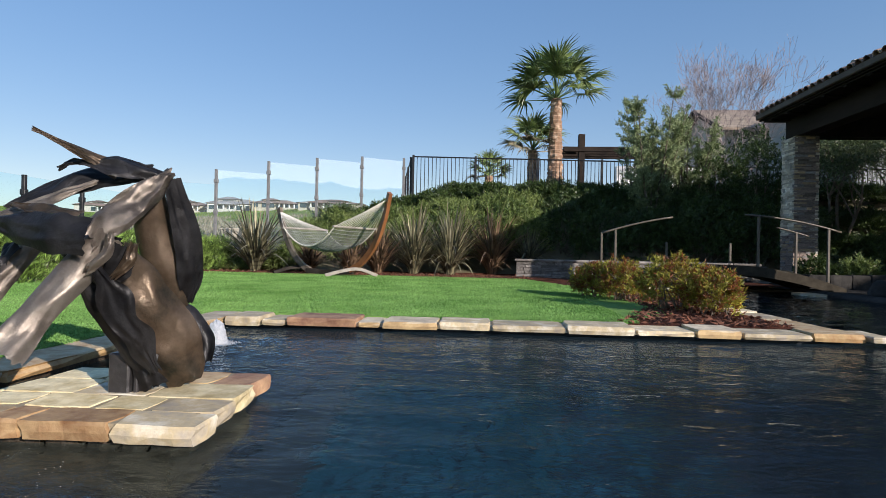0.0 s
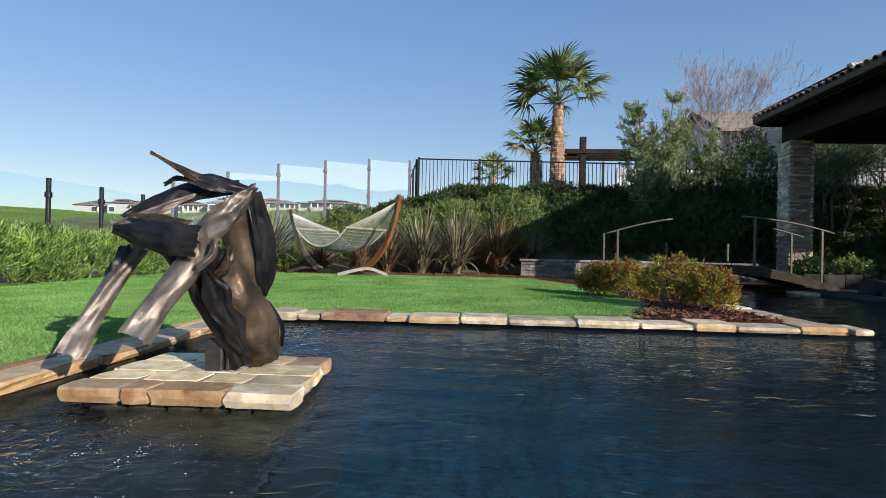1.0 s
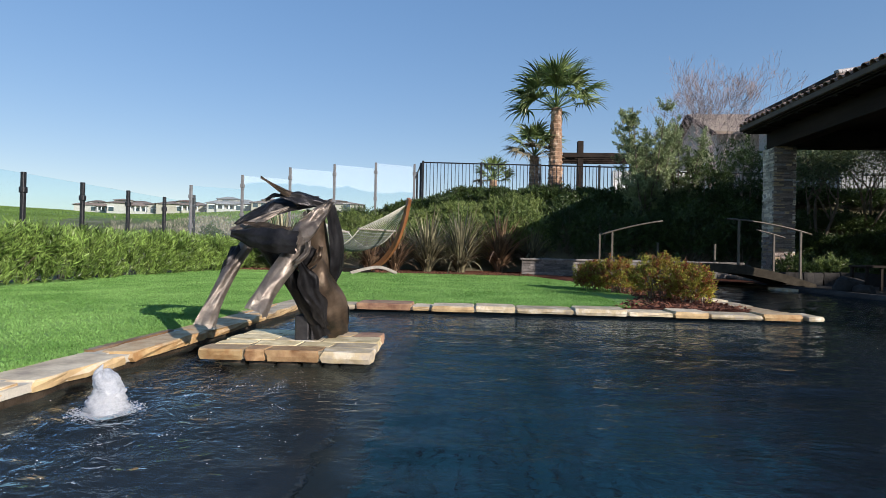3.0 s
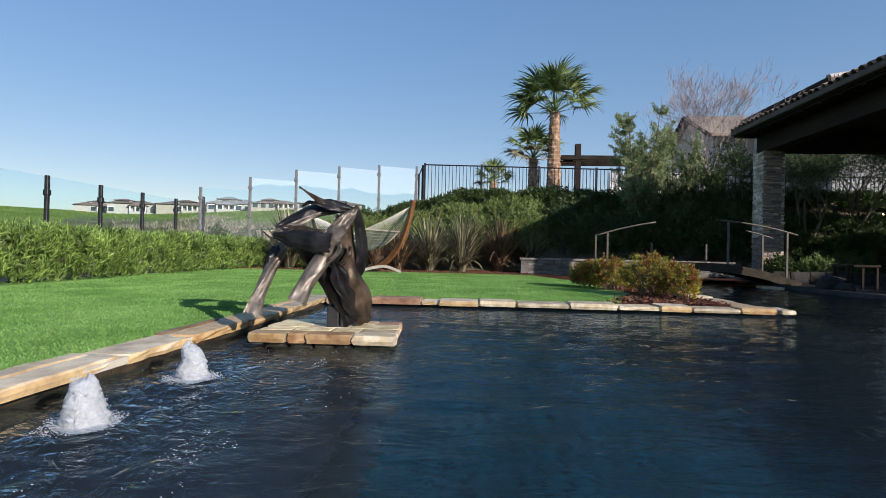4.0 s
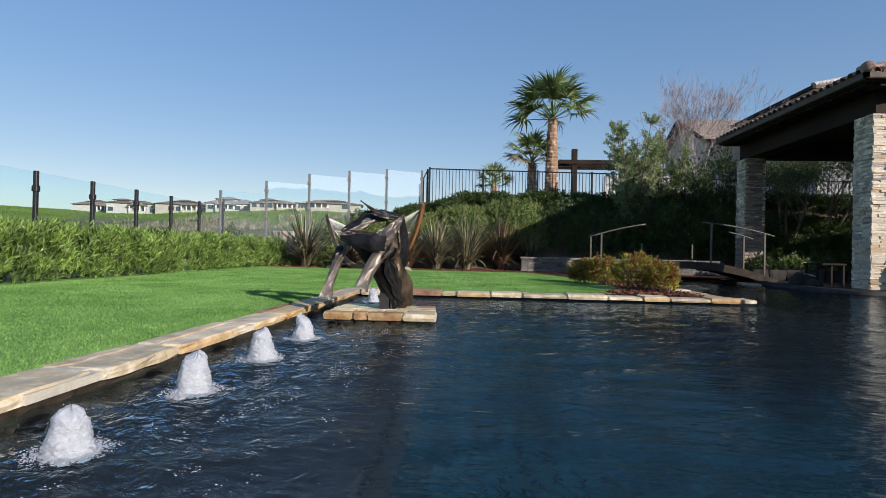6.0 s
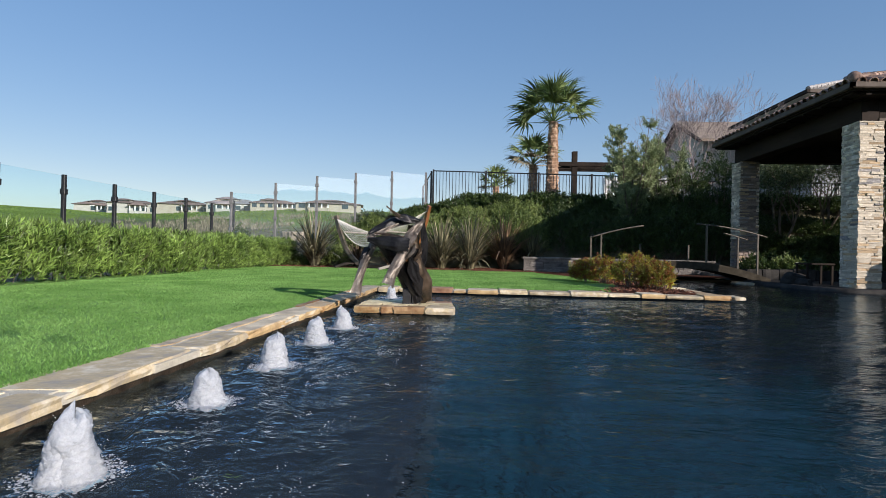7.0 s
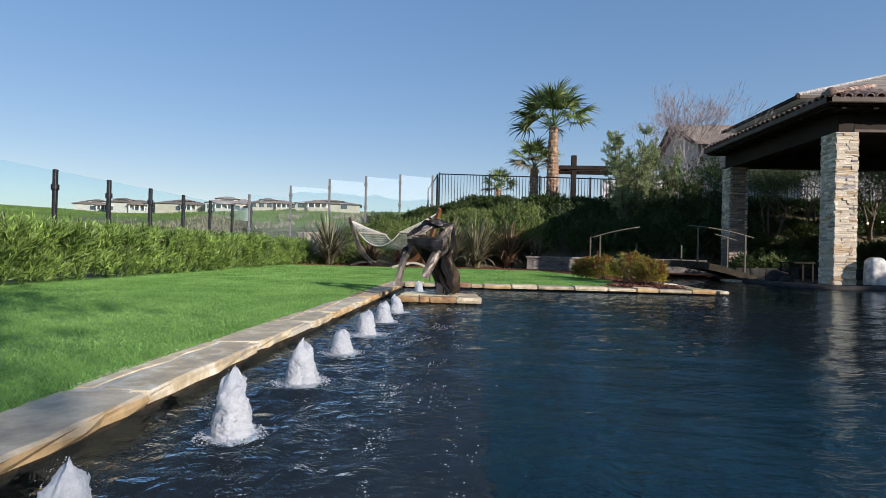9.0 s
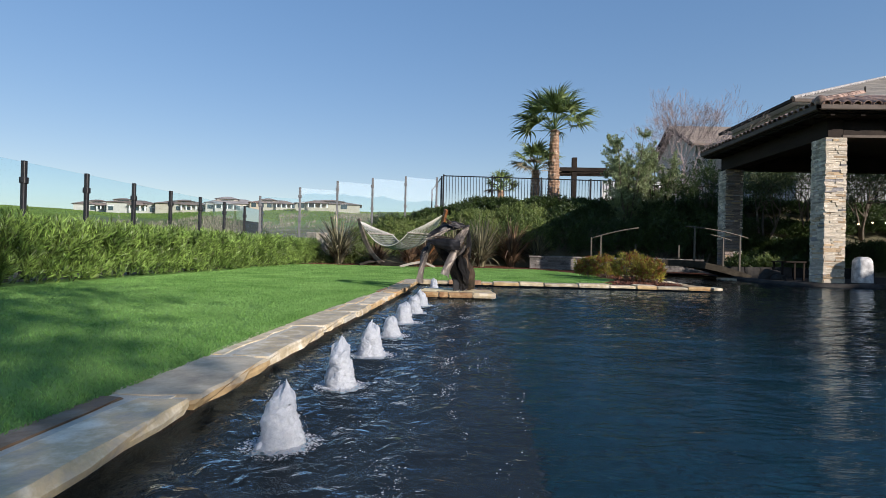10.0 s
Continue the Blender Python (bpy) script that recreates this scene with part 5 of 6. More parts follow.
for x in np.arange(-5.6, 15.5, 0.85):
    for y, zh in ((13.9, 0.75), (15.0, 0.7), (16.1, 0.62)):
        if x < -4.0 and y > 15.3:
            continue
        xx, yy = x + r.uniform(-0.3, 0.3), y + r.uniform(-0.25, 0.25)
        if xx < -3.0:
            yy -= (-3.0 - xx) * 0.35
        goal = (1.75 if y < 14.5 else 2.2 if y < 15.5 else 2.55) + min(xx - 0.6, 0) * 0.17 + min(xx + 4.6, 0) * 0.9
        hz = max((goal - land(xx, yy) + 0.1) / 1.65, 0.22) * r.uniform(0.85, 1.08)
        # right of x 1.8 leaves are coloured dark to deepen the bank's shade
        dark = y > 15.5 or xx > 1.8
        if xx > 7.6:
            hz = 0.42 if y < 14.5 else 0.30
        shrub("bank_shrub", "dense dark evergreen shrub on the bank" if dark else "bushy light green shrub on the bank", "shrub", (xx, yy, land(xx, yy) - 0.1), (r.uniform(0.6, 0.8), 0.62, hz), 4200, 0.11, 0.028, M_DARKLEAF if dark else M_BANK, 100 + k, "bank planting")
        k += 1


def flax(at, seed, h, n=230, label="spiky flax plant with long striped sword leaves", material=M_FLAX):
    rng = np.random.default_rng(seed)
    f = thing("flax_plant", label, "flax", at, group="flax plants")
    verts, faces = [], []
    for k in range(n):
        az = rng.uniform(0, 6.283)
        lean = rng.uniform(0.1, 1.0)
        L = h * rng.uniform(0.5, 1.18)
        w = rng.uniform(0.012, 0.026)
        out = Vector((math.cos(az), math.sin(az), 0))
        side = Vector((-math.sin(az), math.cos(az), 0))
        p = out * rng.uniform(0, 0.10)
        ang = lean * 0.55
        for s in range(6):
            t = s / 5
            ww = w * (0.6 + 1.2 * t) * (1 - t) ** 0.6 + 0.002
            verts += [p - side * ww, p + out * ww * 0.5 * 0.6, p + side * ww]
            if s:
                b = len(verts) - 6
                faces += [(b, b + 1, b + 4, b + 3), (b + 1, b + 2, b + 5, b + 4)]
            p = p + (out * math.sin(ang) + Vector((0, 0, 1)) * math.cos(ang)) * L / 5
            ang += lean * rng.uniform(0.05, 0.65)
    raw("leaf_fan", verts, faces, material, f)
    return f


for k, (x, y, h) in enumerate([(-5.05, 12.1, 1.5), (-2.35, 12.5, 1.1), (-1.55, 12.6, 1.45), (-0.72, 12.5, 1.5), (0.25, 12.9, 1.45), (-3.9, 12.4, 0.7), (-2.9, 12.2, 0.75), (1.1, 13.3, 0.9)]):
    if k in (1, 4, 5, 6):
        flax((x, y, land(x, y) + 0.03), 40 + k, h, label="bronze-leaved flax plant with drooping sword leaves", material=M_FLAXRED)
    else:
        flax((x, y, land(x, y) + 0.03), 40 + k, h)

# bark chips on the beds
rng = np.random.default_rng(12)
n = 5000
cx, cy = rng.uniform(-6.2, 1.0, n), rng.uniform(11.2, 12.8, n)
n2 = 2500
cx = np.concatenate([cx, rng.uniform(1.1, 2.35, n2)])
cy = np.concatenate([cy, rng.uniform(4.3, 7.5, n2)])
keep = (cx < 1.0) | (cx > 1.0 + (cy - 4.3) * 0.5 * (cy < 5.6) + 0.65 * (cy >= 5.6))
cx, cy = cx[keep], cy[keep]
cz = np.array([max(land(a, b) + 0.052, 0.112) for a, b in zip(cx, cy)])
chips = leaf_cloud("bark_chips", np.stack([cx, cy, cz], axis=1), np.stack([rng.normal(size=len(cx)), rng.normal(size=len(cx)), rng.normal(0.1, 0.2, len(cx))], axis=1), rng.uniform(0.03, 0.08, len(cx)), rng.uniform(0.012, 0.03, len(cx)), M_CHIP, rng=rng)
tagged(chips, "scattered reddish brown bark chips", "bark mulch", kind="stuff")

# ---- turf blades near the pool ----
rng = np.random.default_rng(77)
n = 330000
u = rng.random(n)
ty = rng.uniform(-4.4, 9.0, n)
tx = -2.175 + 0.0375 * np.clip(ty + 1.0, 0, 2) - 3.6 * u ** 1.5
far = rng.random(60000)
tx = np.concatenate([tx, rng.uniform(-2.3, 1.2, 60000)])
ty = np.concatenate([ty, 4.3 + 3.5 * far ** 1.4])
tx = np.concatenate([tx, rng.uniform(-6.1, 1.6, 120000)])
ty = np.concatenate([ty, 6.5 + 4.8 * rng.random(120000)])
inside = (tx < 1.75 - 0.28 * np.clip(ty - 8.0, 0, 9)) & (ty < 11.2)
tx, ty = tx[inside], ty[inside]
n = len(tx)
ln = rng.uniform(0.007, 0.018, n) * (1 + 0.5 * np.clip(ty - 5, 0, 4) / 4)
bx, by = rng.normal(0, 0.6, n), rng.normal(0, 0.6, n)
wd = 0.0028 + 0.0016 * np.clip(np.hypot(tx + 1, ty + 4) - 2, 0, 7.5) / 3
az = rng.uniform(0, 6.283, n)
base = np.stack([tx, ty, np.full(n, 0.112)], axis=1)
sd = np.stack([np.cos(az) * wd, np.sin(az) * wd, np.zeros(n)], axis=1)
tip = base + np.stack([bx * ln, by * ln, ln], axis=1)
blades = raw("turf_blades", np.stack([base - sd, base + sd, tip], axis=1).reshape(-1, 3), np.arange(3 * n).reshape(n, 3), M_BLADE)
tagged(blades, "short fresh green turf blades", "grass", kind="stuff")

# ---- hammock ----
ham = thing("hammock", "cotton rope hammock slung on a curved wooden stand", "hammock")
bm = bmesh.new()
right = arc([(-1.72, 10.2, 1.70), (-1.84, 10.38, 1.25), (-2.06, 10.6, 0.74), (-2.36, 10.8, 0.38), (-2.62, 10.95, 0.22)], 8)
left = arc([(-4.37, 11.7, 1.50), (-4.24, 11.62, 1.1), (-4.02, 11.5, 0.62), (-3.76, 11.4, 0.32), (-3.55, 11.3, 0.20)], 8)


def beam(line, w, h):
    bm = bmesh.new()
    rows = []
    for i, p in enumerate(line):
        d = (line[min(i + 1, len(line) - 1)] - line[max(i - 1, 0)]).normalized()
        s = d.cross(Vector((0, 0, 1)))
        if s.length < 0.1:
            s = Vector((0, 1, 0))
        s.normalize()
        u = s.cross(d)
        rows.append([bm.verts.new(p + s * a * w / 2 + u * b * h / 2) for a, b in ((-1, -1), (1, -1), (1, 1), (-1, 1))])
    for a, b in zip(rows, rows[1:]):
        for s in range(4):
            bm.faces.new((a[s], a[(s + 1) % 4], b[(s + 1) % 4], b[s]))
    bm.faces.new(rows[0][::-1])
    bm.faces.new(rows[-1])
    bmesh.ops.recalc_face_normals(bm, faces=bm.faces[:])
    return bm


part("arm", beam(right, 0.07, 0.11), M_HAMWOOD, ham, "varnished red-brown curved arm")
# left arm coloured like dark bark to imitate its shade
part("arm", beam(left, 0.07, 0.11), M_BARK, ham, "weathered curved arm, coloured dark for its shade")
part("base_beam", beam(arc([(-3.62, 11.32, 0.19), (-3.1, 11.14, 0.17), (-2.56, 10.93, 0.20)], 6), 0.07, 0.10), M_DARKPLANK, ham, "dark weathered base beam")
part("foot", beam(arc([(-2.95, 10.35, 0.14), (-2.6, 10.5, 0.24), (-2.35, 10.62, 0.26), (-2.05, 10.8, 0.14)], 6), 0.08, 0.06), M_GREYWOOD, ham)
part("foot", beam(arc([(-4.2, 11.0, 0.14), (-3.95, 11.25, 0.24), (-3.75, 11.5, 0.24), (-3.55, 11.8, 0.14)], 6), 0.08, 0.06), M_DARKPLANK, ham)
A, B = Vector((-4.33, 11.66, 1.42)), Vector((-1.78, 10.25, 1.58))
axis = (B - A).normalized()
across = Vector((-axis.y, axis.x, 0)).normalized()
P0, P1 = A.lerp(B, 0.27) - Vector((0, 0, 0.42)), A.lerp(B, 0.74) - Vector((0, 0, 0.48))
for end, bar in ((A, P0), (B, P1)):
    bm = bmesh.new()
    tube(bm, [bar - across * 0.62, bar + across * 0.62], 0.022, 8)
    part("spreader_bar", bm, M_GREYWOOD, ham)
    bm = bmesh.new()
    for k in range(15):
        e = bar + across * (-0.58 + 1.16 * k / 14)
        tube(bm, [end, end.lerp(e, 0.5) - Vector((0, 0, 0.02)), e], 0.0065, 4, False)
    part("rope_fan", bm, M_ROPE, ham, "white ropes fanned to the spreader bar")
bm = bmesh.new()
net = [[None] * 19 for _ in range(25)]
for i in range(25):
    t = i / 24
    c = P0.lerp(P1, t) - Vector((0, 0, 0.46 * (1 - (2 * t - 1) ** 2)))
    for j in range(19):
        s = -1 + 2 * j / 18
        net[i][j] = c + across * s * 0.58 + Vector((0, 0, 0.10 * s * s * (1 - (2 * t - 1) ** 2)))
for i in range(25):
    tube(bm, [net[i][j] for j in range(19)], 0.010, 3, False)
for j in range(19):
    tube(bm, [net[i][j] for i in range(25)], 0.010, 3, False)
part("net", bm, M_NET, ham, "grey-green knotted rope bed")
for s in (0, 18):
    bm = bmesh.new()
    tube(bm, [net[i][s] for i in range(25)], 0.014, 6, False)
    part("edge_rope", bm, M_ROPE, ham)

# ---- palms ----
def fan_mesh(name, seed, size, material):
    """One fan leaf: stalk along +x, folded blades spread in a half disc, tips drooping."""
    rng = np.random.default_rng(seed)
    verts, faces = [], []
    stalk = size * 0.95
    for s in range(4):
        x = stalk * s / 3
        z = -0.05 * (s / 3) ** 2
        w = 0.022 * (1.3 - 0.6 * s / 3)
        verts += [(x, -w, z), (x, 0, z + w), (x, w, z)]
        if s:
            b = len(verts) - 6
            faces += [(b, b + 1, b + 4, b + 3), (b + 1, b + 2, b + 5, b + 4)]
    for k in range(24):
        a = -1.85 + 3.7 * k / 23
        L = size * (0.80 - 0.16 * abs(a) / 2.1) * rng.uniform(0.85, 1.10)
        cup = 0.42 * (1 - math.cos(a)) * 0.5
        d = np.array([math.cos(a), math.sin(a) * 0.85, cup])
        sd = np.array([-math.sin(a), math.cos(a), 0.0])
        droop = rng.uniform(0.15, 0.85)
        p0 = np.array([stalk, 0, -0.05])
        for s in range(5):
            t = s / 4
            w = size * 0.030 * (0.25 + 1.6 * t * (1 - t) * 2) * (1 - t ** 4) + 0.001
            p = p0 + d * L * t + np.array([0, 0, -droop * L * t ** 3 + 0.06 * size * t])
            verts += [tuple(p - sd * w), tuple(p + np.array([0, 0, w * 0.9])), tuple(p + sd * w)]
            if s:
                b = len(verts) - 6
                faces += [(b, b + 1, b + 4, b + 3), (b + 1, b + 2, b + 5, b + 4)]
    me = bpy.data.meshes.new(name)
    me.from_pydata([tuple(v) for v in verts], [], faces)
    me.materials.append(material)
    return me


def palm(at, trunk_h, r0, r1, size, n, seed, label, dry=4, low=78):
    rng = np.random.default_rng(seed)
    p = thing("fan_palm", label, "palm tree", at, group="palms")
    bm = bmesh.new()
    rings = []
    N = int(trunk_h / 0.045)
    for i in range(N + 1):
        t = i / N
        rad = (r0 + (r1 - r0) * t) * (1 + 0.10 * ((i % 3) / 2 - 0.5))
        ring = []
        for k in range(18):
            a = 2 * math.pi * k / 18
            rr = rad * (1 + 0.16 * noise.noise((math.cos(a) * 2.5, math.sin(a) * 2.5, i * 0.33 + seed)))
            ring.append(bm.verts.new((math.cos(a) * rr, math.sin(a) * rr, trunk_h * t)))
        rings.append(ring)
    for a, b in zip(rings, rings[1:]):
        for k in range(18):
            bm.faces.new((a[k], a[(k + 1) % 18], b[(k + 1) % 18], b[k]))
    for k in range(int(70 * trunk_h / 3)):
        a, z = rng.uniform(0, 6.283), rng.uniform(0.1, trunk_h)
        rad = r0 + (r1 - r0) * z / trunk_h
        o = Vector((math.cos(a), math.sin(a), 0))
        s = Vector((-math.sin(a), math.cos(a), 0))
        b = o * rad * 0.95 + Vector((0, 0, z))
        w, h = rng.uniform(0.025, 0.05), rng.uniform(0.07, 0.14)
        v = [bm.verts.new(q) for q in (b - s * w, b + s * w, b + o * 0.03 + s * w * 0.4 + Vector((0, 0, h)), b + o * 0.03 - s * w * 0.4 + Vector((0, 0, h)), b - o * 0.03 + Vector((0, 0, h * 0.7)))]
        bm.faces.new((v[0], v[1], v[2], v[3]))
        bm.faces.new((v[3], v[2], v[4]))
    part("trunk", bm, M_TRUNK, p)
    meshes = [fan_mesh("frond", seed * 10 + k, size, M_PALM) for k in range(3)]
    drym = fan_mesh("frond", seed * 10 + 9, size * 0.9, M_DRYPALM)
    for k in range(n):
        t = k / n
        el = radians(84 - low * t ** 0.8 + rng.uniform(-7, 7))
        az = k * 2.39996 + rng.uniform(-0.25, 0.25)
        me = drym if k >= n - dry else meshes[k % 3]
        ob = new("frond", me)
        ob.parent = p
        ob.matrix_basis = Matrix.Translation((0, 0, trunk_h - 0.05 + 0.12 * (1 - t))) @ Matrix.Rotation(az, 4, "Z") @ Matrix.Rotation(-el, 4, "Y") @ Matrix.Rotation(rng.uniform(-0.6, 0.6), 4, "X")
    return p


palm((2.27, 17.9, 2.2), 3.38, 0.27, 0.17, 1.10, 23, 2, "tall fan palm with a rough brown trunk behind the fence", 0)
palm((1.62, 18.6, 2.2), 1.85, 0.20, 0.15, 0.78, 22, 3, "young fan palm with ragged fronds behind the fence", 8)
palm((0.18, 18.2, 2.2), 0.95, 0.16, 0.12, 0.5, 18, 5, "small fan palm behind the fence", 1)


# ---- trees ----
def grow(bm, twigs, p, d, L, rad, level, rng, tips, spreadv=0.55, shrink=0.72, kids=(2, 4), min_r=0.0040, up=0.15):
    n = 3
    pts, rr = [p], [rad]
    for s in range(n):
        d = (d + Vector(rng.normal(0, 0.10, 3)) + Vector((0, 0, up * 0.3))).normalized()
        p = p + d * L / n
        pts.append(p)
        rr.append(rad * (1 - 0.38 * (s + 1) / n))
    tube(bm if level > 2 else twigs, pts, rr, 6 if rad > 0.02 else 3, False)
    if level == 0:
        tips.append((p, d))
        return
    for k in range(rng.integers(kids[0], kids[1] + 1)):
        nd = (d + Vector(rng.normal(0, spreadv, 3)) + Vector((0, 0, up))).normalized()
        start = pts[-1] if k < 2 else pts[-2]
        grow(bm, twigs, start, nd, L * shrink * rng.uniform(0.8, 1.15), max(rr[-1] * 0.72, min_r), level - 1, rng, tips, spreadv, shrink, kids, min_r, up)


def tree(label, at, height, levels, seed, leaf=None, n_leaf=0, length=0.06, width=0.02, bark=M_BARK, trunk_r=0.06, twig=None, spreadv=0.5, clump=0.22, stems=1, L0=None, kids=(2, 4), group="garden trees", shrink=0.74):
    rng = np.random.default_rng(seed)
    t = thing("tree", label, "tree", at, group=group)
    bm, fine = bmesh.new(), bmesh.new()
    tips = []
    for s in range(stems):
        lean = Vector((rng.normal(0, 0.22 if stems > 1 else 0.06), rng.normal(0, 0.22 if stems > 1 else 0.06), 1)).normalized()
        grow(bm, fine, Vector((rng.normal(0, 0.06), rng.normal(0, 0.06), -0.1)), lean, L0 or height * 0.34, trunk_r, levels, rng, tips, spreadv, shrink, kids)
    part("trunk", bm, bark, t, smooth=True)
    tagged(part("twig_mass", fine, bark, t), kind="stuff")
    if leaf is not None:
        c = np.array([tuple(p) for p, d in tips])
        pick = rng.integers(len(c), size=n_leaf)
        pos = c[pick] + rng.normal(0, clump, (n_leaf, 3))
        way = rng.normal(0, 0.7, (n_leaf, 3)) + np.array([0, 0, 0.3])
        leaf_cloud("crown", pos, way, rng.uniform(length * 0.7, length * 1.3, n_leaf), width, leaf, t, rng=rng)
    return t


def olive(at, reach, height, seed, n_stems, n_leaf):
    """Upright plumes: arching stems with leafy side twigs."""
    rng = np.random.default_rng(seed)
    t = thing("olive_tree", "airy grey-green olive tree with upright plumes on the bank", "tree", at, group="olive trees")
    bm = bmesh.new()
    base, way = [], []
    for k in range(n_stems):
        a = 6.283 * k / n_stems + rng.normal(0, 0.3)
        h = height * rng.uniform(0.62, 1.0)
        out = reach * rng.uniform(0.3, 1.0)
        tip = Vector((math.cos(a) * out, math.sin(a) * out * 0.8, h))
        line = arc([(0, 0, -0.1), (tip.x * 0.35, tip.y * 0.35, h * 0.35), (tip.x * 0.75, tip.y * 0.75, h * 0.7), tip], 6)
        tube(bm, line, list(np.linspace(0.035, 0.006, len(line))), 5, False)
        for q in range(34):
            f = rng.uniform(0.20, 1.0)
            p = line[int(f * (len(line) - 1))]
            d = Vector((rng.normal(0, 0.6), rng.normal(0, 0.6), rng.uniform(0.2, 1.0))).normalized()
            L = rng.uniform(0.22, 0.55) * (1.25 - 0.6 * f)
            tube(bm, [p, p + d * L * 0.5, p + d * L + Vector((0, 0, -0.03))], [0.007, 0.005, 0.002], 3, False)
            m = n_leaf // (n_stems * 34)
            u = rng.uniform(0.1, 1.05, (m, 1))
            base.append(np.array(p)[None] + np.array(d)[None] * L * u + rng.normal(0, 0.02, (m, 3)))
            way.append(np.array(d)[None] * 0.7 + rng.normal(0, 0.6, (m, 3)))
    part("trunk", bm, M_BARK, t)
    base, way = np.concatenate(base), np.concatenate(way)
    leaf_cloud("crown", base, way, rng.uniform(0.05, 0.11, len(base)), 0.024, M_OLIVE, t, rng=rng)


olive((4.30, 14.6, 1.0), 1.15, 3.95, 6, 15, 32000)
olive((5.35, 15.0, 1.1), 0.8, 3.3, 16, 9, 15000)
tree("leafless pinkish grey tree beside the house", (7.5, 18.2, 2.0), 5.0, 7, 5, bark=M_TWIG, trunk_r=0.06, stems=6, L0=1.45, spreadv=0.40, kids=(2, 3), shrink=0.76)
for k, (x, y, z, h) in enumerate([(6.0, 14.8, 1.0, 2.2), (7.2, 15.2, 1.2, 2.4), (5.3, 13.6, 0.6, 1.6), (6.4, 13.5, 0.5, 1.5), (7.6, 13.9, 0.5, 1.4)]):
    shrub("evergreen_bush", "tall dense dark evergreen bush beside the pavilion", "bush", (x, y, land(x, y) - 0.1), (0.75, 0.65, h * 0.58), 4200, 0.10, 0.035, M_DARKLEAF, 300 + k, "evergreens")
for k, (x, y, h) in enumerate([(8.6, 14.2, 3.0), (10.2, 14.6, 3.2), (12.2, 14.8, 3.4), (14.5, 15.2, 3.6)]):
    tree("leafy dark garden tree behind the pavilion", (x, y, land(x, y) - 0.1), h, 4, 60 + k, M_OLIVELEAF, 13000, 0.085, 0.028, trunk_r=0.05, stems=3, L0=1.55, spreadv=0.48, clump=0.26, shrink=0.60)
for k, (x, y) in enumerate([(7.6, 12.9), (8.4, 13.2), (9.4, 13.3), (10.4, 13.2), (11.6, 13.4)]):
    # leaves coloured dark for the shade behind the pavilion
    shrub("garden_shrub", "low shrub behind the pavilion deck, leaves coloured dark for shade", "shrub", (x, y, 0.1), (0.5, 0.4, 0.36), 1800, 0.09, 0.03, M_DARKLEAF, 330 + k, "deck shrubs")

# ---- pergola on the bank ----
perg = thing("pergola", "dark timber pergola with a tall square post", "pergola")
part("post", boxed((3.11, 18.5, 2.1), (3.31, 18.7, 4.60), 0.01), M_DARKWOOD, perg)
part("post", boxed((5.2, 18.5, 2.1), (5.38, 18.7, 4.1), 0.01), M_DARKWOOD, perg)
for k in range(4):
    part("beam", boxed((2.6, 18.45 + 0.45 * k, 4.02), (6.4, 18.55 + 0.45 * k, 4.18), 0.01), M_DARKWOOD, perg)

# ---- houses ----
def hip_house(name, label, at, rz, w, d, h, roof_h, wall_mat, roof_mat, wins, group="", eave=0.6, gable=False):
    hs = thing(name, label, "house", at, rz, group)
    part("wall", boxed((-w / 2, -d / 2, -3), (w / 2, d / 2, h)), wall_mat, hs)
    bm = bmesh.new()
    e = eave
    inset = 0.0 if gable else min(w, d) / 2
    a = [(-w / 2 - e, -d / 2 - e, h), (w / 2 + e, -d / 2 - e, h), (w / 2 + e, d / 2 + e, h), (-w / 2 - e, d / 2 + e, h)]
    if gable:
        b = [(0, -d / 2 - e, h + roof_h), (0, d / 2 + e, h + roof_h)]
        q = [bm.verts.new(p) for p in a + b]
        fs = ((0, 4, 5, 3), (1, 2, 5, 4), (0, 1, 4), (2, 3, 5), (0, 3, 2, 1))
    else:
        b = [(-w / 2 + inset * 0.9, 0, h + roof_h), (w / 2 - inset * 0.9, 0, h + roof_h)]
        q = [bm.verts.new(p) for p in a + b]
        fs = ((0, 1, 5, 4), (1, 2, 5), (2, 3, 4, 5), (3, 0, 4), (3, 2, 1, 0))
    for f in fs:
        bm.faces.new([q[i] for i in f])
    part("roof", bm, roof_mat, hs)
    for (x, z, ww, hh) in wins:
        win = part("window", boxed((x - ww / 2, -d / 2 - 0.06, z), (x + ww / 2, -d / 2 - 0.02, z + hh)), M_WINDOW, hs)
        part("frame", boxed((x - ww / 2 - 0.12, -d / 2 - 0.10, z + hh), (x + ww / 2 + 0.12, -d / 2 - 0.002, z + hh + 0.14)), M_WHITE, win)
    return hs


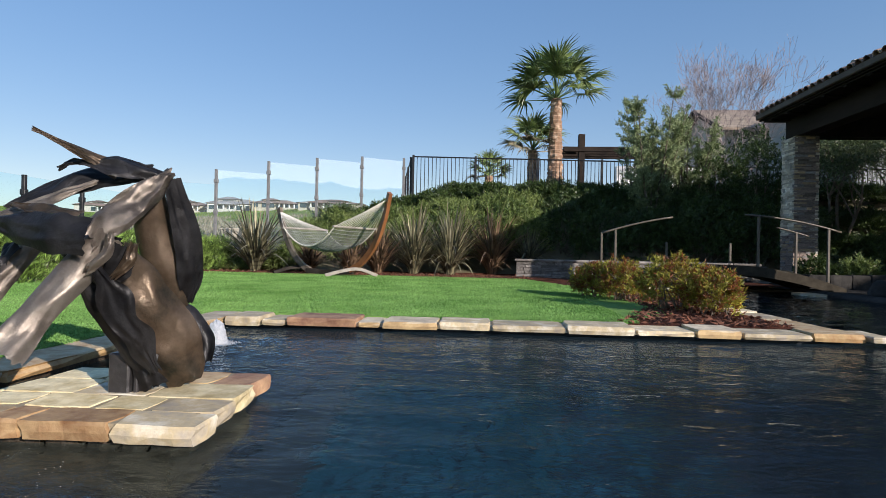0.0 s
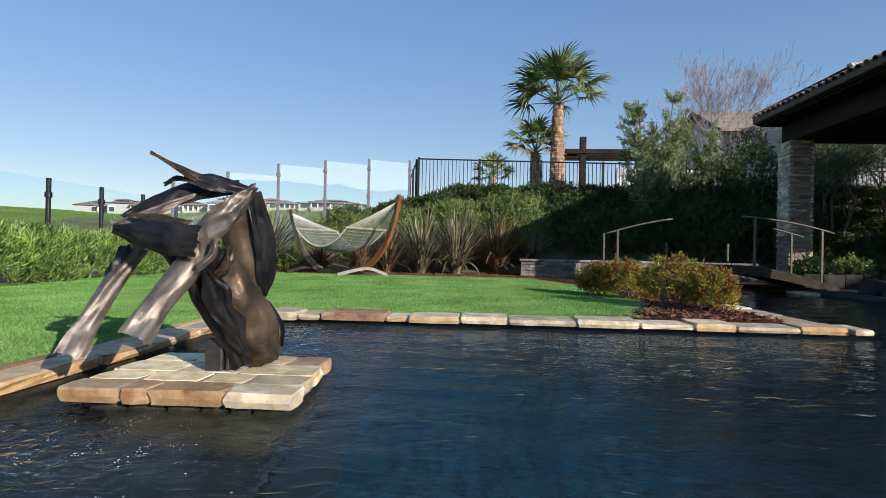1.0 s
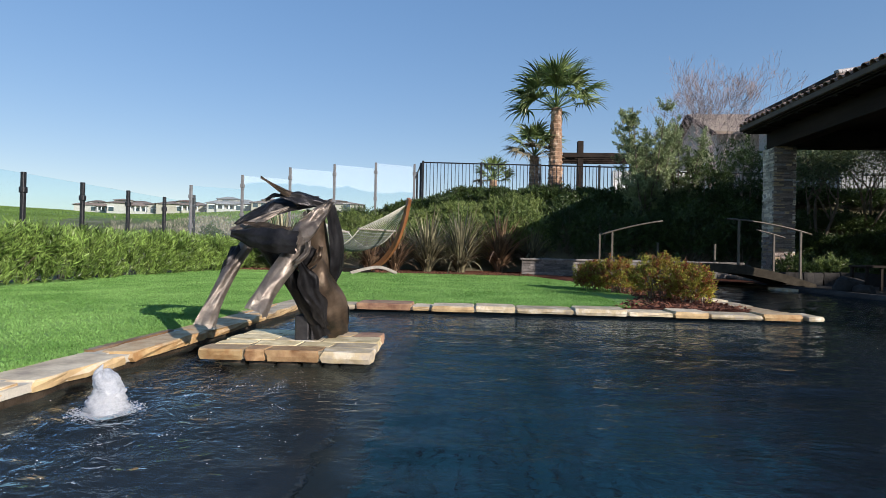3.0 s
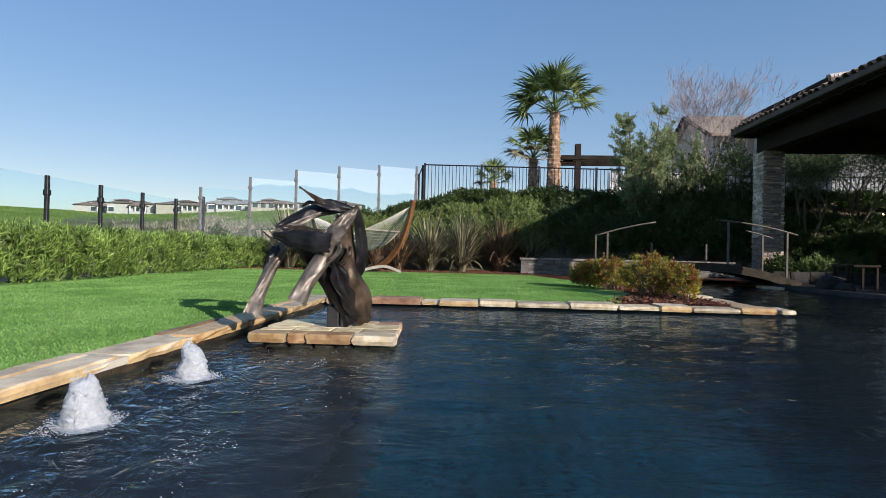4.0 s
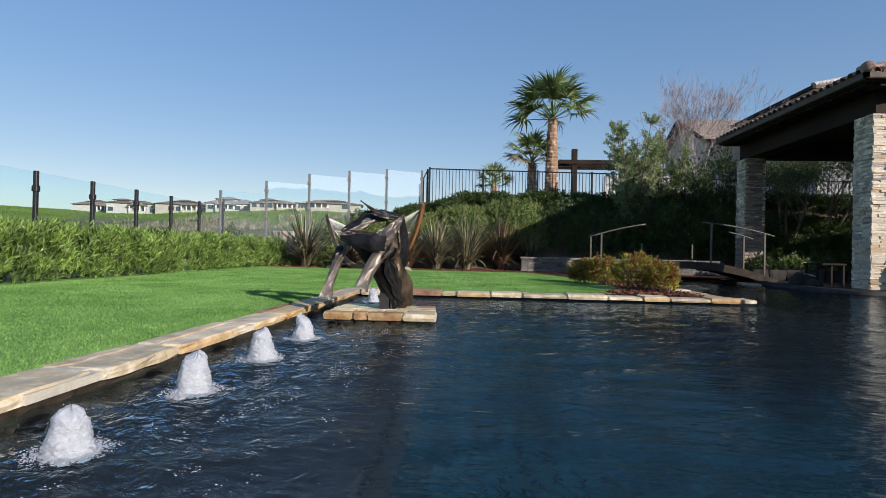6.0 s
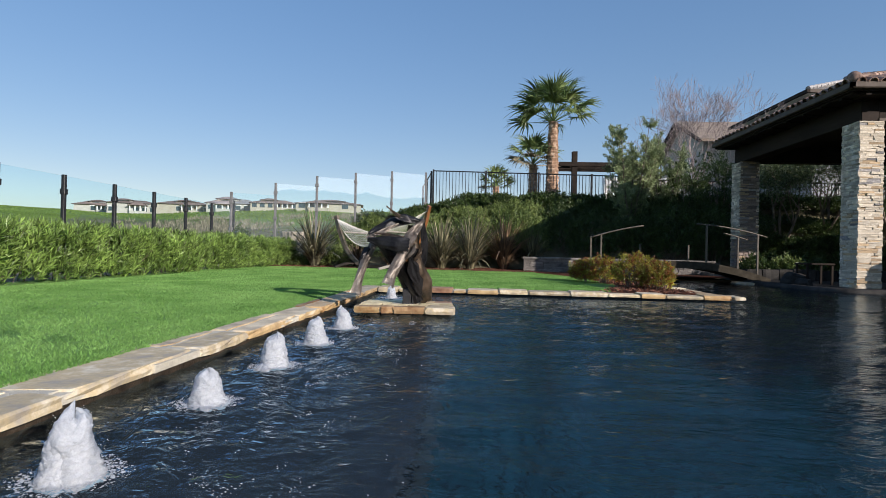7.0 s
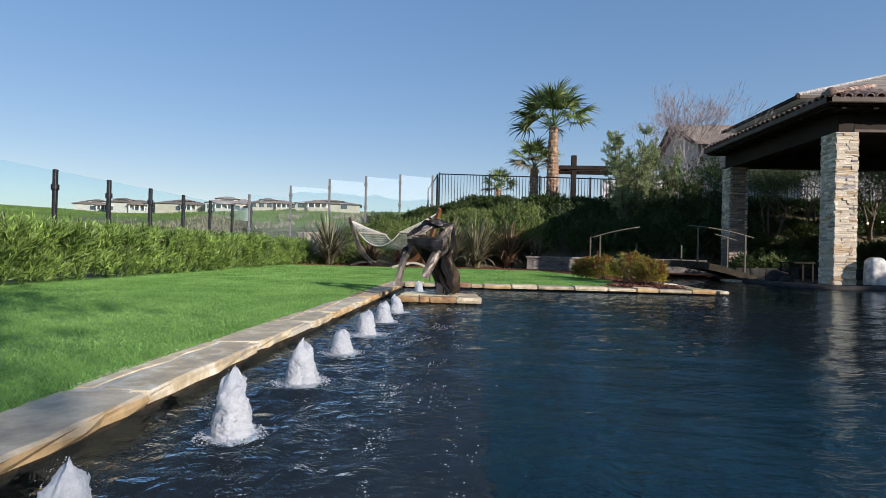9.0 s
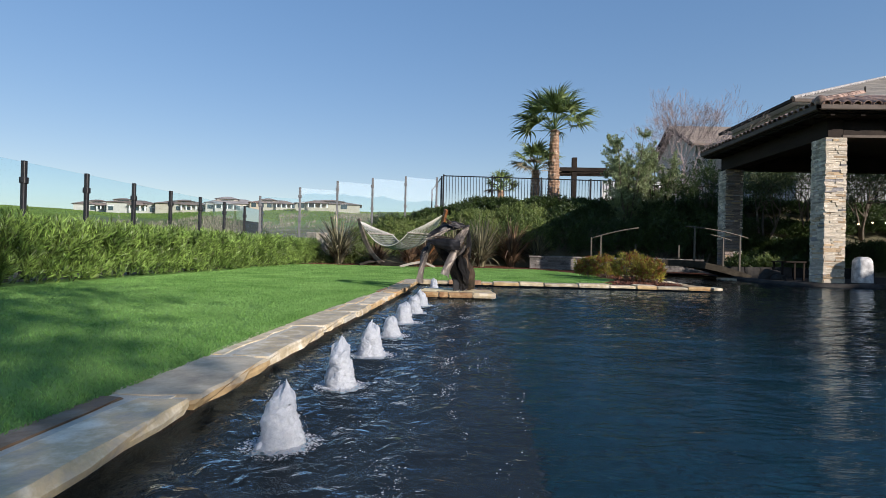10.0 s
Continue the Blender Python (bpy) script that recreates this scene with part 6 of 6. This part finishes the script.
def far_house(px, dist, w, h, rh, wall, roof, seed, rz=0):
    r = random.Random(seed)
    w, h, rh = w * 1.14, h * 1.05, rh * 1.15
    wins = [(-w / 2 + w * (k + 0.5) / 6, 0.25, w / 10, 1.0) for k in range(6) if r.random() < 0.75]
    hs = hip_house("far_house", "pale stucco house with a low hipped roof on the ridge", px, rz, w, w * 0.6, h, rh, wall, roof, wins, "ridge houses", 0.5)
    # a projecting porch wing on posts, and an upper storey set back
    a = w * r.uniform(-0.32, 0.1)
    ww, hh = w * r.uniform(0.26, 0.36), h * r.uniform(0.75, 1.0)
    d = w * 0.3
    part("porch_wall", boxed((a, -d - 1.1, -1.0), (a + ww, -d - 0.02, hh * 0.25)), wall, hs)
    for k in range(4):
        part("porch_post", boxed((a + (ww - 0.25) * k / 3, -d - 1.1, hh * 0.25), (a + (ww - 0.25) * k / 3 + 0.25, -d - 0.85, hh)), M_WHITE, hs)
    bm = bmesh.new()
    q = [bm.verts.new(p) for p in [(a - 0.4, -d - 1.6, hh), (a + ww + 0.4, -d - 1.6, hh), (a + ww + 0.4, -d + 0.6, hh), (a - 0.4, -d + 0.6, hh), (a + ww * 0.3, -d - 0.2, hh + 0.7), (a + ww * 0.7, -d - 0.2, hh + 0.7)]]
    for f in ((0, 1, 5, 4), (1, 2, 5), (2, 3, 4, 5), (3, 0, 4), (3, 2, 1, 0)):
        bm.faces.new([q[i] for i in f])
    part("porch_roof", bm, roof, hs)
    b = w * r.uniform(-0.2, 0.15)
    uw = w * r.uniform(0.25, 0.4)
    part("upper_wall", boxed((b - uw / 2, -d * 0.5, h * 0.8), (b + uw / 2, d * 0.5, h + rh * 0.85)), wall, hs)
    bm = bmesh.new()
    z = h + rh * 0.85
    q = [bm.verts.new(p) for p in [(b - uw * 0.6, -d * 0.65, z), (b + uw * 0.6, -d * 0.65, z), (b + uw * 0.6, d * 0.65, z), (b - uw * 0.6, d * 0.65, z), (b - uw * 0.15, 0, z + rh * 0.5), (b + uw * 0.15, 0, z + rh * 0.5)]]
    for f in ((0, 1, 5, 4), (1, 2, 5), (2, 3, 4, 5), (3, 0, 4), (3, 2, 1, 0)):
        bm.faces.new([q[i] for i in f])
    part("upper_roof", bm, roof, hs)
    part("upper_window", boxed((b - uw * 0.3, -d * 0.5 - 0.06, h + rh * 0.25), (b + uw * 0.3, -d * 0.5 - 0.01, h + rh * 0.65)), M_WINDOW, hs)


# ridge houses: bearing and distance from the garden
def ridge(bearing, dist):
    x, y = -1.1 + dist * math.sin(radians(bearing)), -4.7 + dist * math.cos(radians(bearing))
    return (x, y, land(x, y) + 0.1)


for k, (bearing, dist, w, h, rh, wm, rm) in enumerate([
        (-34.5, 160, 8.2, 1.5, 0.9, M_STUCCO, M_ROOFRED), (-31.8, 153, 9.0, 2.1, 0.8, M_STUCCO, M_ROOFRED), (-27.6, 150, 10.5, 1.7, 0.9, M_CREAM, M_ROOFRED),
        (-23.3, 145, 10.5, 1.6, 1.2, M_STUCCO, M_ROOFGREY), (-19.6, 140, 9.2, 1.2, 0.9, M_CREAM, M_ROOFRED), (-14.3, 128, 12.0, 1.2, 0.8, M_CREAM, M_ROOFRED)]):
    far_house(ridge(bearing, dist), dist, w, h, rh, wm, rm, k, bearing * -0.8)

# neighbour: gable end towards the garden, ridge running along x
nb = thing("neighbour_house", "blue-grey stucco gabled house with a brown shingle roof", "house")
GX, RY, EZN, RZN, HALF = 14.6, 38.8, 8.4, 10.5, 4.4
bm = bmesh.new()
ends = [[bm.verts.new(p) for p in ((x, RY - 3.9, -1.0), (x, RY + 3.9, -1.0), (x, RY + 3.9, EZN), (x, RY, RZN - 0.2), (x, RY - 3.9, EZN))] for x in (GX, GX + 12)]
bm.faces.new(ends[0][::-1])
bm.faces.new(ends[1])
for k in range(5):
    bm.faces.new((ends[0][k], ends[0][(k + 1) % 5], ends[1][(k + 1) % 5], ends[1][k]))
part("wall", bm, M_STUCCO, nb)
for side in (-1, 1):
    bm = bmesh.new()
    low, top = (RY + side * (HALF + 0.2), EZN - 0.1), (RY, RZN)
    vs = [bm.verts.new((x, y, z + dz)) for dz in (0.0, 0.16) for x in (GX - 0.45, GX + 12.4) for y, z in (low, top)]
    for q in ((0, 1, 3, 2), (4, 6, 7, 5), (0, 4, 5, 1), (2, 3, 7, 6), (0, 2, 6, 4), (1, 5, 7, 3)):
        bm.faces.new([vs[i] for i in q])
    part("roof_slope", bm, M_BROWNROOF, nb)
    bm = bmesh.new()
    tube(bm, [(GX - 0.48, low[0], low[1] + 0.0), (GX - 0.48, top[0], top[1] + 0.0)], 0.14, 4)
    part("barge_board", bm, M_DARKWOOD, nb)
win = part("window", boxed((GX - 0.05, RY - 2.2, 6.1), (GX - 0.015, RY - 0.6, 7.7)), M_WINDOW, nb)
for y0, y1, z0, z1 in ((-2.3, -2.2, 6.0, 7.8), (-0.6, -0.5, 6.0, 7.8), (-2.2, -0.6, 7.7, 7.8), (-2.2, -0.6, 6.0, 6.1), (-1.43, -1.37, 6.1, 7.7)):
    part("frame", boxed((GX - 0.08, RY + y0, z0), (GX - 0.012, RY + y1, z1)), M_WHITE, win)

# main house: front and side walls under a long hip
mh = thing("main_house", "large grey-walled house with a grey shingle hip roof behind the pavilion", "house")
CX, CY, CZ = 14.0, 22.2, 8.15
part("wall", boxed((CX + 0.6, CY + 0.6, -1), (CX + 26, CY + 7.4, CZ - 0.02)), M_SLATE, mh)
bm = bmesh.new()
rise = 0.39
q = [bm.verts.new(p) for p in ((CX, CY, CZ), (CX + 27, CY, CZ), (CX + 27, CY + 16, CZ + 16 * rise), (CX + 16, CY + 16, CZ + 16 * rise), (CX, CY + 7.6, CZ), (CX + 27, CY + 7.6, CZ))]
for f in ((0, 1, 2, 3), (0, 3, 4), (3, 2, 5, 4), (0, 4, 5, 1), (1, 5, 2)):
    bm.faces.new([q[i] for i in f])
part("roof", bm, M_SHINGLE, mh)
# courses of shingle on the front slope
lift = Vector((0, -rise, 1)).normalized()
for k in range(34):
    run = 0.02 + 0.45 * k
    bm = bmesh.new()
    vs = []
    for d, h in ((run, 0.035), (run + 0.48, 0.004)):
        for x in (CX + d + 0.1, CX + 26.9):
            for up in (0.0, h):
                vs.append(bm.verts.new(Vector((x, CY + d, CZ + d * rise)) + lift * (up + 0.004)))
    for q in ((0, 2, 3, 1), (1, 3, 7, 5), (0, 1, 5, 4), (2, 6, 7, 3), (4, 5, 7, 6)):
        bm.faces.new([vs[i] for i in q])
    part("shingle_course", bm, M_SHINGLE, mh)
bm = bmesh.new()
for k in range(39):
    p = Vector((CX + 0.4 * k, CY + 0.4 * k, CZ + 0.4 * k * rise + 0.05))
    tube(bm, [p, p + Vector((0.42, 0.42, 0.42 * rise + 0.03))], [0.10, 0.08], 8)
part("hip_cap", bm, M_LEDGE_GREY, mh, "pale overlapping hip caps")
part("gutter", boxed((CX - 0.08, CY - 0.08, CZ - 0.14), (CX + 0.04, CY + 7.6, CZ + 0.02), 0.01), M_DARKWOOD, mh)
part("gutter", boxed((CX + 0.05, CY - 0.08, CZ - 0.14), (CX + 27, CY + 0.04, CZ + 0.02), 0.01), M_GUTTER, mh)
part("soffit", boxed((CX + 0.05, CY + 0.05, CZ - 0.10), (CX + 26.9, CY + 7.5, CZ - 0.03)), M_WHITE, mh)
bm = bmesh.new()
tube(bm, [(CX + 5.5, CY + 3.2, CZ + 3.2 * rise - 0.1), (CX + 5.5, CY + 3.2, CZ + 3.2 * rise + 0.35)], 0.04, 8)
part("vent_pipe", bm, M_DARKWOOD, mh)
for x in (19.0, 25.0):
    win = part("window", boxed((x, CY + 0.54, 3.2), (x + 1.6, CY + 0.58, 5.2)), M_WINDOW, mh)
    part("frame", boxed((x - 0.1, CY + 0.50, 5.2), (x + 1.7, CY + 0.59, 5.32)), M_WHITE, win)

# meadow grass standing on the slope beyond the fence
rng = np.random.default_rng(19)
n = 150000
bear = np.radians(rng.uniform(-46, 3, n))
dist = 14 + 190 * rng.random(n) ** 1.6
mx, my = -1.1 + dist * np.sin(bear), -4.7 + dist * np.cos(bear)
keep = (mx < -8.6) | ((my > 19) & (mx < -5.5 - (my - 19) * 0.1))
keep &= (rng.random(n) < 0.12) | (mx + 0.61 * my < -14) | (my > 92)
mx, my, dist = mx[keep], my[keep], dist[keep]
mz = np.array([land(a, b) for a, b in zip(mx, my)]) - 0.03
m = len(mx)
meadow = leaf_cloud("meadow_grass", np.stack([mx, my, mz], axis=1), np.stack([rng.normal(0, 0.35, m), rng.normal(0, 0.35, m), np.ones(m)], axis=1), 0.10 + dist * 0.0012, 0.025 + dist * 0.0013, M_MEADOW, rng=rng)
tagged(meadow, "fresh green meadow grass on the slope", "grass", kind="stuff")

# dry brush on the slope beyond the fence
rng = np.random.default_rng(9)
n = 30000
bear = np.radians(rng.uniform(-33, -6, n))
dist = rng.uniform(40, 112, n)
bxp, byp = -1.1 + dist * np.sin(bear), -4.7 + dist * np.cos(bear)
dens = np.array([noise.noise((a * 0.10, b * 0.045, 1.0)) + 0.5 * noise.noise((a * 0.4, b * 0.15, 1.0)) for a, b in zip(bxp, byp)])
keep = (dens > 0.12) & (rng.random(n) < 0.8) & (bxp + 0.61 * byp > -10)
bxp, byp = bxp[keep], byp[keep]
bzp = np.array([land(a, b) for a, b in zip(bxp, byp)])
m = len(bxp)
brush = leaf_cloud("dry_brush", np.stack([bxp, byp, bzp], axis=1), np.stack([rng.normal(0, 0.3, m), rng.normal(0, 0.3, m), np.ones(m)], axis=1), rng.uniform(0.35, 0.95, m), rng.uniform(0.05, 0.14, m), M_BRUSH, rng=rng)
tagged(brush, "dry grey-brown brush on the grassy slope", "brush", kind="stuff")

# ---- cask by the pier ----
cask = thing("planter", "weathered mottled white round-topped stone block on the deck edge", "stone block", (7.0, 7.12, DECK))
bm = bmesh.new()
rows = []
for z, w in ((0.0, 0.165), (0.04, 0.17), (0.38, 0.160), (0.48, 0.150), (0.54, 0.12), (0.565, 0.07)):
    ring = []
    for k in range(28):
        a = 6.28318 * k / 28
        c, q = math.cos(a), math.sin(a)
        e = (abs(c) ** 4 + abs(q) ** 4) ** -0.25
        d = w * e * (1 + 0.04 * noise.noise((c * 2, q * 2, z * 6)))
        ring.append(bm.verts.new((c * d, q * d * 0.9, z)))
    rows.append(ring)
for a, b in zip(rows, rows[1:]):
    for k in range(28):
        bm.faces.new((a[k], a[(k + 1) % 28], b[(k + 1) % 28], b[k]))
bm.faces.new(rows[-1])
body = part("body", bm, M_BARREL, cask, smooth=True)
body.data.set_sharp_from_angle(angle=radians(40))
part("foot_band", boxed((-0.18, -0.165, 0.0), (0.18, 0.165, 0.03), 0.004), M_DECK, cask)

# house block out of view, added to shade the pool and hide low sky
hip_house("shading_house", "long cream house wing out of view, added to shade the pool's right side", (25.5, -9.0, 0.0), 0, 12.0, 26, 6.2, 2.4, M_CREAM, M_ROOFRED, [(-3.0, 0.6, 2.0, 2.2), (2.0, 0.6, 2.0, 2.2)], eave=0.7)

tagged(part("garden_wall", boxed((8.8, 20.6, 0.0), (17.5, 20.9, 3.15)), M_CREAM), "pale plastered wall behind the garden trees", "garden wall", kind="structure")

tagged(part("garden_wall", boxed((5.0, 21.3, 0.0), (8.3, 21.6, 4.0)), M_WHITE), "pale plastered wall behind the olive trees", "garden wall", kind="structure")

# shade tree on the terrace behind the camera
tree("leafy shade tree on the terrace beside the pool end", (5.4, -12.38, 0.05), 6.0, 4, 91, M_DARKLEAF, 11000, 0.16, 0.07, trunk_r=0.11, stems=2, L0=2.4, spreadv=0.42, clump=0.32)

# second tree out of view, added to put the near coping in shade
tree("dense leafy tree out of view, added to shade the near coping", (8.0, -16.4, 0.05), 5.0, 3, 92, M_DARKLEAF, 9000, 0.16, 0.07, trunk_r=0.10, stems=2, L0=2.6, spreadv=0.30, clump=0.42)

# ---- lamps in the pavilion ----
string = thing("string_lights", "string of small warm glowing bulbs under the pavilion roof", "string lights")
bm = bmesh.new()
cord = arc([(9.0, 12.0, 1.78), (9.9, 12.1, 1.66), (10.8, 12.0, 1.75), (11.8, 12.1, 1.65), (12.8, 12.0, 1.78)], 5)
tube(bm, cord, 0.006, 4)
part("cord", bm, M_IRON, string)
for k in range(1, len(cord), 2):
    bm = bmesh.new()
    bmesh.ops.create_uvsphere(bm, u_segments=8, v_segments=6, radius=0.022)
    ob = part("bulb", bm, M_BULB, string)
    ob.location = cord[k] - Vector((0, 0, 0.035))

# ---- pool edge beside the bridge ----
def boulder(at, size, seed, material=M_DECK):
    bm = bmesh.new()
    bmesh.ops.create_icosphere(bm, subdivisions=3, radius=1.0)
    o = Vector((seed * 3.3, seed * 1.7, seed))
    for v in bm.verts:
        k = 1 + 0.28 * noise.noise(v.co * 1.3 + o) + 0.10 * noise.noise(v.co * 3.5 + o)
        v.co = Vector((v.co.x * size[0] * k, v.co.y * size[1] * k, max(v.co.z, -0.35) * size[2] * k))
    ob = part("boulder", bm, material, smooth=True)
    ob.data.set_sharp_from_angle(angle=radians(30))
    ob.location = at
    tagged(ob, "rough grey boulder at the pool edge", "boulder", "pool boulders")


boulder((5.95, 8.6, 0.16), (0.26, 0.18, 0.20), 1)
boulder((5.85, 8.1, 0.12), (0.15, 0.14, 0.12), 2)
boulder((6.2, 9.0, 0.14), (0.22, 0.2, 0.15), 3)
edge_wall = thing("planter_wall", "low stone planter wall behind the pool edge", "planter wall", kind="structure")
x = 5.95
k = 0
r = random.Random(4)
while x < 9.5:
    w = r.uniform(0.3, 0.55)
    stone((x + 0.005, 10.55, 0.05), (x + w - 0.005, 10.85, 0.36 + r.uniform(-0.015, 0.015)), 400 + k, M_DECK, edge_wall)
    x += w
    k += 1
for k, (x, y) in enumerate([(6.5, 11.3), (7.2, 11.2), (7.9, 11.4)]):
    # sun and shade put into leaf colour: one light shrub, the others dark
    shrub("garden_shrub", "low shrub behind the pool edge, leaves coloured light as sunlit" if k == 1 else "low shrub behind the pool edge, leaves coloured dark for shade", "shrub", (x, y, 0.1), (0.34, 0.28, 0.30), 1500, 0.09, 0.03, M_BANK if k == 1 else M_DARKLEAF, 350 + k, "deck shrubs")
side = thing("side_table", "small dark metal side table on the deck", "side table", (6.35, 8.6, DECK))
part("tabletop", boxed((-0.28, -0.22, 0.40), (0.28, 0.22, 0.44), 0.008), M_DARKWOOD, side)
for lx in (-0.24, 0.24):
    for ly in (-0.18, 0.18):
        part("leg", boxed((lx - 0.018, ly - 0.018, 0.0), (lx + 0.018, ly + 0.018, 0.40)), M_DARKWOOD, side)

for k, (x, y, rx, rz) in enumerate([(-9.75, 18.0, 0.50, 1.05), (-9.0, 18.4, 0.55, 0.72), (-8.7, 17.6, 0.45, 0.55)]):
    shrub("slope_bush", "dark green bush on the slope beyond the glass fence", "bush", (x, y, land(x, y) - 0.1), (rx, rx, rz), 5200, 0.08, 0.03, M_DARKLEAF, 380 + k, "slope bushes")

# pale block wall beyond the hedge end
tagged(part("block_wall", boxed((-8.6, 19.5, -1.6), (-6.9, 19.8, 0.55), 0.02), M_CREAM), "short pale tan block wall beyond the fence", "wall", kind="structure")
